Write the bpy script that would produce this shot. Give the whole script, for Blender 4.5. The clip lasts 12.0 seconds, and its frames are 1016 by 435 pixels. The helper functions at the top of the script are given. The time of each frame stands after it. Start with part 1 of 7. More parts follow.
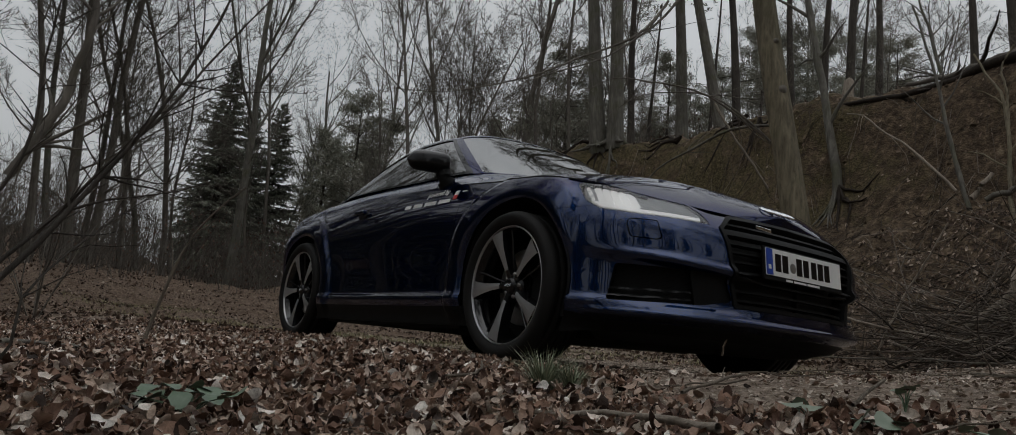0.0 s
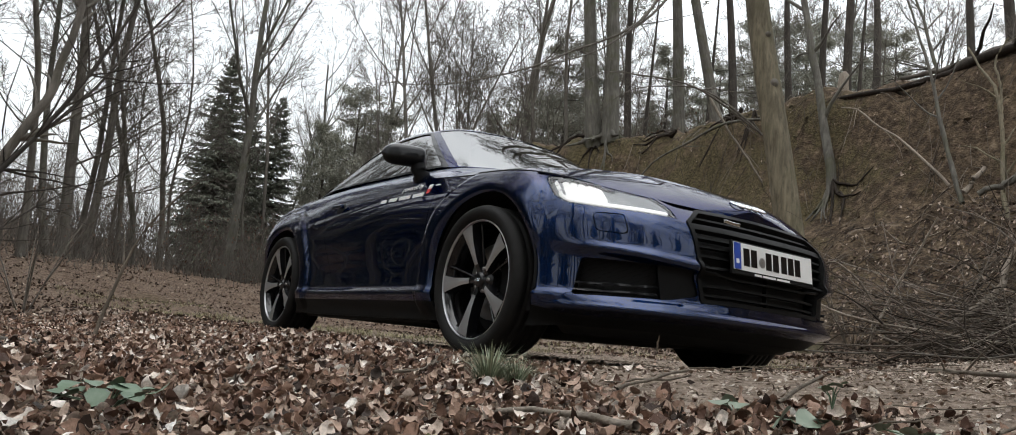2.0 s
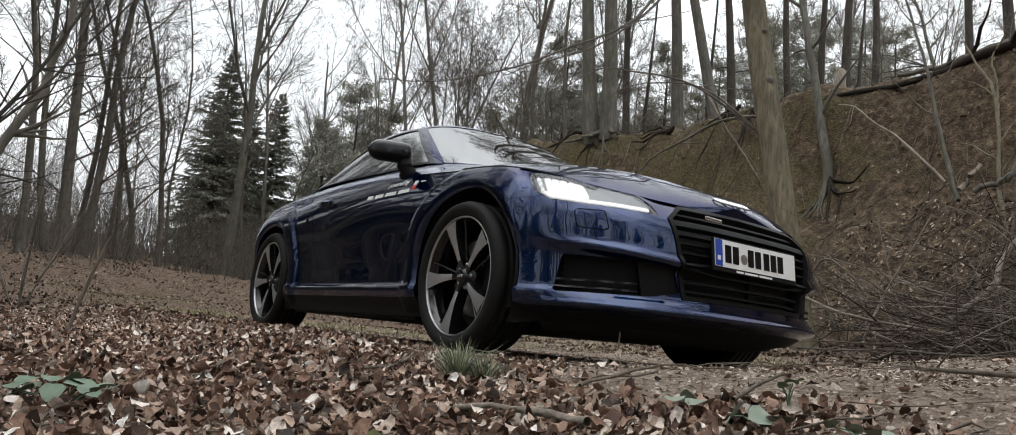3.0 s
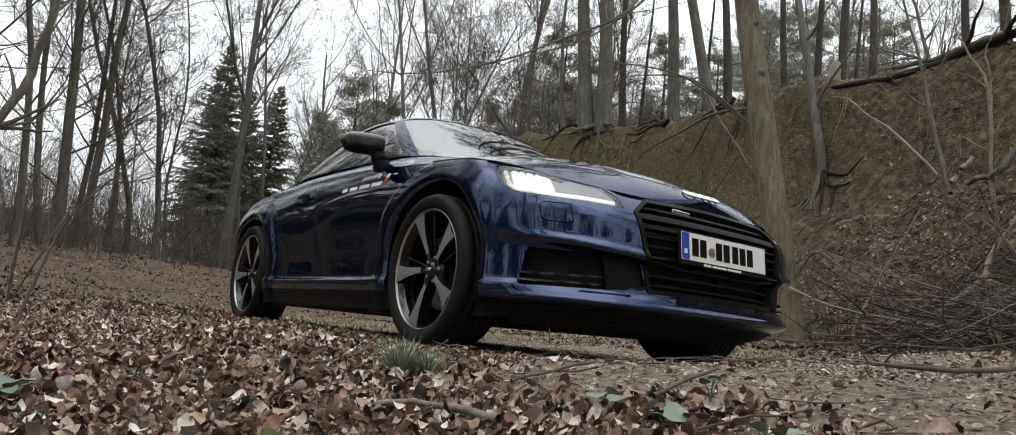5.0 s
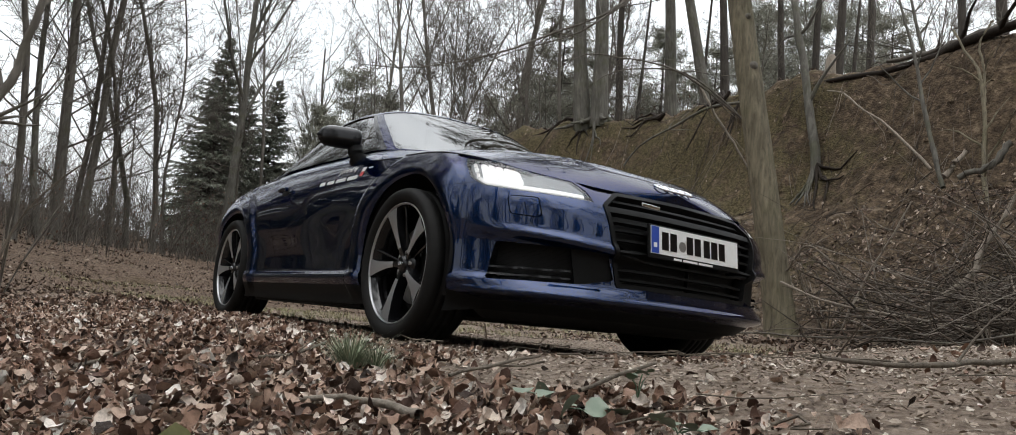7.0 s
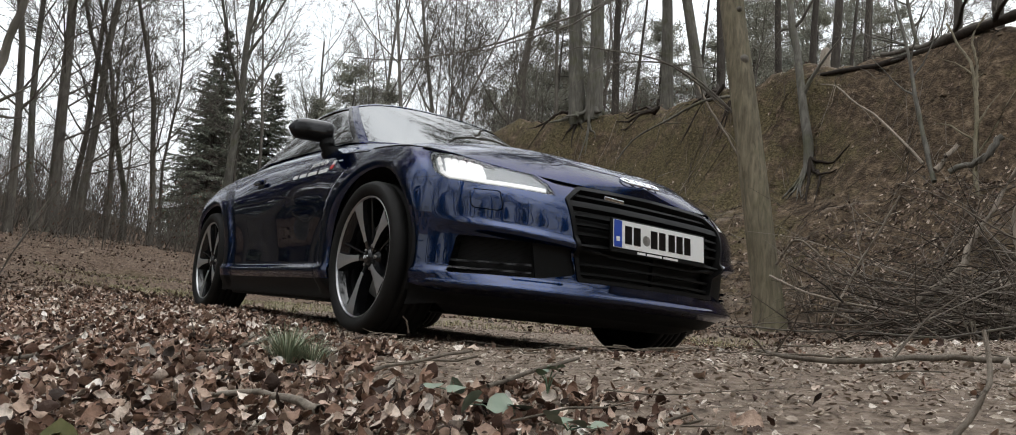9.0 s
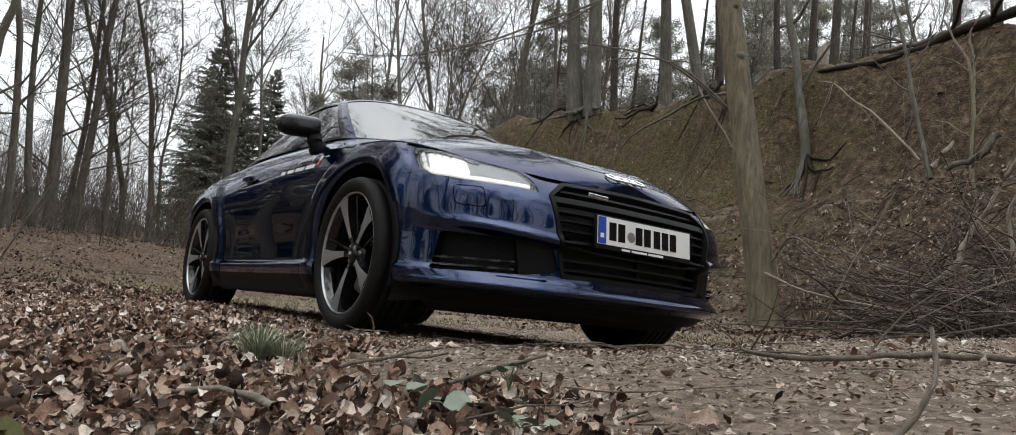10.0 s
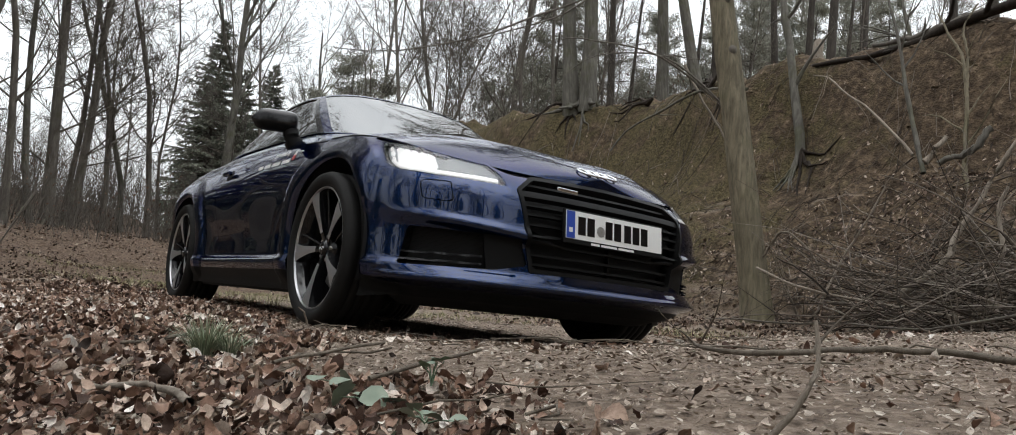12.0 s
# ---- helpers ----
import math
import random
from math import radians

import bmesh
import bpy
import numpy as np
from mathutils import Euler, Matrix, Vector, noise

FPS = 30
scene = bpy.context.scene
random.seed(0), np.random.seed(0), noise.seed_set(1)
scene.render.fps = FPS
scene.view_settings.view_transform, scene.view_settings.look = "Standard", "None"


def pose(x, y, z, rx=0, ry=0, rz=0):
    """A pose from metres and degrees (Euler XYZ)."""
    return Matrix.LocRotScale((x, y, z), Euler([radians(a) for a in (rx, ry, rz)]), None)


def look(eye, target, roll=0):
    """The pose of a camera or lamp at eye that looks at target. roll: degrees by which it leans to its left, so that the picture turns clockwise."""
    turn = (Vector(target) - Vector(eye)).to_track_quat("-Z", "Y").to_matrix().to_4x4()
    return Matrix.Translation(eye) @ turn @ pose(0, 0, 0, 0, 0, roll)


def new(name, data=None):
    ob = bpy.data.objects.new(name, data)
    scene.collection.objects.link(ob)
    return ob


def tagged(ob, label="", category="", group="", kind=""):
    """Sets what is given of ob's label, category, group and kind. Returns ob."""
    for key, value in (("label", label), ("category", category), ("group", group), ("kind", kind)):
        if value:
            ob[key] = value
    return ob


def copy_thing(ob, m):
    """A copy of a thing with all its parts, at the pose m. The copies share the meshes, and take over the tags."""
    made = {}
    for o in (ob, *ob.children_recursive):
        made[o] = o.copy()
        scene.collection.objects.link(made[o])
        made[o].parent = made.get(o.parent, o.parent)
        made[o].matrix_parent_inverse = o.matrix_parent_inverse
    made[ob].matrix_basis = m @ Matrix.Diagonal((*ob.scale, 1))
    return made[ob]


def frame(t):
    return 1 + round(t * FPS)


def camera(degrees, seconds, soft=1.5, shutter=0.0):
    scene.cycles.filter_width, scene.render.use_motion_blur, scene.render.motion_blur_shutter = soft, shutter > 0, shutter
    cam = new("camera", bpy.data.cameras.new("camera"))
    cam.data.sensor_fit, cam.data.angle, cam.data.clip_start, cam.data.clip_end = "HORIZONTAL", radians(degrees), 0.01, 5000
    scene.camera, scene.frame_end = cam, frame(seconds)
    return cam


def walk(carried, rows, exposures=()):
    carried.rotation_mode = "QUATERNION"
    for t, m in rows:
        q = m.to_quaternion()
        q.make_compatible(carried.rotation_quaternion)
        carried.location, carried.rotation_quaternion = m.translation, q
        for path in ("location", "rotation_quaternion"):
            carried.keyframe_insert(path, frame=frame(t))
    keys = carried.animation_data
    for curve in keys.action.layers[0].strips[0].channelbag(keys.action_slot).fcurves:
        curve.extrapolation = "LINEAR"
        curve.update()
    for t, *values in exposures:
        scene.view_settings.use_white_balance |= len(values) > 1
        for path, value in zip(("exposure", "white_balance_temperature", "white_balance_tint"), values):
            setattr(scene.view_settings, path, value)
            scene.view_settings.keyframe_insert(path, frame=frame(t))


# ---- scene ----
cam = camera(65.7, 12, soft=0.9)
PATH = [
    (0, (2.832, -2.879, 0.041), (1.214, -1.751, 0.376), 5.5),
    (0.5, (2.844, -2.848, 0.046), (1.226, -1.721, 0.377), 5.5),
    (1, (2.859, -2.815, 0.051), (1.24, -1.688, 0.378), 5.5),
    (1.5, (2.875, -2.785, 0.053), (1.255, -1.658, 0.377), 5.5),
    (2, (2.892, -2.752, 0.058), (1.272, -1.624, 0.378), 5.5),
    (2.5, (2.909, -2.72, 0.062), (1.288, -1.592, 0.378), 5.5),
    (3, (2.932, -2.685, 0.064), (1.31, -1.557, 0.376), 5.6),
    (5, (2.992, -2.557, 0.082), (1.367, -1.427, 0.376), 5.6),
    (5.5, (3.009, -2.53, 0.084), (1.384, -1.4, 0.374), 5.6),
    (6, (3.023, -2.496, 0.087), (1.397, -1.367, 0.375), 5.6),
    (6.5, (3.041, -2.473, 0.091), (1.414, -1.343, 0.374), 5.6),
    (7, (3.052, -2.447, 0.095), (1.426, -1.317, 0.374), 5.6),
    (9, (3.128, -2.317, 0.113), (1.499, -1.186, 0.375), 5.7),
    (9.5, (3.139, -2.284, 0.115), (1.51, -1.153, 0.374), 5.7),
    (10, (3.152, -2.256, 0.119), (1.522, -1.124, 0.373), 5.8),
    (10.5, (3.167, -2.227, 0.12), (1.537, -1.096, 0.371), 5.7),
    (11, (3.182, -2.196, 0.126), (1.552, -1.065, 0.373), 5.7),
    (11.5, (3.195, -2.171, 0.13), (1.564, -1.04, 0.374), 5.7),
    (12, (3.214, -2.145, 0.13), (1.582, -1.014, 0.372), 5.7),
]
FADE = [(0, -1.21), (0.2, -0.75), (0.4, -0.32), (0.7, -0.06), (1.2, 0.07), (2.5, 0.10), (12, 0.10)]
walk(cam, [(t, look(eye, aim, lean)) for t, eye, aim, lean in PATH], FADE)

# ---------------------------------------------------------------- world and light
SUN_EL, SUN_AZ = radians(68), radians(150)
world = bpy.data.worlds.new("overcast_sky")
scene.world = world
world.use_nodes = True
_wn, _wl = world.node_tree.nodes, world.node_tree.links
_bg = _wn["Background"]
_sky = _wn.new("ShaderNodeTexSky")
_sky.sky_type, _sky.sun_disc, _sky.sun_elevation, _sky.sun_rotation = "NISHITA", False, SUN_EL, SUN_AZ
_sky.dust_density, _sky.ozone_density = 4.0, 1.0
_grey = _wn.new("ShaderNodeMix")
_grey.data_type = "RGBA"
_grey.inputs[0].default_value = 0.93
_wl.new(_sky.outputs[0], _grey.inputs[6])
_cloud = _wn.new("ShaderNodeTexNoise")
_cloud.inputs["Scale"].default_value, _cloud.inputs["Detail"].default_value = 2.2, 5.0
_ramp = _wn.new("ShaderNodeValToRGB")
_ramp.color_ramp.elements[0].position, _ramp.color_ramp.elements[0].color = 0.3, (7.9, 8.3, 8.65, 1)
_ramp.color_ramp.elements[1].position, _ramp.color_ramp.elements[1].color = 0.7, (10.4, 10.7, 10.85, 1)
_wl.new(_cloud.outputs["Fac"], _ramp.inputs[0])
_wl.new(_ramp.outputs[0], _grey.inputs[7])
# an overcast sky: about twice as bright overhead as at the horizon
_way = _wn.new("ShaderNodeTexCoord")
_sep = _wn.new("ShaderNodeSeparateXYZ")
_wl.new(_way.outputs["Generated"], _sep.inputs[0])
_rise = _wn.new("ShaderNodeMapRange")
for _i, _v in zip((1, 2, 3, 4), (0.0, 1.0, 0.72, 2.0)):
    _rise.inputs[_i].default_value = _v
_wl.new(_sep.outputs[2], _rise.inputs[0])
_dome = _wn.new("ShaderNodeVectorMath")
_dome.operation = "SCALE"
_wl.new(_grey.outputs[2], _dome.inputs[0])
_wl.new(_rise.outputs[0], _dome.inputs["Scale"])
_wl.new(_dome.outputs[0], _bg.inputs[0])
_bg.inputs[1].default_value = 0.115
sun = new("sun", bpy.data.lights.new("sun", "SUN"))
sun.data.energy, sun.data.angle, sun.data.color = 0.6, radians(60), (1.0, 0.99, 0.97)
sun.matrix_world = look((math.sin(SUN_AZ) * math.cos(SUN_EL) * 50, math.cos(SUN_AZ) * math.cos(SUN_EL) * 50, math.sin(SUN_EL) * 50), (0, 0, 0))


# ---------------------------------------------------------------- materials
class Mat:
    """A small builder for node materials."""

    def __init__(self, name, rough=0.6, metal=0.0, color=(0.5, 0.5, 0.5), **inputs):
        self.m = bpy.data.materials.new(name)
        self.m.use_nodes = True
        self.n, self.l = self.m.node_tree.nodes, self.m.node_tree.links
        self.b = self.n["Principled BSDF"]
        self.b.inputs["Roughness"].default_value = rough
        self.b.inputs["Metallic"].default_value = metal
        self.b.inputs["Base Color"].default_value = (*color, 1)
        for k, v in inputs.items():
            self.b.inputs[k.replace("_", " ")].default_value = v
        self.co = self.n.new("ShaderNodeTexCoord").outputs["Object"]

    def use_world(self):
        self.co = self.n.new("ShaderNodeNewGeometry").outputs["Position"]
        return self

    def noise(self, scale, detail=4.0, rough=0.6, stretch=None, distort=0.0):
        t = self.n.new("ShaderNodeTexNoise")
        t.inputs["Scale"].default_value, t.inputs["Detail"].default_value = scale, detail
        t.inputs["Roughness"].default_value, t.inputs["Distortion"].default_value = rough, distort
        co = self.co
        if stretch:
            mp = self.n.new("ShaderNodeMapping")
            mp.inputs["Scale"].default_value = stretch
            self.l.new(co, mp.inputs[0])
            co = mp.outputs[0]
        self.l.new(co, t.inputs["Vector"])
        return t.outputs["Fac"]

    def voronoi(self, scale, feature="F1", out="Distance"):
        t = self.n.new("ShaderNodeTexVoronoi")
        t.feature = feature
        t.inputs["Scale"].default_value = scale
        self.l.new(self.co, t.inputs["Vector"])
        return t.outputs[out]

    def island(self):
        return self.n.new("ShaderNodeNewGeometry").outputs["Random Per Island"]

    def ramp(self, fac, *stops):
        r = self.n.new("ShaderNodeValToRGB")
        e = r.color_ramp.elements
        while len(e) < len(stops):
            e.new(0.5)
        for el, (p, c) in zip(e, stops):
            el.position, el.color = p, (*c, 1) if len(c) == 3 else c
        self.l.new(fac, r.inputs[0])
        return r.outputs[0]

    def value(self, fac, a, b, lo=0.0, hi=1.0):
        r = self.n.new("ShaderNodeMapRange")
        for i, v in zip((1, 2, 3, 4), (a, b, lo, hi)):
            r.inputs[i].default_value = v
        self.l.new(fac, r.inputs[0])
        return r.outputs[0]

    def mix(self, fac, a, b, mode="MIX"):
        x = self.n.new("ShaderNodeMix")
        x.data_type, x.blend_type = "RGBA", mode
        for sock, v in ((x.inputs[0], fac), (x.inputs[6], a), (x.inputs[7], b)):
            if isinstance(v, (int, float)):
                sock.default_value = v
            elif isinstance(v, tuple):
                sock.default_value = (*v, 1)
            else:
                self.l.new(v, sock)
        return x.outputs[2]

    def math(self, op, a, b):
        x = self.n.new("ShaderNodeMath")
        x.operation = op
        for sock, v in zip(x.inputs, (a, b)):
            if isinstance(v, (int, float)):
                sock.default_value = v
            else:
                self.l.new(v, sock)
        return x.outputs[0]

    def normal_z(self):
        s = self.n.new("ShaderNodeSeparateXYZ")
        self.l.new(self.n.new("ShaderNodeNewGeometry").outputs["Normal"], s.inputs[0])
        return s.outputs[2]

    def color(self, c):
        self.l.new(c, self.b.inputs["Base Color"])
        return self

    def rough(self, r):
        self.l.new(r, self.b.inputs["Roughness"])
        return self

    def bump(self, h, strength=0.4, dist=0.01):
        b = self.n.new("ShaderNodeBump")
        b.inputs["Strength"].default_value, b.inputs["Distance"].default_value = strength, dist
        self.l.new(h, b.inputs["Height"])
        self.l.new(b.outputs[0], self.b.inputs["Normal"])
        return self


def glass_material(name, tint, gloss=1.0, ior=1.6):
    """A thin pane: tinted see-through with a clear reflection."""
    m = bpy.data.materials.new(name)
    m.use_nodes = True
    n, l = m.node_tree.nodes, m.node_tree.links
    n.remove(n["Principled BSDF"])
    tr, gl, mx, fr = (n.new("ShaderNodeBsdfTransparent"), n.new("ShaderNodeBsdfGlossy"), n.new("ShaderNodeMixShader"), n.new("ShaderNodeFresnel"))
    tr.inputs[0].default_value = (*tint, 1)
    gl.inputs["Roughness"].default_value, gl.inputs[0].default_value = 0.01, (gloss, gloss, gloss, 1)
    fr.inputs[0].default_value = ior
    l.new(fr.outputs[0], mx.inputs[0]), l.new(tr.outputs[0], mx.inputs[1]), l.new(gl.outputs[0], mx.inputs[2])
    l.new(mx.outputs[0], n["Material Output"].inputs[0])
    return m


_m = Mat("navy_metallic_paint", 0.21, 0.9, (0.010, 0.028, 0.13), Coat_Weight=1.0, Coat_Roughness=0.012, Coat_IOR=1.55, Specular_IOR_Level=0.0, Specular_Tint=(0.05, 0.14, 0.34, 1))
_fl = _m.noise(900, 1.0)
PAINT = _m.color(_m.mix(_m.value(_fl, 0.4, 0.75), (0.0010, 0.0090, 0.040), (0.0032, 0.0255, 0.110))).m
_m = Mat("black_gap", 0.9, 0, (0.004, 0.004, 0.004))
GAP = _m.color(_m.mix(_m.noise(40), (0.003, 0.003, 0.003), (0.008, 0.008, 0.008))).m
_m = Mat("black_gloss_plastic", 0.07, 0, (0.006, 0.006, 0.007), Specular_IOR_Level=0.55)
GLOSS = _m.color(_m.mix(_m.noise(30), (0.004, 0.004, 0.005), (0.010, 0.010, 0.011))).m
_m = Mat("black_lacquer", 0.3, 0, (0.004, 0.004, 0.005), Specular_IOR_Level=0.1, Coat_Weight=1.0, Coat_Roughness=0.02, Coat_IOR=1.45)
LACQUER = _m.color(_m.mix(_m.noise(30), (0.003, 0.003, 0.004), (0.006, 0.006, 0.007))).m
_m = Mat("black_grained_plastic", 0.55, 0, (0.012, 0.012, 0.012), Specular_IOR_Level=0.12)
PLASTIC = _m.color(_m.mix(_m.noise(60), (0.004, 0.004, 0.004), (0.010, 0.010, 0.010))).bump(_m.noise(700, 2), 0.15, 0.001).m
_m = Mat("tyre_rubber", 0.72, 0, (0.02, 0.02, 0.02), Specular_IOR_Level=0.22)
RUBBER = _m.color(_m.mix(_m.noise(25, 6), (0.005, 0.005, 0.005), (0.014, 0.013, 0.012))).bump(_m.noise(300, 3), 0.2, 0.001).m
_m = Mat("machined_aluminium", 0.30, 0.85, (0.62, 0.62, 0.63))
ALU = _m.color(_m.mix(_m.noise(50, 5), (0.50, 0.50, 0.51), (0.56, 0.56, 0.57))).rough(_m.value(_m.noise(120, 3), 0.3, 0.7, 0.34, 0.42)).m
_m = Mat("chrome", 0.08, 1.0, (0.82, 0.83, 0.85))
CHROME = _m.rough(_m.value(_m.noise(80), 0.3, 0.7, 0.04, 0.12)).m
_m = Mat("brake_steel", 0.35, 0.9, (0.35, 0.34, 0.33))
STEEL = _m.color(_m.mix(_m.noise(60, 5), (0.22, 0.20, 0.18), (0.42, 0.41, 0.40))).m
_m = Mat("plate_white", 0.35, 0, (0.75, 0.75, 0.73))
PLATE = _m.color(_m.mix(_m.noise(30), (0.70, 0.70, 0.68), (0.80, 0.80, 0.79))).m
_m = Mat("plate_blue", 0.35, 0, (0.01, 0.05, 0.35))
PBLUE = _m.color(_m.mix(_m.noise(30), (0.010, 0.045, 0.30), (0.014, 0.06, 0.40))).m
_m = Mat("white_vinyl", 0.4, 0, (0.7, 0.7, 0.7))
VINYL = _m.color(_m.mix(_m.noise(40), (0.64, 0.64, 0.64), (0.76, 0.76, 0.76))).m
_m = Mat("red_vinyl", 0.4, 0, (0.5, 0.03, 0.03))
REDV = _m.color(_m.mix(_m.noise(40), (0.42, 0.02, 0.02), (0.55, 0.04, 0.04))).m
_m = Mat("dark_upholstery", 0.75, 0, (0.02, 0.02, 0.022))
SEAT = _m.color(_m.mix(_m.noise(40), (0.014, 0.014, 0.015), (0.03, 0.03, 0.032))).bump(_m.noise(400), 0.2, 0.001).m
LAMP = Mat("daytime_lamp", 0.3, 0, (0.9, 0.9, 0.9), Emission_Color=(1.0, 0.98, 0.94, 1), Emission_Strength=0.35).m
_m = Mat("satin_silver_reflector", 0.18, 1.0, (0.75, 0.76, 0.78))
REFLECTOR = _m.rough(_m.value(_m.noise(60), 0.3, 0.7, 0.12, 0.28)).m
_m = Mat("lamp_inner_plastic", 0.35, 0.0, (0.5, 0.5, 0.5))
LAMP_INNER = _m.color(_m.mix(_m.noise(40, 4), (0.30, 0.31, 0.32), (0.42, 0.43, 0.44))).m
# index far above real glass, set to strengthen the panes' sky reflection
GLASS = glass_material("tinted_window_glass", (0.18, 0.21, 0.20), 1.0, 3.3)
LENS = glass_material("clear_lamp_lens", (0.93, 0.94, 0.95))

# ---------------------------------------------------------------- natural materials
def bark(name, dark, light, scale=6.0, rough=0.85, moss=0.0):
    m = Mat(name, rough, Specular_IOR_Level=0.2)
    streak = m.noise(scale, 7, 0.65, (3.0, 3.0, 0.45), 0.6)
    patch = m.noise(1.3, 5)
    c = m.ramp(streak, (0.30, dark), (0.55, tuple((a + b) / 2 for a, b in zip(dark, light))), (0.75, light))
    c = m.mix(m.value(patch, 0.35, 0.7, 0.0, 0.55), c, tuple(v * 0.55 for v in dark))
    if moss:
        c = m.mix(m.value(m.noise(2.2, 6), 0.5, 0.62, 0.0, moss), c, (0.075, 0.085, 0.028))
    m.color(c).bump(m.noise(scale * 5, 6, 0.7, (2.5, 2.5, 0.4)), 0.7, 0.012)
    return m.m


BARK_TAN = bark("olive_tan_bark", (0.10, 0.086, 0.060), (0.33, 0.285, 0.20), 7.0, moss=0.2)
BARK_GREY = bark("grey_beech_bark", (0.075, 0.07, 0.06), (0.23, 0.215, 0.185), 6.0, moss=0.3)
BARK_DARK = bark("dark_pine_bark", (0.040, 0.035, 0.030), (0.125, 0.108, 0.092), 7.0)
# these two barks are lightened: distance haze is put into their colour
BARK_BROWN = bark("brown_grey_bark", (0.098, 0.087, 0.075), (0.25, 0.225, 0.195), 5.0, moss=0.2)
SAPLING = bark("pale_sapling_bark", (0.095, 0.083, 0.071), (0.23, 0.205, 0.175), 5.0)
TWIG = bark("dry_twig", (0.10, 0.082, 0.063), (0.30, 0.255, 0.205), 12.0)
DEADWOOD = bark("bleached_dead_wood", (0.20, 0.165, 0.13), (0.48, 0.42, 0.35), 12.0)
_m = Mat("mixed_brushwood", 0.85, Specular_IOR_Level=0.15)
BRUSHWOOD = _m.color(_m.mix(_m.value(_m.noise(30, 5), 0.35, 0.7, 0.0, 0.5), _m.ramp(_m.island(), (0.0, (0.016, 0.012, 0.009)), (0.45, (0.058, 0.047, 0.038)), (0.8, (0.15, 0.126, 0.105)), (1.0, (0.30, 0.265, 0.23))), (0.06, 0.047, 0.035))).bump(_m.noise(120, 4), 0.4, 0.003).m
ROOT = bark("dark_root", (0.018, 0.013, 0.010), (0.060, 0.047, 0.036), 9.0)

_m = Mat("forest_floor", 0.95, Specular_IOR_Level=0.15).use_world()
_big, _mid, _fine, _grit = _m.noise(0.55, 5), _m.noise(5.0, 6, 0.7), _m.noise(38, 6, 0.75), _m.noise(160, 3, 0.7)
_soil = _m.ramp(_fine, (0.30, (0.070, 0.053, 0.041)), (0.5, (0.265, 0.212, 0.168)), (0.70, (0.50, 0.42, 0.345)))
_soil = _m.mix(_m.value(_mid, 0.40, 0.75, 0.0, 0.50), _soil, (0.085, 0.064, 0.048))
_lit = _m.ramp(_m.voronoi(26, out="Color"), (0.1, (0.050, 0.031, 0.021)), (0.45, (0.115, 0.076, 0.053)), (0.8, (0.20, 0.148, 0.110)))
_where = _m.n.new("ShaderNodeSeparateXYZ")
_m.l.new(_m.co, _where.inputs[0])
_cover = _m.math("MAXIMUM", _m.value(_big, 0.42, 0.58, 0.05, 0.40), _m.value(_where.outputs[0], -4.5, -10.0, 0.0, 0.92))
_soil = _m.mix(_cover, _soil, _lit)
_slope = _m.value(_m.normal_z(), 0.97, 0.80)
_earth = _m.ramp(_m.noise(9.0, 8, 0.75), (0.30, (0.018, 0.013, 0.009)), (0.5, (0.100, 0.072, 0.048)), (0.70, (0.27, 0.205, 0.140)))
# random dark patches put shaded hollows into the earth's colour
_earth = _m.mix(_m.value(_m.noise(2.6, 7, 0.78), 0.46, 0.66, 0.0, 0.75), _earth, (0.028, 0.019, 0.013))
_moss = _m.ramp(_m.noise(22, 7, 0.75), (0.32, (0.020, 0.017, 0.009)), (0.5, (0.082, 0.068, 0.034)), (0.68, (0.20, 0.165, 0.090)))
_sepy = _m.n.new("ShaderNodeSeparateXYZ")
_m.l.new(_m.co, _sepy.inputs[0])
_high = _m.value(_sepy.outputs[0], -2.5, -7.0, -0.10, 0.07)
_bankc = _m.mix(_m.value(_m.math("ADD", _m.noise(1.1, 7, 0.75), _high), 0.47, 0.58, 0.0, 0.85), _earth, _moss)
_c = _m.mix(_slope, _soil, _bankc)
FLOOR = _m.color(_c).bump(_m.mix(0.5, _m.mix(0.5, _fine, _grit), _m.voronoi(30)), 0.9, 0.035).m


def leaf_material(name, *stops):
    m = Mat(name, 0.62, Specular_IOR_Level=0.22)
    c = m.ramp(m.island(), *stops)
    c = m.mix(m.value(m.noise(75, 7, 0.75), 0.42, 0.72, 0.0, 0.62), c, (0.050, 0.031, 0.021))
    m.color(c).bump(m.noise(160, 5, 0.7), 0.8, 0.004)
    m.rough(m.value(m.noise(20, 3), 0.3, 0.7, 0.42, 0.8))
    return m.m


LEAF = leaf_material("fallen_leaf", (0.0, (0.016, 0.010, 0.007)), (0.25, (0.105, 0.055, 0.038)), (0.50, (0.300, 0.180, 0.126)),
                     (0.78, (0.52, 0.39, 0.305)), (0.93, (0.76, 0.66, 0.57)), (1.0, (0.90, 0.86, 0.80)))
CRUMB = leaf_material("leaf_crumb", (0.0, (0.11, 0.080, 0.062)), (0.4, (0.32, 0.250, 0.196)), (0.8, (0.46, 0.385, 0.31)), (1.0, (0.66, 0.60, 0.52)))
RUSSET = leaf_material("withered_beech_leaf", (0.0, (0.10, 0.050, 0.035)), (0.6, (0.17, 0.095, 0.065)), (1.0, (0.24, 0.15, 0.11)))
# darker leaf colours for the bank and the far slope
BANKLEAF = leaf_material("damp_bank_leaf", (0.0, (0.018, 0.012, 0.008)), (0.4, (0.075, 0.047, 0.034)), (0.75, (0.19, 0.130, 0.094)), (1.0, (0.50, 0.41, 0.33)))
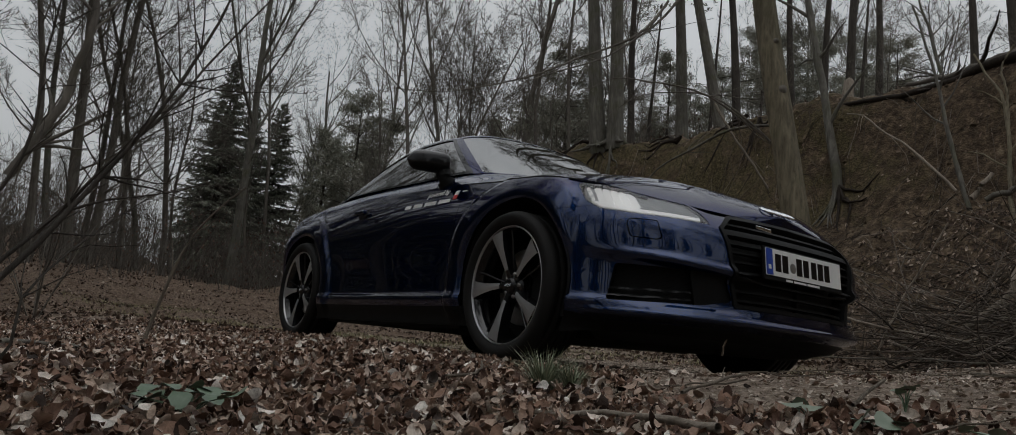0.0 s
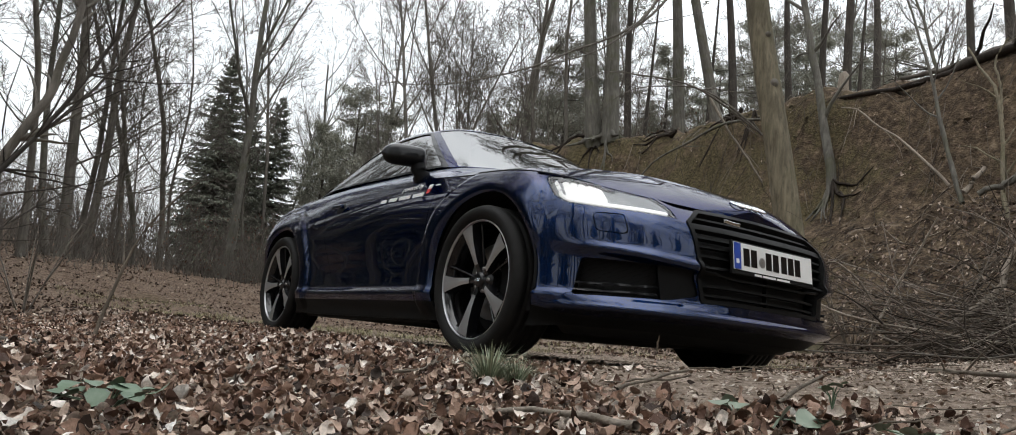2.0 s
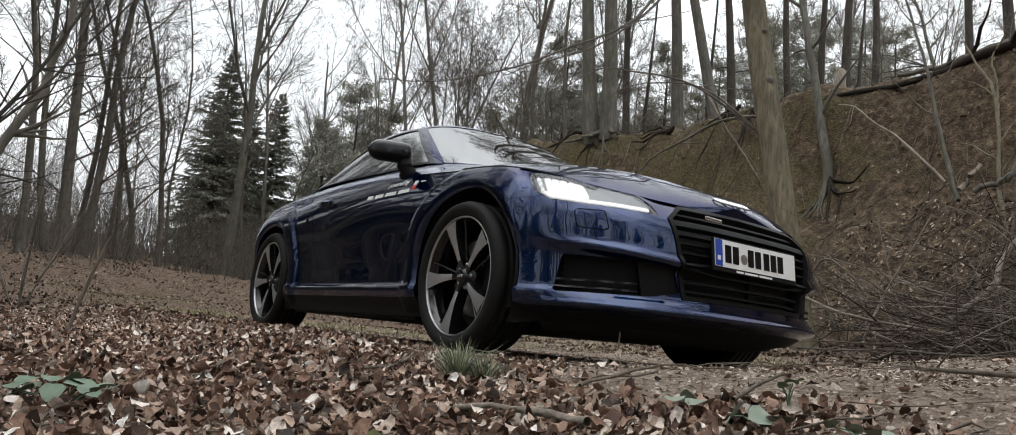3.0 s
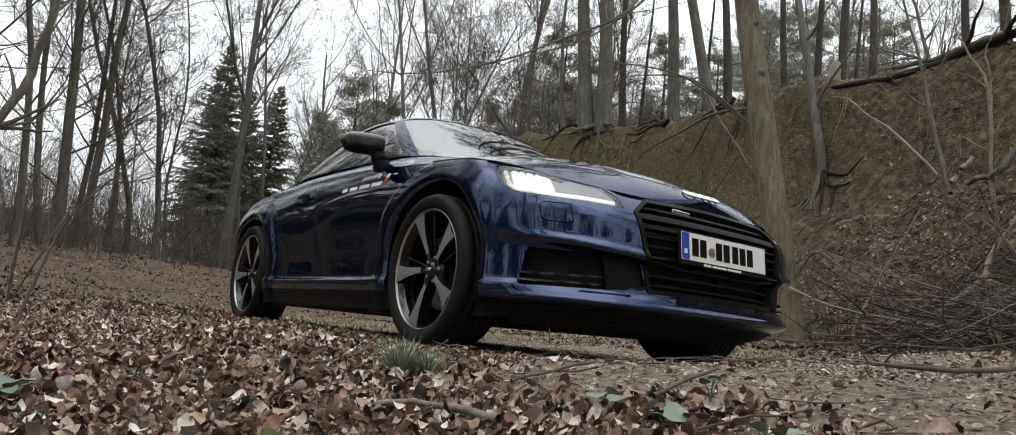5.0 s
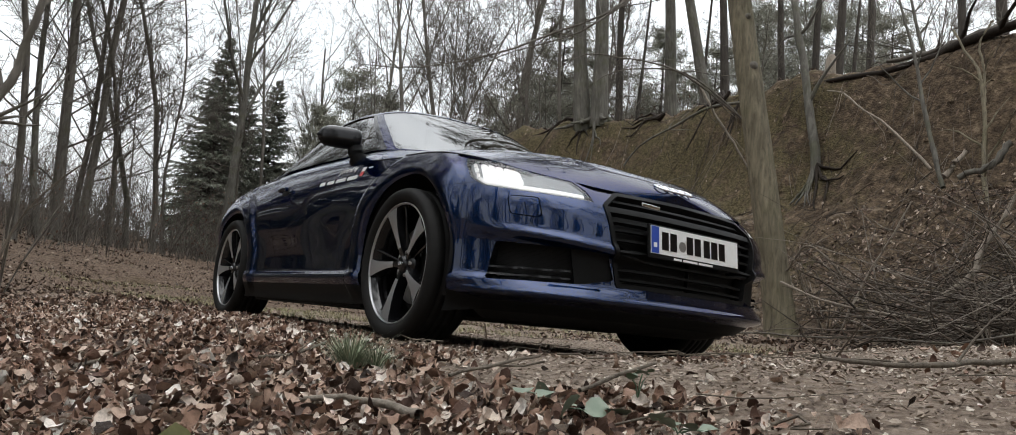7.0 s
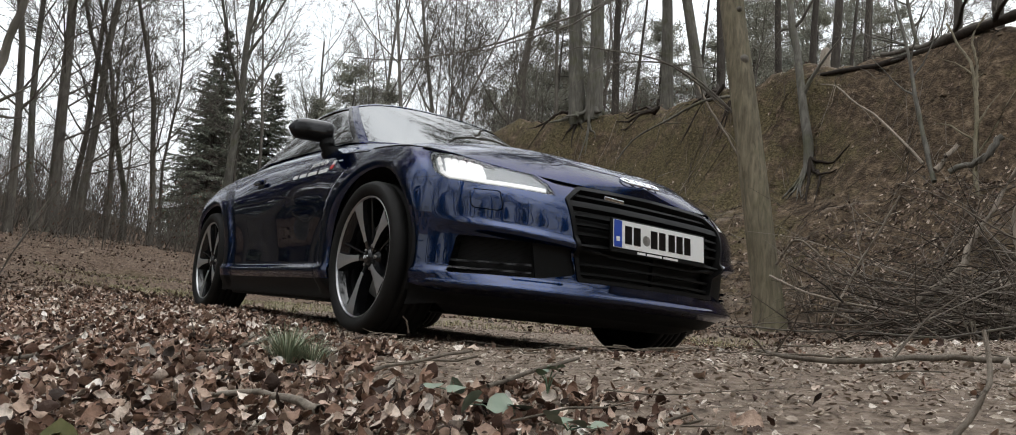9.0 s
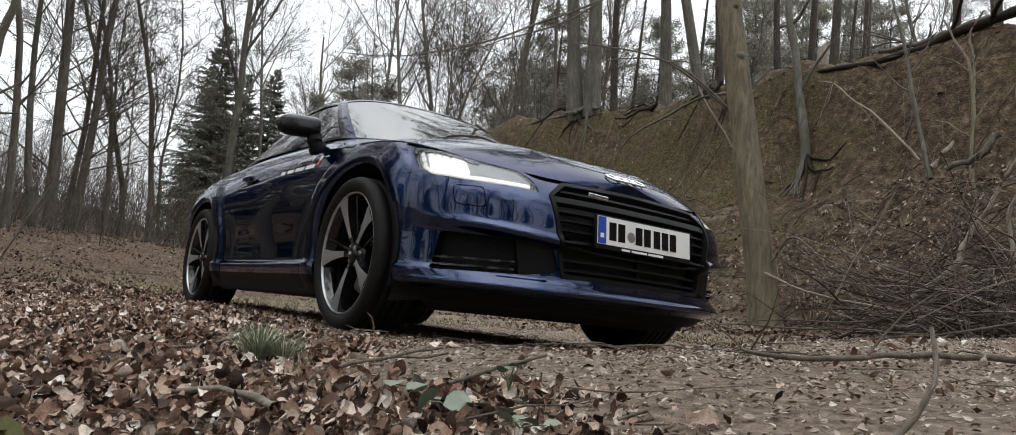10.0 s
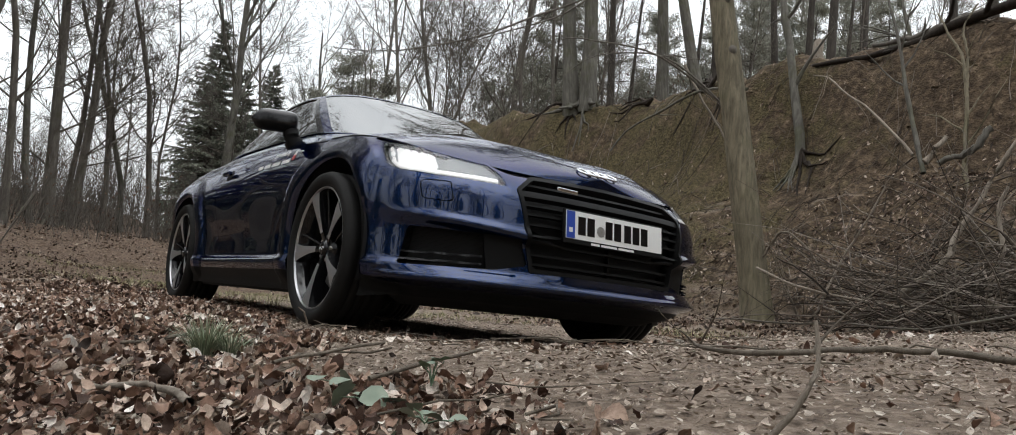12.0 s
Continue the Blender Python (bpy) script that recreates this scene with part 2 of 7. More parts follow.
# both needle colours are lifted beyond foliage, with distance haze put in
_m = Mat("conifer_needle", 0.6, Specular_IOR_Level=0.2)
NEEDLE = _m.color(_m.ramp(_m.island(), (0.0, (0.082, 0.090, 0.070)), (0.5, (0.158, 0.168, 0.130)), (1.0, (0.24, 0.25, 0.20)))).m
_m = Mat("pine_needle", 0.6, Specular_IOR_Level=0.2)
NEEDLE2 = _m.color(_m.ramp(_m.island(), (0.0, (0.15, 0.152, 0.125)), (0.5, (0.255, 0.256, 0.205)), (1.0, (0.35, 0.345, 0.28)))).m
_m = Mat("grass_blade", 0.55)
GRASS = _m.color(_m.ramp(_m.island(), (0.0, (0.08, 0.11, 0.055)), (0.6, (0.19, 0.23, 0.145)), (1.0, (0.40, 0.41, 0.29)))).m
_m = Mat("dry_grass", 0.6)
DRYGRASS = _m.color(_m.ramp(_m.island(), (0.0, (0.10, 0.11, 0.045)), (0.5, (0.20, 0.19, 0.085)), (1.0, (0.36, 0.31, 0.17)))).m
_m = Mat("olive_leaf", 0.45)
OLIVE = _m.color(_m.mix(_m.value(_m.noise(35, 5), 0.35, 0.7), (0.075, 0.075, 0.016), (0.14, 0.13, 0.035))).bump(_m.noise(70), 0.3, 0.002).m
_m = Mat("pale_green_leaf", 0.5)
PALE = _m.color(_m.mix(_m.value(_m.noise(35, 5), 0.35, 0.7), _m.ramp(_m.island(), (0.0, (0.080, 0.120, 0.075)), (1.0, (0.16, 0.205, 0.145))), (0.19, 0.225, 0.165))).bump(_m.noise(70), 0.3, 0.002).m
_m = Mat("green_leaf", 0.45)
GREEN = _m.color(_m.mix(_m.value(_m.noise(35, 5), 0.35, 0.7), _m.ramp(_m.island(), (0.0, (0.035, 0.075, 0.035)), (1.0, (0.085, 0.14, 0.075))), (0.12, 0.17, 0.11))).bump(_m.noise(70), 0.3, 0.002).m

# ---------------------------------------------------------------- surface tools
def smooth(e0, e1, v):
    t = np.clip((np.asarray(v, float) - e0) / (e1 - e0), 0, 1)
    return t * t * (3 - 2 * t)


def spline(xs, ys):
    """A monotone-ish cubic through the given knots."""
    xs, ys = np.asarray(xs, float), np.asarray(ys, float)
    m = np.gradient(ys, xs)

    def f(x):
        x = np.clip(np.asarray(x, float), xs[0], xs[-1])
        i = np.clip(np.searchsorted(xs, x) - 1, 0, len(xs) - 2)
        h = xs[i + 1] - xs[i]
        t = (x - xs[i]) / h
        return ((2 * t**3 - 3 * t**2 + 1) * ys[i] + (t**3 - 2 * t**2 + t) * h * m[i]
                + (-2 * t**3 + 3 * t**2) * ys[i + 1] + (t**3 - t**2) * h * m[i + 1])
    return f


def sd_polygon(px, py, pts):
    """Signed distance to a polygon, negative inside."""
    px, py = np.asarray(px, float), np.asarray(py, float)
    d = np.full(px.shape, 1e9)
    s = np.ones(px.shape)
    n = len(pts)
    for i in range(n):
        (ax, ay), (bx, by) = pts[i], pts[i - 1]
        ex, ey, wx, wy = bx - ax, by - ay, px - ax, py - ay
        t = np.clip((wx * ex + wy * ey) / (ex * ex + ey * ey + 1e-12), 0, 1)
        d = np.minimum(d, (wx - ex * t) ** 2 + (wy - ey * t) ** 2)
        c1, c2, c3 = py >= ay, py < by, ex * wy > ey * wx
        s = np.where((c1 & c2 & c3) | (~c1 & ~c2 & ~c3), -s, s)
    return s * np.sqrt(d)


class Sheet:
    """A triangle mesh with a normal and surface coordinates (a, b) at each vertex."""

    def __init__(self, v, n, ab, tris):
        self.v, self.n, self.ab, self.t = v, n, ab, tris

    @staticmethod
    def grid(p, ab, flip=False):
        """From an array of points (rows, columns, 3)."""
        du, dv = np.gradient(p, axis=0), np.gradient(p, axis=1)
        nn = np.cross(du, dv)
        nn /= np.linalg.norm(nn, axis=2, keepdims=True) + 1e-12
        if flip:
            nn = -nn
        r, c = p.shape[:2]
        i = np.arange(r * c).reshape(r, c)
        q = np.stack([i[:-1, :-1], i[1:, :-1], i[1:, 1:], i[:-1, 1:]], -1).reshape(-1, 4)
        if flip:
            q = q[:, ::-1]
        tris = np.concatenate([q[:, [0, 1, 2]], q[:, [0, 2, 3]]])
        return Sheet(p.reshape(-1, 3), nn.reshape(-1, 3), ab.reshape(-1, 2), tris)

    def split(self, f):
        """Cut along f = 0: the sheet where f is positive, and that where it is negative."""
        f = np.where(np.abs(f) < 1e-7, 1e-7, f)
        pos = f[self.t] > 0
        k = pos.sum(1)
        keep_p, keep_n = [self.t[k == 3]], [self.t[k == 0]]
        v, n, ab = [self.v], [self.n], [self.ab]
        base, made = len(self.v), {}
        nv, nn, na = [], [], []

        def cut(i, j):
            key = (i, j) if i < j else (j, i)
            if key not in made:
                i, j = key
                t = f[i] / (f[i] - f[j])
                made[key] = base + len(nv)
                nv.append(self.v[i] * (1 - t) + self.v[j] * t)
                nn.append(self.n[i] * (1 - t) + self.n[j] * t)
                na.append(self.ab[i] * (1 - t) + self.ab[j] * t)
            return made[key]
        ep, en = [], []
        for tri, pp in zip(self.t[(k == 1) | (k == 2)], pos[(k == 1) | (k == 2)]):
            lone = pp.sum() == 1
            o = int(np.argmax(pp == lone))
            a, b, c = tri[o], tri[(o + 1) % 3], tri[(o + 2) % 3]
            p, q = cut(a, b), cut(a, c)
            one, two = (ep, en) if lone else (en, ep)
            one.append((a, p, q))
            two += [(p, b, c), (p, c, q)]
        if nv:
            v.append(np.array(nv)), n.append(np.array(nn)), ab.append(np.array(na))
        v, n, ab = np.concatenate(v), np.concatenate(n), np.concatenate(ab)
        out = []
        for keep, extra in ((keep_p, ep), (keep_n, en)):
            t = np.concatenate(keep + ([np.array(extra)] if extra else []))
            used = np.unique(t)
            remap = np.full(len(v), -1)
            remap[used] = np.arange(len(used))
            out.append(Sheet(v[used], n[used], ab[used], remap[t]))
        return out

    def moved(self, d):
        """Moved along its normals."""
        return Sheet(self.v + self.n * np.asarray(d).reshape(-1, 1), self.n, self.ab, self.t)

    def rim(self):
        """Border edges, directed as in their triangles."""
        e = np.concatenate([self.t[:, [0, 1]], self.t[:, [1, 2]], self.t[:, [2, 0]]])
        key = np.sort(e, 1)
        _, inv, count = np.unique(key, axis=0, return_inverse=True, return_counts=True)
        return e[count[inv.ravel()] == 1]

    def mesh(self, name, depth=0.0):
        """A mesh with smooth normals; depth folds its border inwards."""
        v, n, t = [self.v], [self.n], [self.t]
        if depth:
            e = self.rim()
            m = len(self.v)
            a, b = self.v[e[:, 0]], self.v[e[:, 1]]
            na, nb = self.n[e[:, 0]], self.n[e[:, 1]]
            out = np.cross(b - a, na)
            out /= np.linalg.norm(out, axis=1, keepdims=True) + 1e-12
            k = len(e)
            v += [a, b, b - nb * depth, a - na * depth]
            n += [out] * 4
            i = m + np.arange(k)
            t += [np.stack([i + k, i, i + 3 * k], 1), np.stack([i + k, i + 3 * k, i + 2 * k], 1)]
        v, n, t = np.concatenate(v), np.concatenate(n), np.concatenate(t)
        return tri_mesh(name, v, t, n)

# ---------------------------------------------------------------- the car's body as surfaces
# plan outline at mid height, from the nose round the right-hand side to the tail: (x, half width)
PLAN = [(0.885, 0.0), (0.882, 0.15), (0.872, 0.28), (0.852, 0.39), (0.815, 0.50), (0.755, 0.605), (0.67, 0.70), (0.56, 0.785),
        (0.42, 0.848), (0.25, 0.882), (0.0, 0.893), (-0.35, 0.885), (-0.6, 0.877), (-1.2, 0.872), (-1.9, 0.874), (-2.2, 0.882),
        (-2.5, 0.893), (-2.8, 0.882), (-3.0, 0.83), (-3.15, 0.72), (-3.23, 0.55), (-3.275, 0.3), (-3.285, 0.0)]
_p = np.array(PLAN)
_k = np.concatenate([[0], np.cumsum(np.hypot(*np.diff(_p, axis=0).T))])
plan_x, plan_y = spline(_k, _p[:, 0]), spline(_k, _p[:, 1])
ARC = _k[-1]
shoulder_z = spline([-3.3, -3.15, -2.95, -2.7, -2.46, -2.2, -1.8, -1.25, -0.6, -0.27, 0.15, 0.3, 0.4, 0.5, 0.6, 0.7, 0.78, 0.83, 0.89],
                    [0.90, 0.875, 0.84, 0.825, 0.838, 0.851, 0.868, 0.869, 0.852, 0.829, 0.80, 0.78, 0.76, 0.737, 0.712, 0.690, 0.674, 0.664, 0.655])
WHEELS = ((0.0, 0.322, 0.385), (-2.505, 0.322, 0.368))
RIDE = 0.018


def hull_point(a, z):
    """The lower body's skin at the arc length a (signed: right-hand side positive) and the height z."""
    s = np.abs(a)
    x, y = plan_x(s), plan_y(s)
    dx, dy = plan_x(s + 0.01) - plan_x(s - 0.01), plan_y(s + 0.01) - plan_y(s - 0.01)
    dx, dy = np.where(s < 0.012, 0.0, dx), np.where(s < 0.012, 1.0, dy)
    ln = np.hypot(dx, dy)
    nx, ny = dy / ln, -dx / ln
    front, back = smooth(0.35, 0.8, nx), smooth(0.35, 0.8, -nx)
    side = 1 - front - back
    zt = shoulder_z(x)
    # the skin leans in towards the shoulder
    arch = np.maximum(smooth(0.75, 0.0, np.abs(x)), smooth(0.75, 0.0, np.abs(x + 2.505)))
    lean = front * 0.115 + back * 0.06 + side * (0.072 + 0.02 * arch)
    span = front * 0.20 + back * 0.25 + side * 0.27
    d = -lean * np.clip(1 - (zt - z) / span, 0, 1) ** 2.1
    # doors: hollow flank above the sill
    low = smooth(0.60, 0.36, z) * 0.020 - smooth(0.288, 0.258, z) * 0.024 + smooth(0.25, 0.15, z) * 0.035
    d -= side * (1 - arch * 0.9) * low
    d -= side * arch * smooth(0.30, 0.14, z) * 0.03
    # bumper: shelf over the intakes, blade and tucked-in chin
    vis = front * smooth(0.2, 0.42, s)
    ledge = 0.415 + 0.10 * (np.clip(s, 0.3, 1.1) - 0.476)
    d += vis * (0.018 * np.exp(-((z - ledge) / 0.018) ** 2) - 0.004 * np.exp(-((z - ledge - 0.065) / 0.05) ** 2))
    d -= vis * 0.024 * smooth(ledge - 0.012, ledge - 0.040, z) * smooth(0.232, 0.272, z)
    f2 = smooth(0.15, 0.55, nx)
    d += f2 * 0.012 * np.exp(-((z - 0.217) / 0.010) ** 2)
    d -= f2 * (0.040 * smooth(0.204, 0.190, z) + 0.070 * np.clip((0.194 - z) / 0.044, 0, 1) - 0.006 * np.exp(-((z - 0.160) / 0.008) ** 2))
    d -= back * (0.05 * smooth(0.45, 0.2, z) + 0.03 * smooth(0.52, 0.60, z))
    # flares round the wheels
    for wx, wz, r in WHEELS:
        q = np.hypot(x - wx, z - wz)
        on = smooth(0.30, 0.12, np.abs(nx))
        d += on * 0.024 * smooth(r + 0.155, r + 0.125, q) * smooth(r - 0.03, r + 0.05, q) * smooth(0.13, 0.2, z)
        d -= on * 0.006 * smooth(r + 0.012, r - 0.004, q)
    px, py = x + nx * d, y + ny * d
    return np.stack([px, np.where(a >= 0, -py, py), z + 0 * px], -1)


deck_z = spline([-3.3, -3.1, -2.7, -2.2, -1.5, -0.9, -0.55, -0.35, -0.1, 0.126, 0.3, 0.485, 0.6, 0.70, 0.76, 0.80, 0.84],
                [0.92, 0.93, 0.955, 0.985, 0.99, 0.975, 0.955, 0.942, 0.918, 0.890, 0.862, 0.822, 0.788, 0.745, 0.708, 0.682, 0.664])


def deck_point(a, w):
    """Bonnet, shoulders and tail: from the shoulder (w = 0) to the middle line (w = 1)."""
    s = np.abs(a)
    zt = shoulder_z(plan_x(s))
    e = hull_point(a, zt)
    x0, y0 = e[..., 0], np.abs(e[..., 1])
    zc = deck_z(x0)
    p = 3.0 + 6.5 * smooth(-0.25, -0.75, x0)
    p = p * smooth(0.86, 0.55, x0) + 1.5 * (1 - smooth(0.86, 0.55, x0))
    z = zt + (zc - zt) * (1 - (1 - w) ** p)
    # bonnet: two raised lines running back from the grille's corners
    y = y0 * (1 - w)
    line = 0.34 + 0.22 * smooth(0.7, -0.35, x0)
    on = smooth(0.74, 0.5, x0) * smooth(-0.5, -0.2, x0)
    z = z + on * 0.010 * smooth(line + 0.035, line - 0.01, y) * (1 - 0.5 * smooth(line, 0.0, y))
    return np.stack([x0 + 0 * w, np.where(a >= 0, -y, y), z], -1)


# the cabin: belt outline, roof outline, then the roof
BELT = [(-0.33, 0.0, 0.945), (-0.36, 0.2, 0.945), (-0.44, 0.38, 0.95), (-0.58, 0.54, 0.958), (-0.78, 0.652, 0.965), (-1.05, 0.70, 0.955),
        (-1.4, 0.712, 0.958), (-1.8, 0.705, 0.968), (-2.2, 0.675, 0.98), (-2.6, 0.62, 0.972), (-2.9, 0.54, 0.955), (-3.06, 0.40, 0.945),
        (-3.12, 0.2, 0.94), (-3.13, 0.0, 0.94)]
ROOF = [(-1.0, 0.0, 1.305), (-1.01, 0.2, 1.302), (-1.035, 0.36, 1.292), (-1.08, 0.47, 1.276), (-1.17, 0.535, 1.262), (-1.32, 0.56, 1.262),
        (-1.6, 0.565, 1.252), (-1.9, 0.555, 1.212), (-2.2, 0.535, 1.150), (-2.55, 0.50, 1.065), (-2.78, 0.44, 1.005), (-2.9, 0.33, 0.978),
        (-2.95, 0.17, 0.968), (-2.96, 0.0, 0.966)]
_b, _r = np.array(BELT), np.array(ROOF)
_u = np.arange(len(BELT), dtype=float)
belt = [spline(_u, _b[:, i]) for i in range(3)]
roof = [spline(_u, _r[:, i]) for i in range(3)]
spine_z = spline([-2.97, -2.7, -2.4, -2.1, -1.8, -1.55, -1.35, -1.2, -1.1, -1.0], [0.968, 1.052, 1.145, 1.235, 1.308, 1.342, 1.350, 1.342, 1.328, 1.305])
CABIN = len(BELT) - 1


def cabin_point(u, v):
    """u: round the cabin (signed, right-hand side positive), v: 0 belt, 1 roof edge, 2 middle line."""
    s, k = np.abs(u), np.clip(v, 0, 1)
    b, r = [f(s) for f in belt], [f(s) for f in roof]
    side = smooth(2.5, 5.0, s) * smooth(11.5, 9, s)
    bulge = 4 * k * (1 - k)
    x = b[0] + (r[0] - b[0]) * k + bulge * 0.012 * smooth(4, 0, s)
    y = b[1] + (r[1] - b[1]) * k + bulge * 0.020 * side
    z = b[2] + (r[2] - b[2]) * k + bulge * 0.012 * smooth(5, 2, s)
    w = np.clip(v - 1, 0, 1)
    zc = spine_z(x)
    y2 = y * (1 - w)
    z2 = r[2] + (zc - r[2]) * (1 - (1 - w) ** 2.3)
    return np.stack([x, np.where(u >= 0, -y2, y2), np.where(v > 1, z2, z)], -1)

# ---------------------------------------------------------------- mesh helpers
def tri_mesh(name, v, f, normals=None):
    me = bpy.data.meshes.new(name)
    v, f = np.asarray(v, np.float32), np.asarray(f, np.int32)
    k = f.shape[1]
    me.vertices.add(len(v))
    me.vertices.foreach_set("co", v.ravel())
    me.loops.add(f.size)
    me.loops.foreach_set("vertex_index", f.ravel())
    me.polygons.add(len(f))
    me.polygons.foreach_set("loop_start", np.arange(0, f.size, k, dtype=np.int32))
    me.polygons.foreach_set("use_smooth", np.ones(len(f), bool))
    me.update()
    me.validate()
    if normals is not None:
        n = np.asarray(normals, float)
        n = n / (np.linalg.norm(n, axis=1, keepdims=True) + 1e-12)
        me.normals_split_custom_set_from_vertices(n.tolist())
    return me


def empty(name, m=None):
    ob = new(name)
    ob.empty_display_size = 0.2
    if m is not None:
        ob.matrix_world = m
    return ob


def part(name, data, material, parent, label=""):
    """Links a bmesh or a mesh as one object under a thing or a part."""
    if isinstance(data, bmesh.types.BMesh):
        me = bpy.data.meshes.new(name)
        data.to_mesh(me)
        data.free()
        data = me
    if not data.materials:
        data.materials.append(material)
    ob = new(name, data)
    ob.parent = parent
    return tagged(ob, label) if label else ob


def bm_box(a, b, bevel=0.0, m=None, seg=2):
    bm = bmesh.new()
    bmesh.ops.create_cube(bm, size=1)
    for v in bm.verts:
        v.co = Vector([(a[i] + b[i]) / 2 + v.co[i] * (b[i] - a[i]) for i in range(3)])
    if bevel:
        bmesh.ops.bevel(bm, geom=bm.edges, offset=bevel, segments=seg, affect="EDGES", profile=0.6)
    for f in bm.faces:
        f.smooth = False
    if m is not None:
        bm.transform(m)
    return bm


def bm_join(*parts):
    out = bmesh.new()
    for p in parts:
        me = bpy.data.meshes.new("tmp")
        p.to_mesh(me)
        p.free()
        out.from_mesh(me)
        bpy.data.meshes.remove(me)
    return out


def lathe(profile, seg=64, axis="y"):
    """A mesh turned round the y axis from (radius, y) pairs."""
    p = np.array(profile, float)
    t = np.linspace(0, 2 * np.pi, seg, endpoint=False)
    v = np.stack([np.outer(np.cos(t), p[:, 0]), np.tile(p[:, 1], (seg, 1)), np.outer(np.sin(t), p[:, 0])], -1)
    k = len(p)
    i = np.arange(seg * k).reshape(seg, k)
    j = np.roll(i, -1, 0)
    q = np.stack([i[:, :-1], i[:, 1:], j[:, 1:], j[:, :-1]], -1).reshape(-1, 4)
    return v.reshape(-1, 3), q


def tube(pts, radii, sides=6):
    """Vertices and quads of a tapered tube along points; the tip closes to a point."""
    pts, radii = np.asarray(pts, float), np.asarray(radii, float)
    d = np.gradient(pts, axis=0)
    d /= np.linalg.norm(d, axis=1, keepdims=True) + 1e-9
    ref = np.where(np.abs(d[:, 2:3]) > 0.9, [[1.0, 0, 0]], [[0, 0, 1.0]])
    u = np.cross(d, ref)
    u /= np.linalg.norm(u, axis=1, keepdims=True) + 1e-9
    w = np.cross(d, u)
    t = np.linspace(0, 2 * np.pi, sides, endpoint=False)
    v = pts[:, None] + radii[:, None, None] * (np.cos(t)[None, :, None] * u[:, None] + np.sin(t)[None, :, None] * w[:, None])
    i = np.arange(len(pts) * sides).reshape(len(pts), sides)
    j = np.roll(i, -1, 1)
    return v.reshape(-1, 3), np.stack([i[:-1], j[:-1], j[1:], i[1:]], -1).reshape(-1, 4)


class Soup:
    """Collects quads into one mesh."""

    def __init__(self):
        self.v, self.f, self.n = [], [], 0

    def add(self, v, f):
        self.v.append(v)
        self.f.append(np.asarray(f) + self.n)
        self.n += len(v)

    def mesh(self, name):
        return tri_mesh(name, np.concatenate(self.v), np.concatenate(self.f))

# ---------------------------------------------------------------- ground
def fbm(x, y, seed=0.0):
    """Smooth pseudo-random relief, about -1 to 1."""
    out = 0.0
    for k, (fx, fy, ph) in enumerate(((1.0, 0.7, 0.3), (-0.6, 1.1, 1.7), (1.7, -1.3, 4.1), (2.9, 2.3, 2.2), (-3.7, 4.3, 5.0), (6.1, -5.3, 0.9))):
        out = out + np.sin(fx * x + fy * y + ph + seed * (k + 1) + 1.3 * np.sin(0.7 * fy * x - 0.5 * fx * y + seed)) / (k + 1.5)
    return out / 1.6


bank_z = spline([4.6, 5.4, 6.2, 6.8, 7.4, 8.1, 8.8, 9.35, 9.75, 10.05, 10.3, 10.9, 13, 20, 60], [0, 0.05, 0.20, 0.48, 0.88, 1.50, 2.20, 2.90, 3.85, 4.72, 5.02, 5.08, 5.35, 6.3, 8.5])


def terrain(x, y):
    x, y = np.asarray(x, float), np.asarray(y, float)
    ahead = smooth(0.5, 2.2, x + 0.45 * smooth(-0.4, 0.6, y))
    z = ahead * (0.075 + 0.075 * (np.clip(y, -4, 3) + 0.8)) - 0.13 * smooth(-0.95, -2.3, y) + 0.03 * np.clip(y - 1, 0, 5) * (1 - ahead)
    z = z + 1.75 * smooth(-11, -29, x) * (0.70 + 0.30 * smooth(7, -3, y))
    z = z + 3.6 * smooth(-26, -62, x) * smooth(14, 4, y)
    fade = smooth(-30, -17, x)
    wob = 0.35 * fbm(x * 0.45, 0 * y, 2.0)
    b = bank_z(y + (wob + 0.10 * np.clip(-5 - x, 0, 8)) * smooth(6, 8, y))
    rough = smooth(6.0, 7.8, y) * smooth(12.5, 10.2, y)
    z = z + fade * (b + rough * (0.18 * fbm(x * 1.1, y * 1.1, 1.0) + 0.13 * fbm(x * 2.7, y * 2.6, 3.0) + 0.06 * fbm(x * 6.3, y * 6.1, 5.0) + 0.13 * (np.abs(fbm(x * 0.9, y * 2.1, 7.0)) - 0.3) + 0.04 * fbm(x * 3.9, y * 4.4, 8.0)))
    z = z + 0.16 * smooth(-12, -18, x) * fbm(x * 0.8, y * 0.9, 6.0) + 0.07 * smooth(-12, -18, x) * fbm(x * 2.3, y * 2.1, 2.5)
    away = smooth(2.5, 7.0, np.hypot(x - 0.8, y + 0.8))
    z = z + (0.008 + 0.03 * away) * fbm(x * 1.7, y * 1.7, 0.5) * smooth(0.9, 1.6, np.maximum(np.abs(x + 1.2) * 0.5, np.abs(y)))
    z = z + 0.5 * smooth(-6, -16, y) + 0.6 * smooth(8, 20, x)
    return z


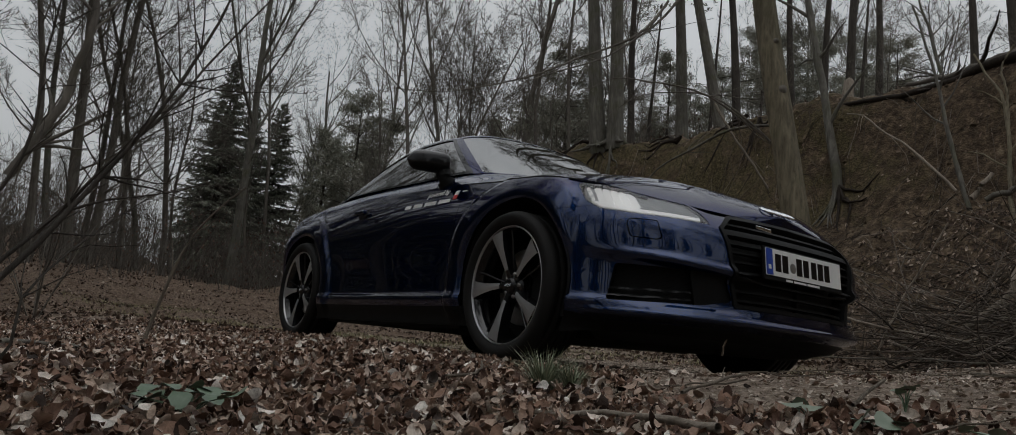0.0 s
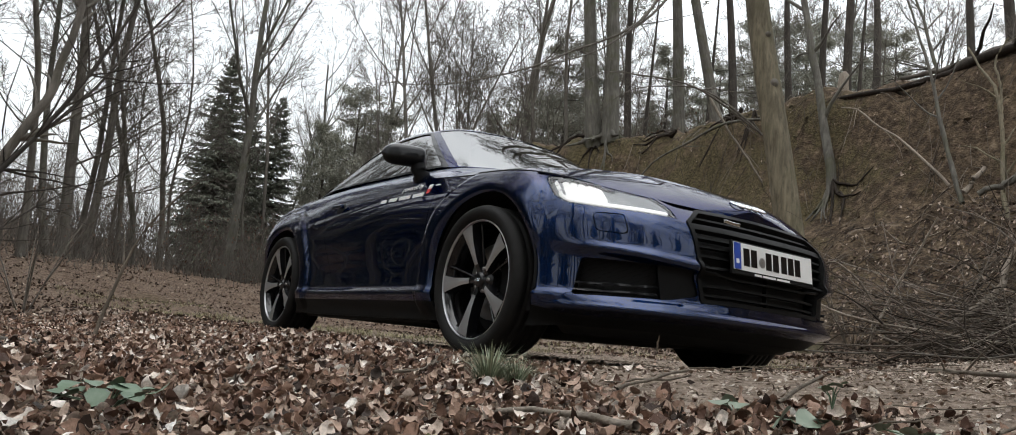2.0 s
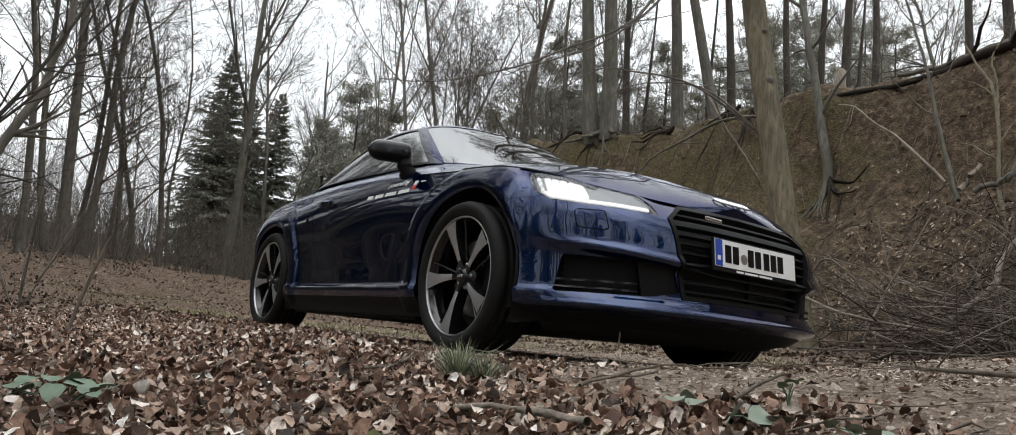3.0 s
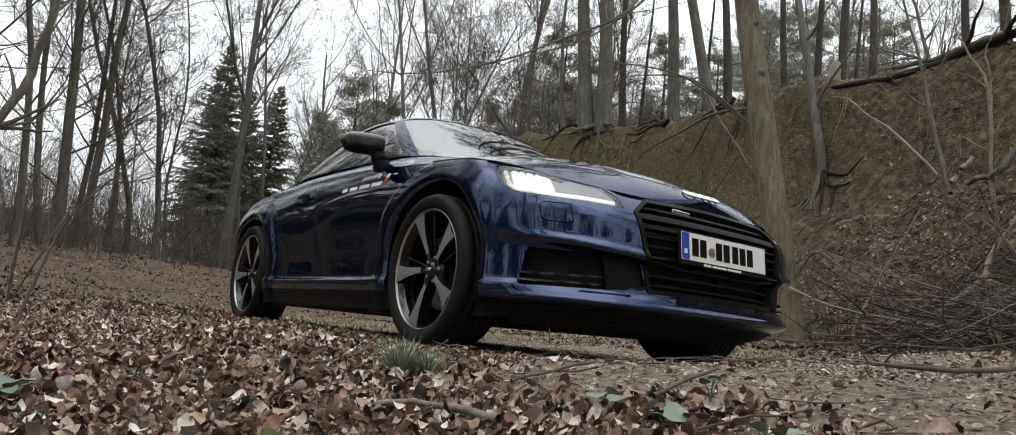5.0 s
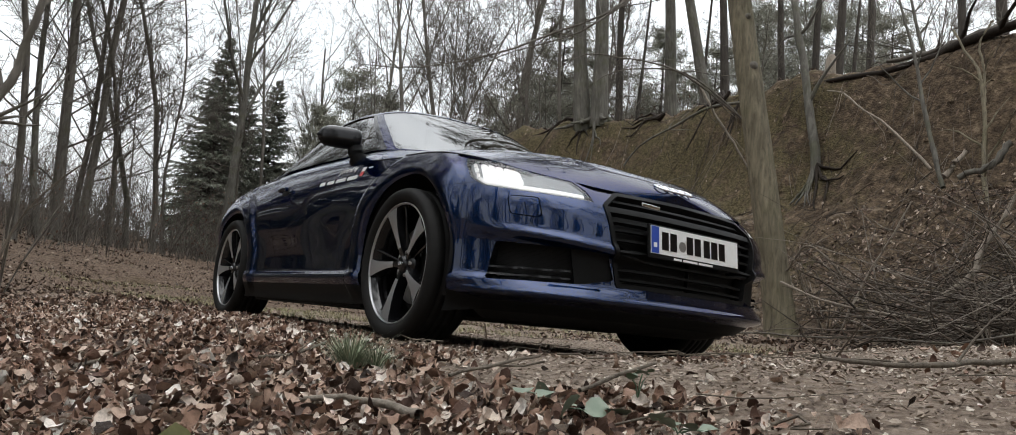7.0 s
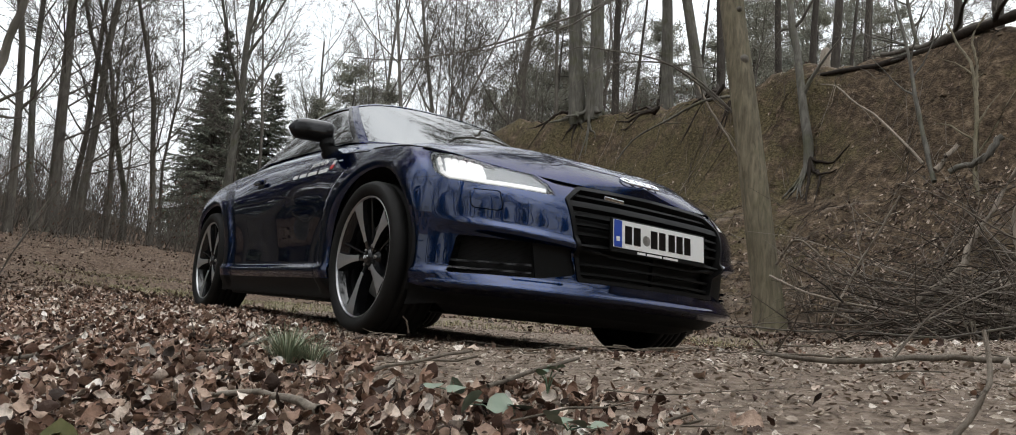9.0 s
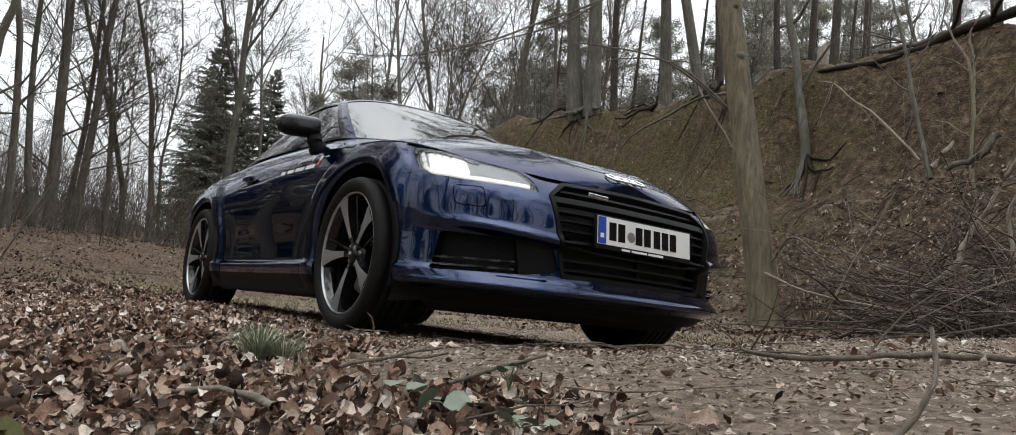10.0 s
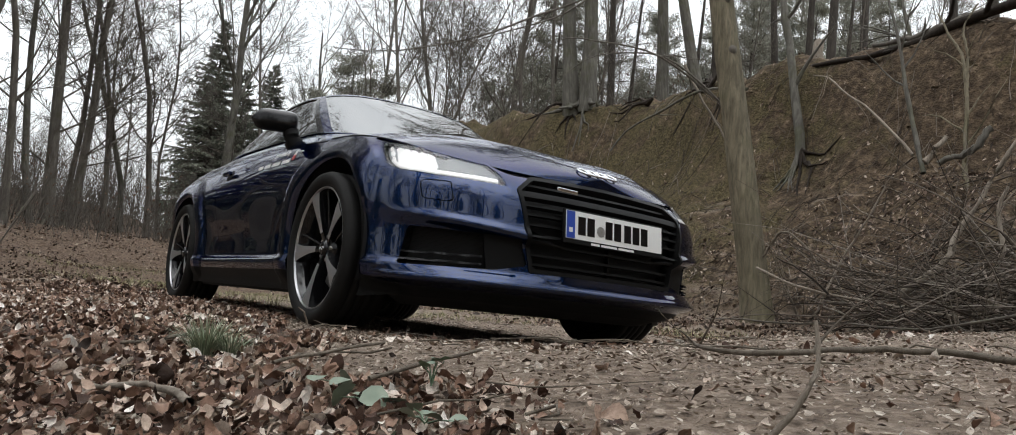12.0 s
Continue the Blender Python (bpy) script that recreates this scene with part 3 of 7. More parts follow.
def build_ground():
    n = 330
    u = np.linspace(-1, 1, n)
    k = 6.2
    s = np.sinh(k * u) / np.sinh(k)
    gx = 0.2 + np.where(s < 0, s * 700, s * 600)
    gy = 1.0 + np.where(s < 0, s * 600, s * 700)
    # extra rows over the bank
    gy = np.sort(np.concatenate([gy, np.arange(5.2, 11.2, 0.08)]))
    gx = np.sort(np.concatenate([gx, np.arange(-18, 3, 0.14)]))
    x, y = np.meshgrid(gx, gy, indexing="ij")
    p = np.stack([x, y, terrain(x, y)], -1)
    r, c = x.shape
    i = np.arange(r * c).reshape(r, c)
    q = np.stack([i[:-1, :-1], i[1:, :-1], i[1:, 1:], i[:-1, 1:]], -1).reshape(-1, 4)
    me = tri_mesh("ground", p.reshape(-1, 3), q)
    me.materials.append(FLOOR)
    tagged(new("ground", me), "brown forest floor with a dirt track and a steep earth bank", "ground", kind="structure")


build_ground()

# ---------------------------------------------------------------- the car
HEADLIGHT = [(1.115, 0.748), (0.87, 0.716), (0.60, 0.676), (0.530, 0.634), (0.502, 0.594), (0.80, 0.612), (0.965, 0.628), (1.035, 0.660)]
GRILLE = [(-0.385, 0.640), (-0.452, 0.585), (-0.378, 0.278), (0.378, 0.278), (0.452, 0.585), (0.385, 0.640), (0.0, 0.650)]
INTAKE = [(0.880, 0.402), (0.575, 0.392), (0.432, 0.386), (0.400, 0.300), (0.53, 0.274), (0.905, 0.266)]
LID = spline([0, 0.385, 0.5, 0.60, 0.87, 1.115, 1.3], [0.651, 0.641, 0.648, 0.682, 0.722, 0.753, 0.80])
WASHER = [(0.835, 0.575), (0.735, 0.573), (0.718, 0.518), (0.82, 0.525)]
DOOR_REAR = spline([0.2, 0.275, 0.32, 0.376, 0.585, 0.80, 0.9], [-1.40, -1.55, -1.64, -1.68, -1.795, -1.90, -1.95])


def build_body(car):
    n, m = 521, 64
    a = np.linspace(-ARC, ARC, n)[:, None] + np.zeros((1, m))
    v = np.linspace(0, 1, m)[None] + np.zeros((n, 1))
    zt, zb = shoulder_z(plan_x(np.abs(a))), 0.125 + 0.04 * smooth(-2.7, -3.2, plan_x(np.abs(a))) + 0.022 * smooth(0.30, 0.55, plan_x(np.abs(a)))
    z = zb + v * (zt - zb)
    hull = Sheet.grid(hull_point(a, z), np.stack([a, z], -1), flip=True)

    def x_of(s):
        return plan_x(np.abs(s.ab[:, 0]))

    # wheel openings
    for wx, wz, r in WHEELS:
        q = np.hypot(x_of(hull) - wx, hull.ab[:, 1] - wz) - r
        back = (np.abs(hull.ab[:, 0]) > ARC - 0.6) | (np.abs(hull.ab[:, 0]) < 0.5)
        hull, _ = hull.split(np.where(back, 1.0, q))
    # black chin and lower edge
    low = hull.ab[:, 1] - (0.184 + 0.030 * smooth(0.9, 1.15, np.abs(hull.ab[:, 0])))
    hull, chin = hull.split(low)
    part("lower_lip", chin.mesh("lower_lip", 0.03), PLASTIC, car, "black plastic lower lip of the bumper and sills")
    # grille
    g = sd_polygon(hull.ab[:, 0], hull.ab[:, 1], GRILLE) - 0.006
    hull, mouth = hull.split(g)
    grille = part("grille", mouth.moved(-0.055).mesh("grille"), GAP, car, "wide hexagonal black radiator grille with horizontal slats")
    inner, frame_s = mouth.split(-(sd_polygon(mouth.ab[:, 0], mouth.ab[:, 1], GRILLE) + 0.010))
    part("grille_frame", frame_s.moved(0.006).mesh("grille_frame", 0.05), PLASTIC, grille, "gloss black grille surround")
    rest = inner
    for zc, h, out in ((0.618, 0.0055, 0.010), (0.572, 0.012, 0.002), (0.532, 0.005, 0.012), (0.494, 0.005, 0.012), (0.456, 0.005, 0.012),
                       (0.418, 0.005, 0.012), (0.380, 0.005, 0.012), (0.342, 0.005, 0.012), (0.306, 0.005, 0.012)):
        _, slat = rest.split(np.abs(rest.ab[:, 1] - zc) - h)
        part("slat", slat.moved(-out).mesh("slat", 0.026), PLASTIC, grille)
    for yc in (-0.36, -0.24, -0.12, 0.0, 0.12, 0.24, 0.36):
        _, rib = rest.split(np.abs(rest.ab[:, 0] - yc) - 0.004)
        _, rib = rib.split(np.abs(rib.ab[:, 1] - 0.45) - 0.176)
        part("upright", rib.moved(-0.028).mesh("upright", 0.02), PLASTIC, grille)
    # side intakes
    aa = np.abs(hull.ab[:, 0])
    hull, scoop = hull.split(sd_polygon(aa, hull.ab[:, 1], INTAKE) - 0.006)
    for sgn in (1, -1):
        _, one = scoop.split(-sgn * scoop.ab[:, 0])
        pocket = part("air_intake", one.moved(-0.06).mesh("air_intake"), GAP, car, "black lower air intake with honeycomb mesh")
        walls = one.rim()
        va, vb, na, nb = one.v[walls[:, 0]], one.v[walls[:, 1]], one.n[walls[:, 0]], one.n[walls[:, 1]]
        k = np.arange(len(walls))
        kk = len(walls)
        part("intake_wall", tri_mesh("intake_wall", np.concatenate([va, vb, vb - nb * 0.06, va - na * 0.06]),
             np.stack([k, k + kk, k + 2 * kk, k + 3 * kk], 1)), PLASTIC, pocket)
        # black panel put where the bodywork beside the intake lies in shade
        _, cheek = one.split(np.abs(one.ab[:, 0]) - (0.565 + 0.2 * (one.ab[:, 1] - 0.33)))
        part("intake_cheek", cheek.moved(-0.012).mesh("intake_cheek", 0.02), PLASTIC, pocket, "black panel standing in for shaded bodywork beside the intake")
        one = one.split(np.abs(one.ab[:, 0]) - 0.575)[0]
        for zc, h in ((0.312, 0.0045), (0.284, 0.0045)):
            _, slat = one.split(np.abs(one.ab[:, 1] - zc - 0.012 * (0.6 - np.abs(one.ab[:, 0]))) - h)
            part("slat", slat.moved(0.002).mesh("slat", 0.02), GLOSS, pocket)
        # honeycomb: thin crossing bars
        comb = one
        f1 = np.abs(((one.ab[:, 1] * 1.0 + one.ab[:, 0] * 0.58) / 0.024) % 1.0 - 0.5) * 0.024 - 0.0032
        _, bars = comb.split(f1)
        f2 = np.abs(((comb.ab[:, 1] * 1.0 - comb.ab[:, 0] * 0.58) / 0.024) % 1.0 - 0.5) * 0.024 - 0.0032
        _, bars2 = comb.split(f2)
        tagged(part("mesh_panel", bars.moved(-0.032).mesh("mesh_panel"), PLASTIC, pocket), kind="stuff")
        tagged(part("mesh_panel", bars2.moved(-0.033).mesh("mesh_panel"), PLASTIC, pocket), kind="stuff")
    # headlights
    aa = np.abs(hull.ab[:, 0])
    hull, eyes = hull.split(sd_polygon(aa, hull.ab[:, 1], HEADLIGHT) - 0.004)
    for sgn in (1, -1):
        _, one = eyes.split(-sgn * eyes.ab[:, 0])
        build_headlight(car, one)
    # dark joint between bonnet, lamps and grille
    aa = np.abs(hull.ab[:, 0])
    lid = np.where(aa < 1.2, hull.ab[:, 1] - LID(aa), -1.0)
    trim, hull = hull.split(lid)
    sides = trim.split(trim.ab[:, 0])
    for half in (q for s in sides[:2] for q in s.split(np.abs(s.ab[:, 0]) - 0.50)):
        part("bonnet_joint", half.moved(-0.012).mesh("bonnet_joint"), GAP, car)
    part("inner_skin", hull.moved(-0.014).mesh("inner_skin"), GAP, car, "black inner skin behind the panel gaps")
    # bumper, wings, doors, sills, rear quarters
    aa, xx = np.abs(hull.ab[:, 0]), x_of(hull)
    seam = np.where(aa < 0.97, hull.ab[:, 1] - 0.9, hull.ab[:, 1] - (0.642 - (aa - 0.985) * 0.10))
    seam = np.where(xx < 0.05, 0.5, seam)
    upper, bumper = hull.split(seam)
    upper = gap_cut(upper, lambda s: np.where(np.abs(s.ab[:, 0]) < 1.3, s.ab[:, 1] - (0.642 - (np.abs(s.ab[:, 0]) - 0.985) * 0.10), 1.0), 0.002)
    wb = sd_polygon(np.abs(bumper.ab[:, 0]), bumper.ab[:, 1], WASHER) - 0.010
    outer, jet = bumper.split(wb - 0.0038)
    jet, _ = jet.split(-(sd_polygon(np.abs(jet.ab[:, 0]), jet.ab[:, 1], WASHER) - 0.010))
    bump = part("front_bumper", outer.mesh("front_bumper", 0.012), PAINT, car)
    for flap in jet.split(jet.ab[:, 0]):
        part("washer_flap", flap.mesh("washer_flap", 0.006), PAINT, bump)
    for sgn in (1, -1):
        _, half = upper.split(-sgn * upper.ab[:, 0])
        x = plan_x(np.abs(half.ab[:, 0]))
        rear, wing = half.split(-(x + 0.50))
        wing = wing.split(plan_x(np.abs(wing.ab[:, 0])) + 0.50 - 0.002)[0]
        part("wing", wing.mesh("wing", 0.012), PAINT, car)
        sill_f = rear.ab[:, 1] - 0.262
        x = plan_x(np.abs(rear.ab[:, 0]))
        top, sill = rear.split(np.where(x > -2.25, sill_f, 1.0))
        sill = sill.split(-(sill.ab[:, 1] - 0.262) - 0.002)[0]
        part("sill", sill.mesh("sill", 0.012), PAINT, car)
        x = plan_x(np.abs(top.ab[:, 0]))
        door, quarter = top.split(x - DOOR_REAR(top.ab[:, 1]))
        door = door.split(plan_x(np.abs(door.ab[:, 0])) - DOOR_REAR(door.ab[:, 1]) - 0.003)[0]
        door = door.split(-(plan_x(np.abs(door.ab[:, 0])) + 0.50) - 0.002)[0]
        door = door.split(door.ab[:, 1] - 0.264)[0]
        d = part("door", door.mesh("door", 0.012), PAINT, car, "navy metallic door with white dealer lettering" if sgn > 0 else "navy metallic door")
        build_handle(d, -1 if sgn > 0 else 1)
        if sgn > 0:
            build_lettering(d)
        x = plan_x(np.abs(quarter.ab[:, 0]))
        tail, side = quarter.split(-(x + 2.86 + 0.25 * (0.6 - quarter.ab[:, 1])))
        part("rear_quarter", side.mesh("rear_quarter", 0.012), PAINT, car)
        tail = tail.split(-(plan_x(np.abs(tail.ab[:, 0])) + 2.86 + 0.25 * (0.6 - tail.ab[:, 1])) - 0.003)[0]
        tail, lampz = tail.split(sd_polygon(np.abs(tail.ab[:, 0]), tail.ab[:, 1], [(ARC - 0.25, 0.70), (ARC - 0.25, 0.80), (ARC - 0.85, 0.80), (ARC - 0.80, 0.72)]))
        rb = part("rear_bumper", tail.mesh("rear_bumper", 0.012), PAINT, car)
        part("tail_lamp", lampz.mesh("tail_lamp", 0.01), REDV, rb, "red tail lamp")


def gap_cut(s, f, w):
    """Takes a joint of half width w out of a sheet."""
    return s.split(f(s) - w)[0]


def build_headlight(car, one):
    lamp = part("headlight", one.moved(-0.050).mesh("headlight"), LAMP_INNER, car, "lit headlight under a clear lens, with white light bars")
    a, z = np.abs(one.ab[:, 0]), one.ab[:, 1]
    bottom = np.interp(a, [0.50, 0.80, 0.965, 1.035], [0.596, 0.612, 0.628, 0.660])
    top = np.interp(a, [0.53, 0.60, 0.87, 1.115], [0.634, 0.676, 0.716, 0.748])
    h = (z - bottom) / (top - bottom + 1e-6)
    inside = sd_polygon(a, z, HEADLIGHT)
    # black edge, reflector bowl, lower light strip, upright light bars, inner reflector
    edge, _ = one.split(inside + 0.002)
    part("gasket", edge.moved(-0.004).mesh("gasket", 0.010), GLOSS, lamp, "black rubber edge of the lens")
    _, bowl = one.split(np.maximum(inside + 0.004, 0.74 - a))
    part("reflector", bowl.moved(-0.024).mesh("reflector"), LAMP_INNER, lamp, "satin silver reflector")
    _, strip = one.split(np.maximum(np.abs(z - bottom - 0.015) - 0.007, np.abs(a - 0.77) - 0.235))
    part("light_strip", strip.moved(-0.006).mesh("light_strip", 0.010), LAMP, lamp, "glowing white daytime strip")
    for k, ac in enumerate((1.036, 0.985, 0.945, 0.905, 0.865, 0.825)):
        lean = a - ac - 0.075 * (h - 0.5)
        _, bar = one.split(np.maximum(np.maximum(np.abs(lean) - (0.011 if k == 0 else 0.0192), inside + 0.006), h - (1.2, 0.94, 1.0, 1.0, 0.98, 0.92)[k]))
        part("light_bar", bar.moved(-0.012).mesh("light_bar", 0.010), LAMP, lamp)
    _, wing = one.split(np.maximum(inside + 0.007, a - 0.79 - 0.05 * (0.5 - h)))
    _, wing = wing.split(np.interp(np.abs(wing.ab[:, 0]), [0.50, 0.80, 0.965, 1.035], [0.596, 0.612, 0.628, 0.660]) + 0.026 - wing.ab[:, 1])
    part("inner_reflector", wing.moved(-0.007).mesh("inner_reflector", 0.006), LAMP_INNER, lamp, "satin silver inner reflector")
    lens = part("lens", one.moved(-0.002).mesh("lens"), LENS, lamp, "clear plastic lens")
    lens.visible_shadow = False


def build_handle(door, side):
    y = side * 0.8425
    bm = bm_box((-1.735, -0.012, -0.013), (-1.595, 0.012, 0.013), 0.009, seg=3)
    bm.transform(pose(0, y + side * 0.020, 0.783))
    part("door_handle", bm, PAINT, door)
    # black disc laid on the skin, standing in for the handle recess's shade
    v, f = lathe([(0.001, 0.0), (0.042, 0.0), (0.050, 0.004)], 32)
    bm = bmesh.new()
    me = tri_mesh("tmp", v, f)
    bm.from_mesh(me)
    bm.transform(pose(-1.66, y + side * 0.0015, 0.775, 18 * side) @ Matrix.Diagonal((1.3, 1, 0.75, 1)))
    part("handle_recess", bm, GAP, door)


def text_mesh(name, words, size):
    cu = bpy.data.curves.new(name, "FONT")
    cu.body, cu.size, cu.extrude, cu.offset = words, size, 0.0004, 0.0006
    ob = bpy.data.objects.new(name, cu)
    scene.collection.objects.link(ob)
    me = bpy.data.meshes.new_from_object(ob.evaluated_get(bpy.context.evaluated_depsgraph_get()))
    bpy.data.objects.remove(ob)
    return me


def on_door(x, z):
    """A frame on the right-hand door's skin: x to the rear-to-front, y up the panel."""
    s = np.linspace(0.9, ARC - 0.9, 800)
    a = s[np.argmin(np.abs(plan_x(s) - x))]
    p, q = hull_point(np.array([a]), np.array([z]))[0], hull_point(np.array([a]), np.array([z + 0.02]))[0]
    up = Vector(q - p).normalized()
    b = s[np.argmin(np.abs(plan_x(s) - x - 0.02))]
    right = Vector(hull_point(np.array([b]), np.array([z]))[0] - p).normalized()
    out = right.cross(up).normalized()
    right = up.cross(out).normalized()
    m = Matrix((right, up, out)).transposed().to_4x4()
    return Matrix.Translation(Vector(p) + out * 0.0015) @ m


def build_lettering(door):
    me = text_mesh("lettering", "powered by", 0.045)
    m = on_door(-0.868, 0.797)
    me.transform(m @ Matrix.Translation((0, 0, 0.0065)))
    part("lettering", me, VINYL, door, "small white vinyl lettering")
    m = on_door(-0.80, 0.755)
    x = -0.300
    for w in (0.066, 0.026, 0.092, 0.022, 0.122, 0.022, 0.116):
        if w > 0.03:
            bm = bm_box((x, -0.004, 0), (x + w, 0.018, 0.001))
            bm.transform(m)
            part("lettering_bar", bm, VINYL, door)
        x += w + 0.003
    for z0, mat in ((0.788, VINYL), (0.762, REDV)):
        bm = bm_box((0, 0, 0), (0.034, 0.026, 0.001))
        bm.transform(on_door(-0.598, z0))
        part("sticker", bm, mat, door)
    bm = bm_box((0, 0, 0), (0.045, 0.006, 0.001))
    bm.transform(on_door(-0.535, 0.80))
    part("lettering_bar", bm, VINYL, door)


def build_deck(car):
    n, m = 521, 48
    a = np.linspace(-ARC, ARC, n)[:, None] + np.zeros((1, m))
    w = (np.linspace(0, 1, m)[None] ** 1.6) + np.zeros((n, 1))
    p = deck_point(a, w)
    deck = Sheet.grid(p, np.stack([a, w], -1), flip=True)
    bonnet, rear = deck.split(deck.v[:, 0] + 0.50)
    bonnet = bonnet.split(bonnet.v[:, 0] + 0.497)[0]
    hood = part("bonnet", bonnet.mesh("bonnet", 0.012), PAINT, car, "navy metallic bonnet mirroring the sky")
    part("shoulder_panel", rear.mesh("shoulder_panel", 0.008), PAINT, car)
    # shut line where the bonnet meets the wings
    for sgn in (1, -1):
        arc = np.linspace(0.9, 2.2, 400)
        xs = plan_x(arc)
        arc = arc[(xs > -0.50) & (xs < 0.40)]
        line = hull_point(sgn * arc, shoulder_z(plan_x(arc)) - 0.004)
        v, f = tube(line, np.full(len(arc), 0.0032), 6)
        part("shut_line", tri_mesh("shut_line", v, f), GAP, hood, "narrow black gap beside the bonnet")
    # badge: four chrome rings in a row
    bm = bmesh.new()
    for i in range(4):
        r = bmesh.new()
        t = np.linspace(0, 2 * np.pi, 28, endpoint=False)
        ring = np.stack([0.031 * np.cos(t), 0.031 * np.sin(t), 0 * t], 1)
        ring = np.concatenate([ring, ring[:1]])
        v, f = tube(ring, np.full(29, 0.0052), 8)
        me = tri_mesh("tmp", v, f)
        me.transform(Matrix.Translation(((i - 1.5) * 0.047, 0, 0)))
        bm.from_mesh(me)
        bpy.data.meshes.remove(me)
    # the badge lies on the bonnet's slope just behind its front edge
    bm.transform(pose(0.742, 0, float(deck_z(0.742)) + 0.005, 0, 0, 90) @ pose(0, 0, 0, 26, 0, 0))
    part("badge", bm, CHROME, hood, "row of four chrome rings")


def build_cabin(car):
    n, m = 420, 40
    u = np.linspace(-CABIN, CABIN, n)[:, None] + np.zeros((1, m))
    v = np.concatenate([np.linspace(0, 1, 24), 1 + np.linspace(0, 1, 17)[1:]])[None] + np.zeros((n, 1))
    sh = Sheet.grid(cabin_point(u, v), np.stack([u, v], -1), flip=True)
    # even out the fold at the roof's edge
    body, top = sh.split(1.0 - sh.ab[:, 1])
    roof_ob = part("roof", top.mesh("roof", 0.004), PAINT, car)
    s = np.abs(body.ab[:, 0])
    # windscreen
    f = np.maximum(s - 3.58, np.maximum(0.02 - body.ab[:, 1], body.ab[:, 1] - 0.965))
    frame_s, screen = body.split(f * 0.2)
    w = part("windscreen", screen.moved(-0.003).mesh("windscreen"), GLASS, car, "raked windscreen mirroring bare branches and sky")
    w.visible_shadow = False
    s = np.abs(frame_s.ab[:, 0])
    k = frame_s.ab[:, 1]
    low = 0.05
    f = np.maximum(np.maximum(4.02 + 0.10 * k - s, s - (8.75 - 0.35 * k)), np.maximum(low - k, k - 0.925))
    frame_s, panes = frame_s.split(f * 0.3)
    for sgn in (1, -1):
        _, one = panes.split(-sgn * panes.ab[:, 0])
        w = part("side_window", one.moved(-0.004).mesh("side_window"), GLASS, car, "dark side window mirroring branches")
        w.visible_shadow = False
    s, k = np.abs(frame_s.ab[:, 0]), frame_s.ab[:, 1]
    f = np.maximum(10.2 - s, np.maximum(0.08 - k, k - 1.5))
    pillars, back = frame_s.split(f)
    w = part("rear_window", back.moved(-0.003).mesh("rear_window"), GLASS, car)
    w.visible_shadow = False
    # black seal round the side windows
    s, k = np.abs(pillars.ab[:, 0]), pillars.ab[:, 1]
    f = np.maximum(np.maximum(3.84 + 0.10 * k - s, s - (8.85 - 0.35 * k)), np.maximum(low - 0.05 - k, k - 0.965))
    pillars, seal = pillars.split(f * 0.3)
    part("window_seal", seal.moved(0.002).mesh("window_seal", 0.006), GLOSS, car, "gloss black window surround")
    part("pillar_frame", pillars.mesh("pillars", 0.012), PAINT, car)
    # wipers
    for y0, y1, x0, x1 in ((-0.50, 0.10, -0.58, -0.40), (0.02, 0.52, -0.385, -0.585)):
        pts = np.array([(x0 + (x1 - x0) * t + 0.05 * math.sin(math.pi * t), y0 + (y1 - y0) * t, 0.968 + 0.012 * math.sin(math.pi * t)) for t in np.linspace(0, 1, 9)])
        vv, ff = tube(pts, np.full(9, 0.007), 6)
        part("wiper", tri_mesh("wiper", vv, ff), PLASTIC, car)
    # aerial fin and inside
    build_interior(car)


def build_interior(car):
    cab = part("interior_tub", bm_box((-2.6, -0.66, 0.25), (-0.42, 0.66, 0.80), 0.02), SEAT, car, "dark interior")
    v, f = tube([(-0.72, y, 0.86 - 0.05 * abs(y)) for y in np.linspace(-0.52, 0.52, 9)], np.full(9, 0.095), 12)
    part("dashboard", tri_mesh("dashboard", v, f), SEAT, cab)
    ring = [(0.0, 0.175 * math.cos(t), 0.175 * math.sin(t)) for t in np.linspace(0, 2 * np.pi, 33)]
    v, f = tube(ring, np.full(33, 0.016), 8)
    me = tri_mesh("steering_wheel", v, f)
    me.transform(pose(-0.92, 0.36, 0.90, 0, 25, 0))
    part("steering_wheel", me, SEAT, cab)
    for y in (-0.36, 0.36):
        back = bm_box((-0.07, -0.24, 0), (0.07, 0.24, 0.56), 0.06, pose(-1.72, y, 0.56, 0, -16, 0), 4)
        part("seat_back", back, SEAT, cab)
        part("head_rest", bm_box((-0.05, -0.13, 0), (0.05, 0.13, 0.17), 0.045, pose(-1.90, y, 1.07, 0, -12, 0), 4), SEAT, cab)
        part("seat_cushion", bm_box((-1.72, y - 0.25, 0.50), (-1.18, y + 0.25, 0.64), 0.05), SEAT, cab)


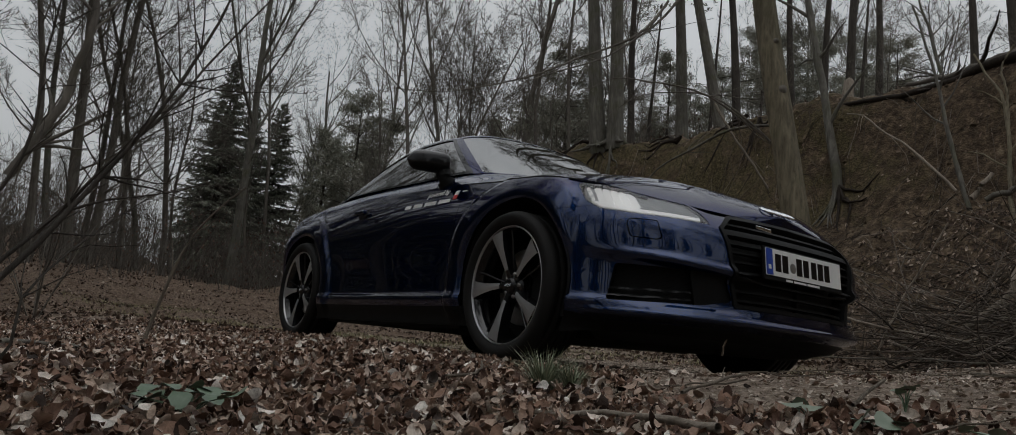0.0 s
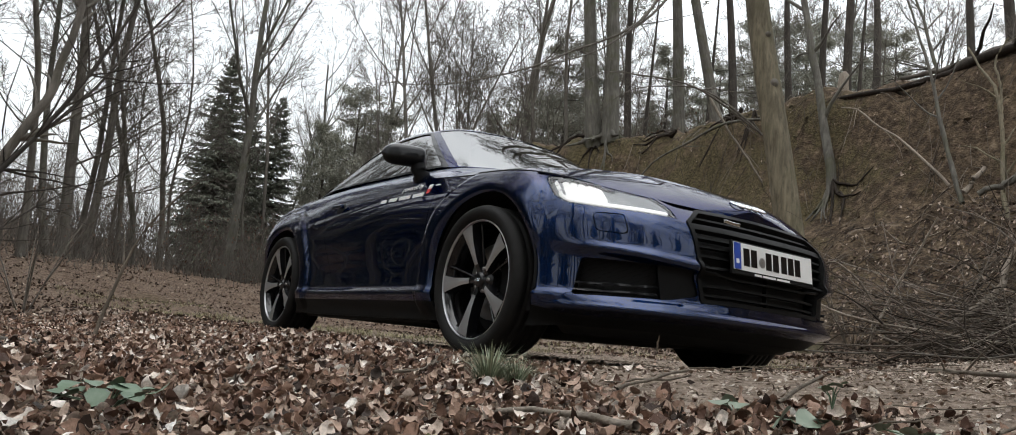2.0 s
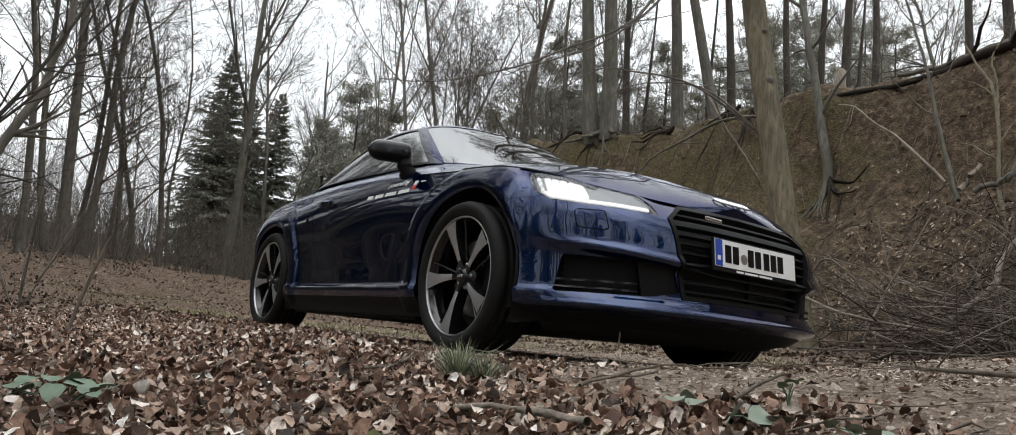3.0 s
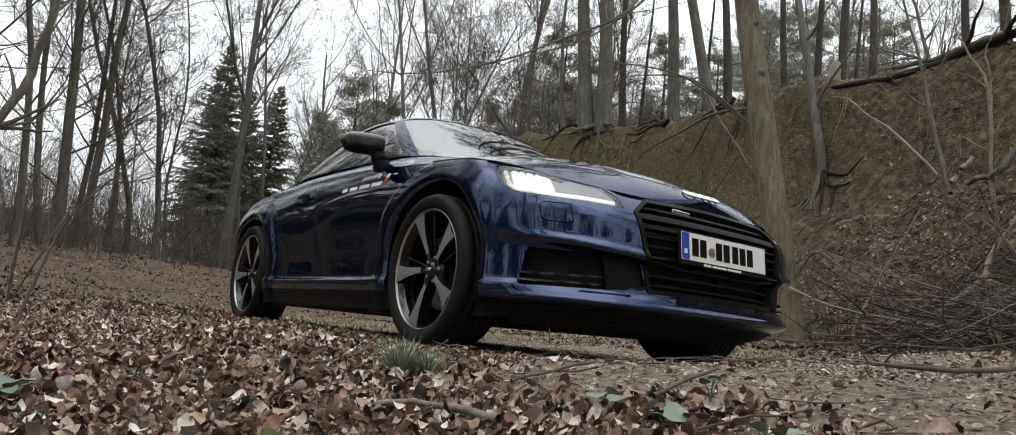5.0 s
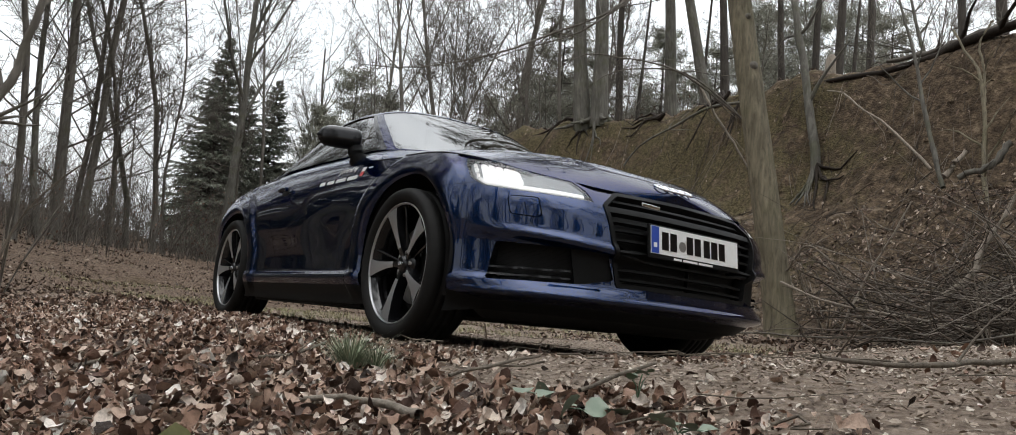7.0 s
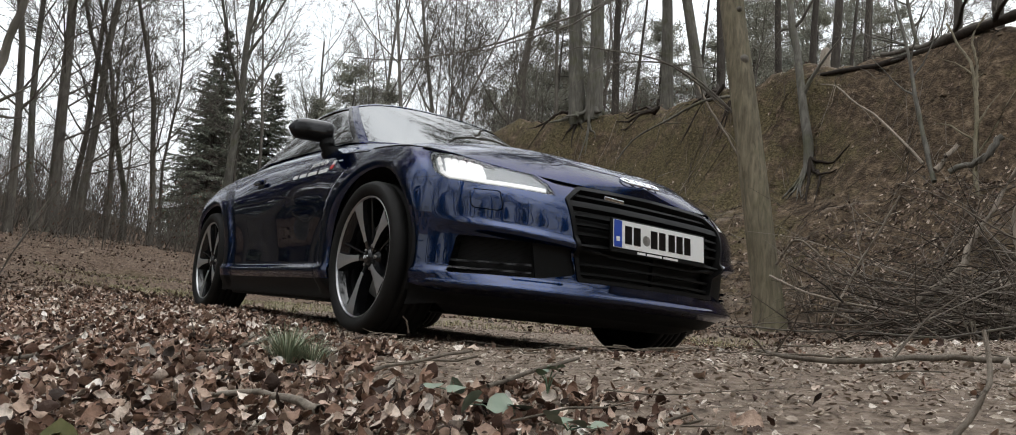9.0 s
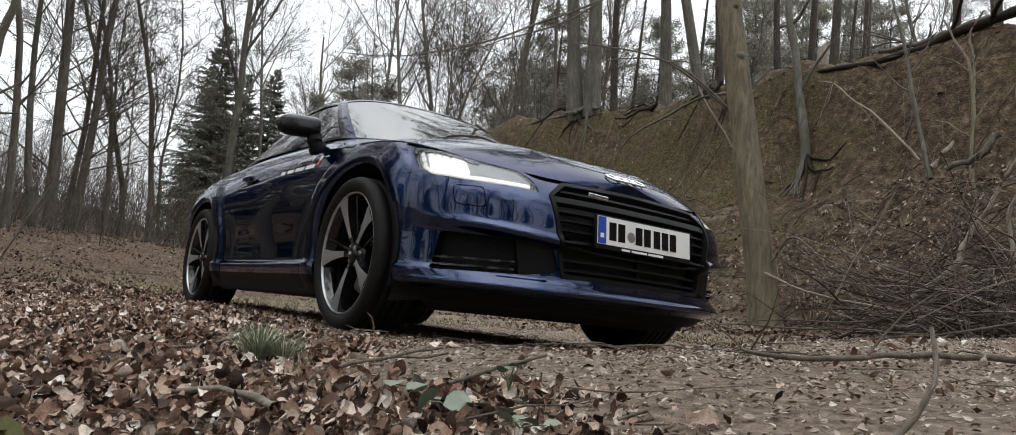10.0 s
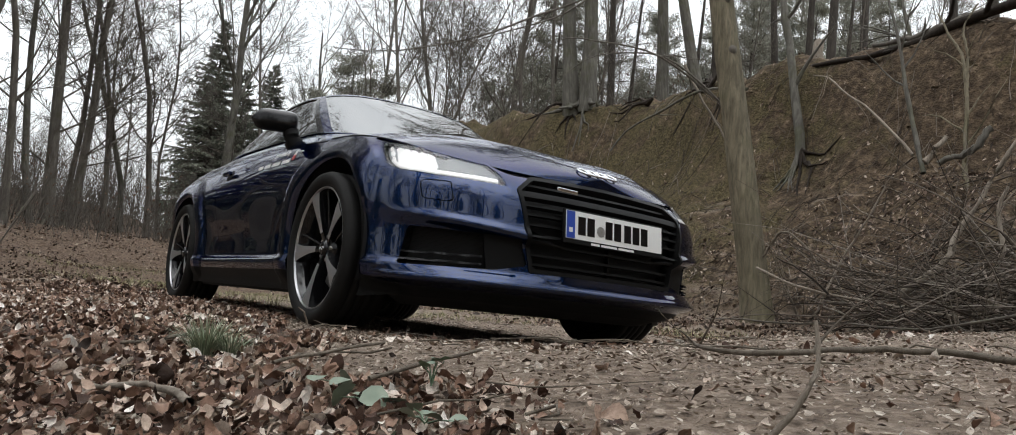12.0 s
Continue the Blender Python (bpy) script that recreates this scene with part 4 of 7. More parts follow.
def build_mirror(car, side):
    """A door mirror: rounded housing on a short foot."""
    n, m = 40, 28
    t = np.linspace(0, 2 * np.pi, n)[:, None] + np.zeros((1, m))
    k = np.linspace(0, 1, m)[None] + np.zeros((n, 1))
    # along y from the inner to the outer end
    y = 0.770 + 0.222 * k
    half_z = 0.056 * (1 - np.abs(2 * k - 0.9).clip(0, 1.1) ** 5 * 0.55) * np.sqrt(np.clip(1 - (np.clip(k - 0.86, 0, 1) / 0.15) ** 2, 0.0, 1)) * np.sqrt(np.clip(1 - (np.clip(0.10 - k, 0, 1) / 0.115) ** 2, 0.0, 1))
    half_x = half_z * 1.35
    ct, st = np.cos(t), np.sin(t)
    ex = np.sign(ct) * np.abs(ct) ** 0.72
    ez = np.sign(st) * np.abs(st) ** 0.72
    x = -0.815 - 0.055 * k + half_x * np.where(ct < 0, ex * 0.45, ex)
    z = 0.996 - 0.004 * k + half_z * ez
    p = np.stack([x, y * side, z], -1)
    sh = Sheet.grid(p, np.stack([t, k], -1), flip=side > 0)
    cap, lower = sh.split(sh.v[:, 2] - 0.972)
    mir = part("door_mirror", cap.mesh("door_mirror"), LACQUER, car, "gloss black door mirror housing")
    part("mirror_base", lower.mesh("mirror_base"), PLASTIC, mir)
    v, f = tube([(-0.80, side * 0.80, 0.955), (-0.795, side * 0.797, 0.925), (-0.79, side * 0.785, 0.895), (-0.79, side * 0.765, 0.875)],
                [0.040, 0.042, 0.048, 0.055], 12)
    part("mirror_foot", tri_mesh("mirror_foot", v, f), PLASTIC, mir)
    pane = bm_box((-0.003, -0.08, -0.04), (0.003, 0.08, 0.04), 0.002, pose(-0.868, side * 0.885, 0.994))
    part("mirror_glass", pane, CHROME, mir)


def build_wheel(car, x, side):
    """Tyre, rim with five machined blades, brake disc and caliper. Built facing -y, then turned."""
    w = empty("wheel")
    w.parent = car
    # tyre, 255/30 R20
    prof = [(0.262, 0.098), (0.270, 0.112), (0.290, 0.121), (0.308, 0.122), (0.320, 0.115), (0.3285, 0.098)]
    tread = []
    for yy in (0.092, 0.062, 0.052, 0.022, 0.012, -0.012, -0.022, -0.052, -0.062, -0.092):
        tread.append((0.3305, yy))
    grooves = []
    for i, (r, yy) in enumerate(tread):
        grooves.append((r, yy))
        if i % 2 == 1 and i < len(tread) - 1:
            grooves += [(0.323, yy - 0.001), (0.323, tread[i + 1][1] + 0.001)]
    full = prof + grooves + [(r, -yy) for r, yy in prof[::-1]]
    v, f = lathe(full, 120)
    tyre = part("tyre", tri_mesh("tyre", v, f[:, ::-1]), RUBBER, w, "low-profile black rubber tyre")
    # cross cuts on the outer tread blocks
    cuts = Soup()
    for i in range(60):
        t = 2 * np.pi * i / 60
        for s in (1, -1):
            c = np.array([[math.cos(t + q) * r, s * yy, math.sin(t + q) * r] for q, yy, r in
                          ((-0.006, 0.066, 0.3312), (0.006, 0.066, 0.3312), (0.020, 0.110, 0.3225), (0.008, 0.110, 0.3225))])
            cuts.add(c, [[0, 1, 2, 3]])
    tagged(part("tread_cut", cuts.mesh("tread_cut"), GAP, tyre), kind="stuff")
    # rim barrel and machined lip, outer face at -y
    v, f = lathe([(0.262, 0.095), (0.250, 0.085), (0.235, 0.04), (0.232, -0.06), (0.245, -0.085), (0.256, -0.098)], 96)
    rim = part("rim", tri_mesh("rim", v, f), GLOSS, w, "black alloy rim with five machined silver blades")
    v, f = lathe([(0.2570, -0.092), (0.2580, -0.105), (0.2605, -0.1085), (0.2630, -0.107), (0.2650, -0.100)], 96)
    part("rim_lip", tri_mesh("rim_lip", v, f), ALU, rim, "machined silver rim lip")
    hub = [(0.0, -0.083), (0.030, -0.083), (0.034, -0.080), (0.036, -0.070), (0.062, -0.062), (0.072, -0.050), (0.074, -0.02)]
    v, f = lathe(hub, 48)
    part("hub", tri_mesh("hub", v, f), GLOSS, rim)
    v, f = lathe([(0.0, -0.087), (0.024, -0.087), (0.029, -0.085), (0.030, -0.080)], 40)
    cap = part("centre_cap", tri_mesh("centre_cap", v, f), GLOSS, rim, "black centre cap with silver rings")
    for i in range(4):
        t = np.linspace(0, 2 * np.pi, 17)
        c = np.stack([(i - 1.5) * 0.0095 + 0.0065 * np.cos(t), -0.0875 + 0 * t, 0.0065 * np.sin(t)], 1)
        v, f = tube(c, np.full(17, 0.0011), 5)
        part("cap_ring", tri_mesh("cap_ring", v, f), CHROME, cap)
    for i in range(5):
        build_blade(rim, radians(38 + 72 * i))
    # wheel bolts
    for i in range(5):
        t = radians(2 + 72 * i)
        v, f = lathe([(0.0, -0.072), (0.008, -0.072), (0.009, -0.050)], 10)
        me = tri_mesh("wheel_bolt", v, f)
        me.transform(Matrix.Translation((0.052 * math.cos(t), 0, 0.052 * math.sin(t))))
        part("wheel_bolt", me, STEEL, rim)
    # dust shield and brake
    v, f = lathe([(0.0, 0.062), (0.20, 0.062), (0.238, 0.055)], 40)
    part("dust_shield", tri_mesh("dust_shield", v, f), GAP, w)
    # black disc added behind the rim in place of the shade inside it
    v, f = lathe([(0.0, 0.088), (0.256, 0.088)], 40)
    part("wheel_back", tri_mesh("wheel_back", v, f), GAP, w)
    v, f = lathe([(0.06, 0.010), (0.085, 0.004), (0.090, -0.012), (0.168, -0.012), (0.170, -0.008), (0.170, 0.014), (0.09, 0.014)], 72)
    part("brake_disc", tri_mesh("brake_disc", v, f), STEEL, w, "steel brake disc")
    bm = bmesh.new()
    tt = np.linspace(radians(-35), radians(35), 9)
    for rr, yy in ((0.112, -0.036), (0.182, -0.036), (0.182, 0.04), (0.112, 0.04)):
        for t in tt:
            bm.verts.new((rr * math.cos(t), yy, rr * math.sin(t)))
    bm.verts.ensure_lookup_table()
    k = len(tt)
    for j in range(4):
        for i in range(k - 1):
            p, q = j * k + i, ((j + 1) % 4) * k + i
            bm.faces.new([bm.verts[z] for z in (p, q, q + 1, p + 1)])
    bm.faces.new([bm.verts[j * k] for j in range(4)])
    bm.faces.new([bm.verts[j * k + k - 1] for j in range(4)][::-1])
    part("brake_caliper", bm, PLASTIC, w, "dark brake caliper")
    y = 0.782 if x > -1 else 0.775
    w.matrix_basis = pose(x, -y, 0.3305 - RIDE) if side < 0 else pose(x, y, 0.3305 - RIDE, 0, 0, 180)
    return w


def build_blade(rim, t0):
    """One spoke: a black wedge that widens to the rim, with a machined front face and a thin side rib."""
    bm = bmesh.new()
    # (radius, half widths to either side, front y)
    rows = [(0.030, 0.014, 0.014, -0.074), (0.070, 0.012, 0.014, -0.082), (0.120, 0.013, 0.020, -0.090), (0.170, 0.015, 0.031, -0.0965), (0.215, 0.022, 0.044, -0.101), (0.250, 0.030, 0.054, -0.103)]
    fv, bv = [], []
    for r, wa, wb, y in rows:
        fv.append([bm.verts.new((r, y, -wa)), bm.verts.new((r, y - 0.002, (wb - wa) / 2)), bm.verts.new((r, y, wb))])
        bv.append([bm.verts.new((r, y + 0.045, -wa - 0.007)), bm.verts.new((r, y + 0.045, wb + 0.007))])
    for i in range(len(rows) - 1):
        a, b = bv[i], bv[i + 1]
        p, q = fv[i], fv[i + 1]
        bm.faces.new((p[0], a[0], b[0], q[0]))
        bm.faces.new((p[2], q[2], b[1], a[1]))
        bm.faces.new((p[0], q[0], q[1], p[1]))
        bm.faces.new((p[1], q[1], q[2], p[2]))
    bm.normal_update()
    bm.transform(Matrix.Rotation(-t0, 4, "Y"))
    spoke = part("spoke", bm, GLOSS, rim)
    bm = bmesh.new()
    vs = []
    for r, wa, wb, y in rows[1:]:
        vs.append([bm.verts.new((r, y - 0.0025, -wa + 0.001)), bm.verts.new((r, y - 0.0048, (wb - wa) / 2)), bm.verts.new((r, y - 0.0025, wb - 0.001))])
    for p, q in zip(vs, vs[1:]):
        bm.faces.new((p[0], q[0], q[1], p[1]))
        bm.faces.new((p[1], q[1], q[2], p[2]))
    bm.transform(Matrix.Rotation(-t0, 4, "Y"))
    part("spoke_face", bm, ALU, spoke, "machined silver spoke face")
    # thin rib that forks off towards the rim
    v, f = tube([(0.07, -0.055, -0.018), (0.13, -0.066, -0.038), (0.19, -0.074, -0.058), (0.243, -0.082, -0.072)], [0.007, 0.0065, 0.0065, 0.008], 6)
    me = tri_mesh("spoke_rib", v, f)
    me.transform(Matrix.Rotation(-t0, 4, "Y"))
    part("spoke_rib", me, GLOSS, spoke)


def build_plate(car):
    m = pose(0.884, 0, 0.476, 0, -6, 0)
    holder = part("plate_holder", bm_box((-0.012, -0.268, -0.074), (0.0, 0.268, 0.062), 0.004, m), PLASTIC, car, "black plastic number plate holder")
    plate = part("number_plate", bm_box((0.0005, -0.26, -0.055), (0.003, 0.26, 0.055), 0.001, m), PLATE, holder, "white number plate with a blue strip and black marks")
    part("blue_strip", bm_box((0.0033, -0.258, -0.053), (0.0040, -0.216, 0.053), 0, m), PBLUE, plate)
    part("mark", bm_box((0.0042, -0.246, -0.030), (0.0046, -0.228, -0.012), 0, m), PLATE, plate)
    x = -0.200
    for kind in "bb.cbb.bbb":
        if kind == "b":
            part("mark", bm_box((0.0035, x, -0.036), (0.0042, x + 0.038, 0.036), 0, m), GLOSS, plate)
            x += 0.047
        elif kind == "c":
            v, f = lathe([(0.0005, 0.0), (0.021, 0.0)], 24)
            me = tri_mesh("seal", v, f)
            me.transform(m @ pose(0.0036, x + 0.016, -0.010, 0, 0, 90))
            part("seal", me, STEEL, plate)
            x += 0.040
        else:
            x += 0.008
    x = -0.13
    for wd in (0.045, 0.085, 0.085):
        part("mark", bm_box((0.0005, x, -0.069), (0.0012, x + wd, -0.060), 0, m), PLATE, holder)
        x += wd + 0.008
    m2 = pose(0.855, -0.245, 0.606, 0, 0, 5)
    part("grille_badge", bm_box((0, -0.055, -0.007), (0.006, 0.055, 0.007), 0.002, m2), CHROME, car, "small chrome bar badge")


def build_car():
    car = tagged(empty("car", Matrix.Translation((0, 0, RIDE))), "dark navy metallic two-door sports coupe parked on the forest track", "car")
    build_body(car)
    build_deck(car)
    build_cabin(car)
    for side in (-1, 1):
        build_mirror(car, side)
        build_wheel(car, 0.0, side)
        build_wheel(car, -2.505, side)
    build_plate(car)
    # floor pan and wheel housings
    part("floor_pan", bm_join(bm_box((-0.44, -0.60, 0.110), (0.44, 0.60, 0.55), 0.01),
                              bm_box((-2.06, -0.82, 0.110), (-0.45, 0.82, 0.26), 0.01), bm_box((-2.95, -0.58, 0.14), (-2.05, 0.58, 0.55), 0.01),
                              bm_box((-3.15, -0.60, 0.17), (-2.94, 0.60, 0.50), 0.01)), GAP, car)
    # undertray: falls inwards from the chin to the floor
    arc = np.linspace(-1.02, 1.02, 61)
    rows = [hull_point(arc, 0.150 + 0 * arc)]
    for pull, z in ((0.10, 0.142), (0.34, 0.118), (0.46, 0.112), (0.98, 0.112)):
        rows.append(np.column_stack([0.30 + (rows[0][:, 0] - 0.30) * (1 - pull), rows[0][:, 1] * (1 - 0.3 * pull), 0 * arc + z]))
    v, k = np.concatenate(rows), np.arange(60)
    f = np.concatenate([np.stack([k + 61 * j, k + 61 * j + 1, k + 61 * j + 62, k + 61 * j + 61], 1) for j in range(4)])
    tray = part("undertray", tri_mesh("undertray", v, f), GAP, car, "black plastic undertray")
    tray.modifiers.new("thick", "SOLIDIFY").thickness = 0.004
    for wx in (0.0, -2.505):
        for side in (-1, 1):
            v, f = lathe([(0.395, 0.55 * side), (0.392, 0.86 * side)], 48)
            me = tri_mesh("wheel_housing", v + np.array([wx, 0, 0.335]), f)
            bm = bmesh.new()
            bm.from_mesh(me)
            bmesh.ops.delete(bm, geom=[q for q in bm.verts if q.co.z < 0.16], context="VERTS")
            part("wheel_housing", bm, GAP, car)
    return car


car = build_car()

# ---------------------------------------------------------------- trees
def unit(v):
    return v / (np.linalg.norm(v) + 1e-9)


def side_dir(rng, d, angle):
    """A direction that leaves d by the angle, anywhere round it."""
    a = unit(np.cross(d, unit(rng.normal(size=3))))
    return unit(d * math.cos(angle) + a * math.sin(angle))


def limb(soup, rng, p, d, length, r, level, spec):
    """A branch with its side branches."""
    n = (9, 7, 5, 4, 3)[level]
    pts = [p]
    step = length / (n - 1)
    wander, rise = spec["wander"][level], spec["rise"][level]
    for _ in range(n - 1):
        d = unit(d + rng.normal(size=3) * wander + np.array([0, 0, rise]))
        pts.append(pts[-1] + d * step)
    pts = np.array(pts)
    tip = 0.30 if level == 0 else 0.18
    radii = r * np.linspace(1, tip, n)
    if level == 0:
        radii[0] *= 1.25
    soup[0 if level == 0 else 1].add(*tube(pts, radii, (10, 6, 4, 3, 3)[level]))
    if level + 1 >= len(spec["count"]) + 1:
        return
    for _ in range(spec["count"][level]):
        t = rng.uniform(spec["start"][level], 0.98)
        k = min(int(t * (n - 1)), n - 2)
        q = pts[k] + (pts[k + 1] - pts[k]) * (t * (n - 1) - k)
        dd = unit(pts[k + 1] - pts[k])
        ln = length * spec["ratio"][level] * rng.uniform(0.6, 1.15) * (1.15 - 0.55 * t)
        limb(soup, rng, q, side_dir(rng, dd, spec["angle"][level] * rng.uniform(0.75, 1.25)), ln,
             max(r * (1 - (1 - tip) * t) * spec["thin"][level], spec["least"]), level + 1, spec)


FAN = dict(least=0.0085, count=(11, 8, 6, 4), start=(0.30, 0.2, 0.15, 0.1), ratio=(0.55, 0.5, 0.5, 0.5), angle=(0.55, 0.6, 0.65, 0.7), thin=(0.55, 0.5, 0.5, 0.6),
           wander=(0.05, 0.08, 0.09, 0.09, 0.08), rise=(0.03, 0.10, 0.07, 0.06, 0.05))
BEECH = dict(least=0.014, count=(14, 8, 6, 4), start=(0.50, 0.2, 0.15, 0.1), ratio=(0.42, 0.5, 0.5, 0.5), angle=(0.7, 0.6, 0.65, 0.7), thin=(0.45, 0.5, 0.5, 0.6),
             wander=(0.02, 0.08, 0.09, 0.09, 0.08), rise=(0.02, 0.08, 0.06, 0.05, 0.05))
SLIM = dict(least=0.0075, count=(22, 7, 5, 3), start=(0.22, 0.15, 0.1, 0.1), ratio=(0.30, 0.5, 0.5, 0.5), angle=(0.75, 0.6, 0.6, 0.6), thin=(0.34, 0.5, 0.6, 0.6),
            wander=(0.075, 0.10, 0.09, 0.09, 0.08), rise=(0.03, 0.07, 0.06, 0.05, 0.04))
LOW = dict(least=0.0045, count=(13, 7, 6, 4), start=(0.12, 0.15, 0.1, 0.1), ratio=(0.5, 0.5, 0.5, 0.5), angle=(0.75, 0.65, 0.65, 0.7), thin=(0.5, 0.5, 0.55, 0.6),
           wander=(0.09, 0.12, 0.13, 0.15, 0.15), rise=(0.04, 0.07, 0.05, 0.03, 0.03))
TALL = dict(least=0.010, count=(26, 8, 6, 4), start=(0.10, 0.15, 0.1, 0.1), ratio=(0.26, 0.5, 0.5, 0.5), angle=(1.0, 0.6, 0.6, 0.6), thin=(0.22, 0.5, 0.6, 0.6),
            wander=(0.035, 0.10, 0.10, 0.10, 0.08), rise=(0.02, 0.04, 0.05, 0.04, 0.04))
STUB = dict(least=0.006, count=(14, 3), start=(0.10, 0.2), ratio=(0.08, 0.4), angle=(1.35, 0.7), thin=(0.13, 0.5), wander=(0.012, 0.10, 0.12), rise=(0.02, -0.01, 0.0))


def make_tree(name, seed, height, dia, spec, material, label, lean=(0, 0), roots=0):
    """A bare tree: an empty with trunk and crown."""
    rng = np.random.default_rng(seed)
    soup = [Soup(), Soup()]
    d = unit(np.array([lean[0], lean[1], 1.0]))
    limb(soup, rng, np.array([0.0, 0.0, -0.12]), d, height, dia / 2, 0, spec)
    for i in range(roots):
        t = 2 * np.pi * i / roots + rng.uniform(-0.3, 0.3)
        a = np.array([math.cos(t), math.sin(t), 0])
        soup[0].add(*tube([np.array([0, 0, dia * 0.7]) + a * dia * 0.30, a * dia * 0.62 + [0, 0, dia * 0.22], a * dia * 1.15 + [0, 0, 0.01], a * dia * 1.9 - [0, 0, 0.05]],
                          [dia * 0.20, dia * 0.17, dia * 0.11, dia * 0.04], 6))
    ob = tagged(empty(name), label, "tree", "trees of the wood")
    part("trunk", soup[0].mesh("trunk"), material, ob)
    part("crown", soup[1].mesh("crown"), material, ob)
    return ob


def needle_sprays(rng, soup, pts, dens, size, droop):
    """Flat needle-bearing twigs along a branch, as small bent blades."""
    n = int(dens)
    t = rng.uniform(0.15, 1.0, n)
    k = np.minimum((t * (len(pts) - 1)).astype(int), len(pts) - 2)
    q = pts[k] + (pts[k + 1] - pts[k]) * (t * (len(pts) - 1) - k)[:, None]
    d = pts[-1] - pts[0]
    d = d / (np.linalg.norm(d) + 1e-9)
    s = np.cross(d, [0, 0, 1.0])
    s /= np.linalg.norm(s) + 1e-9
    sgn = rng.choice([-1.0, 1.0], n)[:, None]
    out = d * rng.uniform(0.2, 0.9, (n, 1)) + s * sgn * rng.uniform(0.3, 1.0, (n, 1)) + np.array([0, 0, 1.0]) * (rng.normal(size=(n, 1)) * 0.25 - droop)
    out /= np.linalg.norm(out, axis=1, keepdims=True)
    ln = size * rng.uniform(0.5, 1.2, (n, 1)) * (1.15 - 0.6 * t[:, None])
    w = np.cross(out, rng.normal(size=(n, 3)))
    w /= np.linalg.norm(w, axis=1, keepdims=True) + 1e-9
    w *= ln * 0.17
    v = np.stack([q - w * 0.4, q + out * ln * 0.5 - w, q + out * ln, q + out * ln * 0.5 + w], 1).reshape(-1, 3)
    soup.add(v, np.arange(4 * n).reshape(n, 4))


def make_spruce(name, seed, height, width, label, needle, count=380, dens=70, size=0.24):
    """A spruce: whorls of drooping branches, each with side twigs hung with short needle sprays."""
    rng = np.random.default_rng(seed)
    wood, green = Soup(), Soup()
    wood.add(*tube([(0, 0, -0.1), (0.03, 0, height * 0.5), (0, 0.04, height)], [height * 0.014, height * 0.008, 0.01], 8))
    for i in range(count):
        h = height * (0.04 + 0.945 * ((i + rng.uniform()) / count))
        f = 1 - h / height
        ln = width * (0.05 + 0.95 * f ** 0.85) * rng.uniform(0.55, 1.12)
        a = rng.uniform(0, 2 * np.pi)
        d = np.array([math.cos(a), math.sin(a), 0.30 - 0.55 * f + rng.uniform(-0.12, 0.12)])
        p = np.array([[0, 0, h] + d * ln * t + np.array([0, 0, -0.30 * ln * t * t * f + 0.14 * ln * t**3]) for t in (0, 0.35, 0.7, 1.0)])
        wood.add(*tube(p, np.array([0.03, 0.02, 0.012, 0.005]) * (0.4 + f), 3))
        needle_sprays(rng, green, p, 8 + dens * (0.2 + ln / width), size * (0.6 + 0.6 * f), 0.35)
        for t in (0.35, 0.5, 0.65, 0.8, 0.92):
            if ln * (1 - t) < 0.15:
                continue
            q = p[0] + (p[-1] - p[0]) * t + np.array([0, 0, 0.10 * ln * t * (1 - t) * f])
            sgn = rng.choice([-1.0, 1.0])
            e = unit(np.array([d[0] * 0.7 - d[1] * sgn * 0.8, d[1] * 0.7 + d[0] * sgn * 0.8, -0.35 * f]))
            tw = np.array([q, q + e * ln * 0.18, q + e * ln * 0.34 - [0, 0, 0.10 * ln * f]])
            needle_sprays(rng, green, tw, 18, size * (0.5 + 0.5 * f), 0.45)
    ob = tagged(empty(name), label, "tree", "trees of the wood")
    part("trunk", wood.mesh("trunk"), BARK_DARK, ob)
    part("crown", green.mesh("crown"), needle, ob, "dark green needle crown")
    return ob


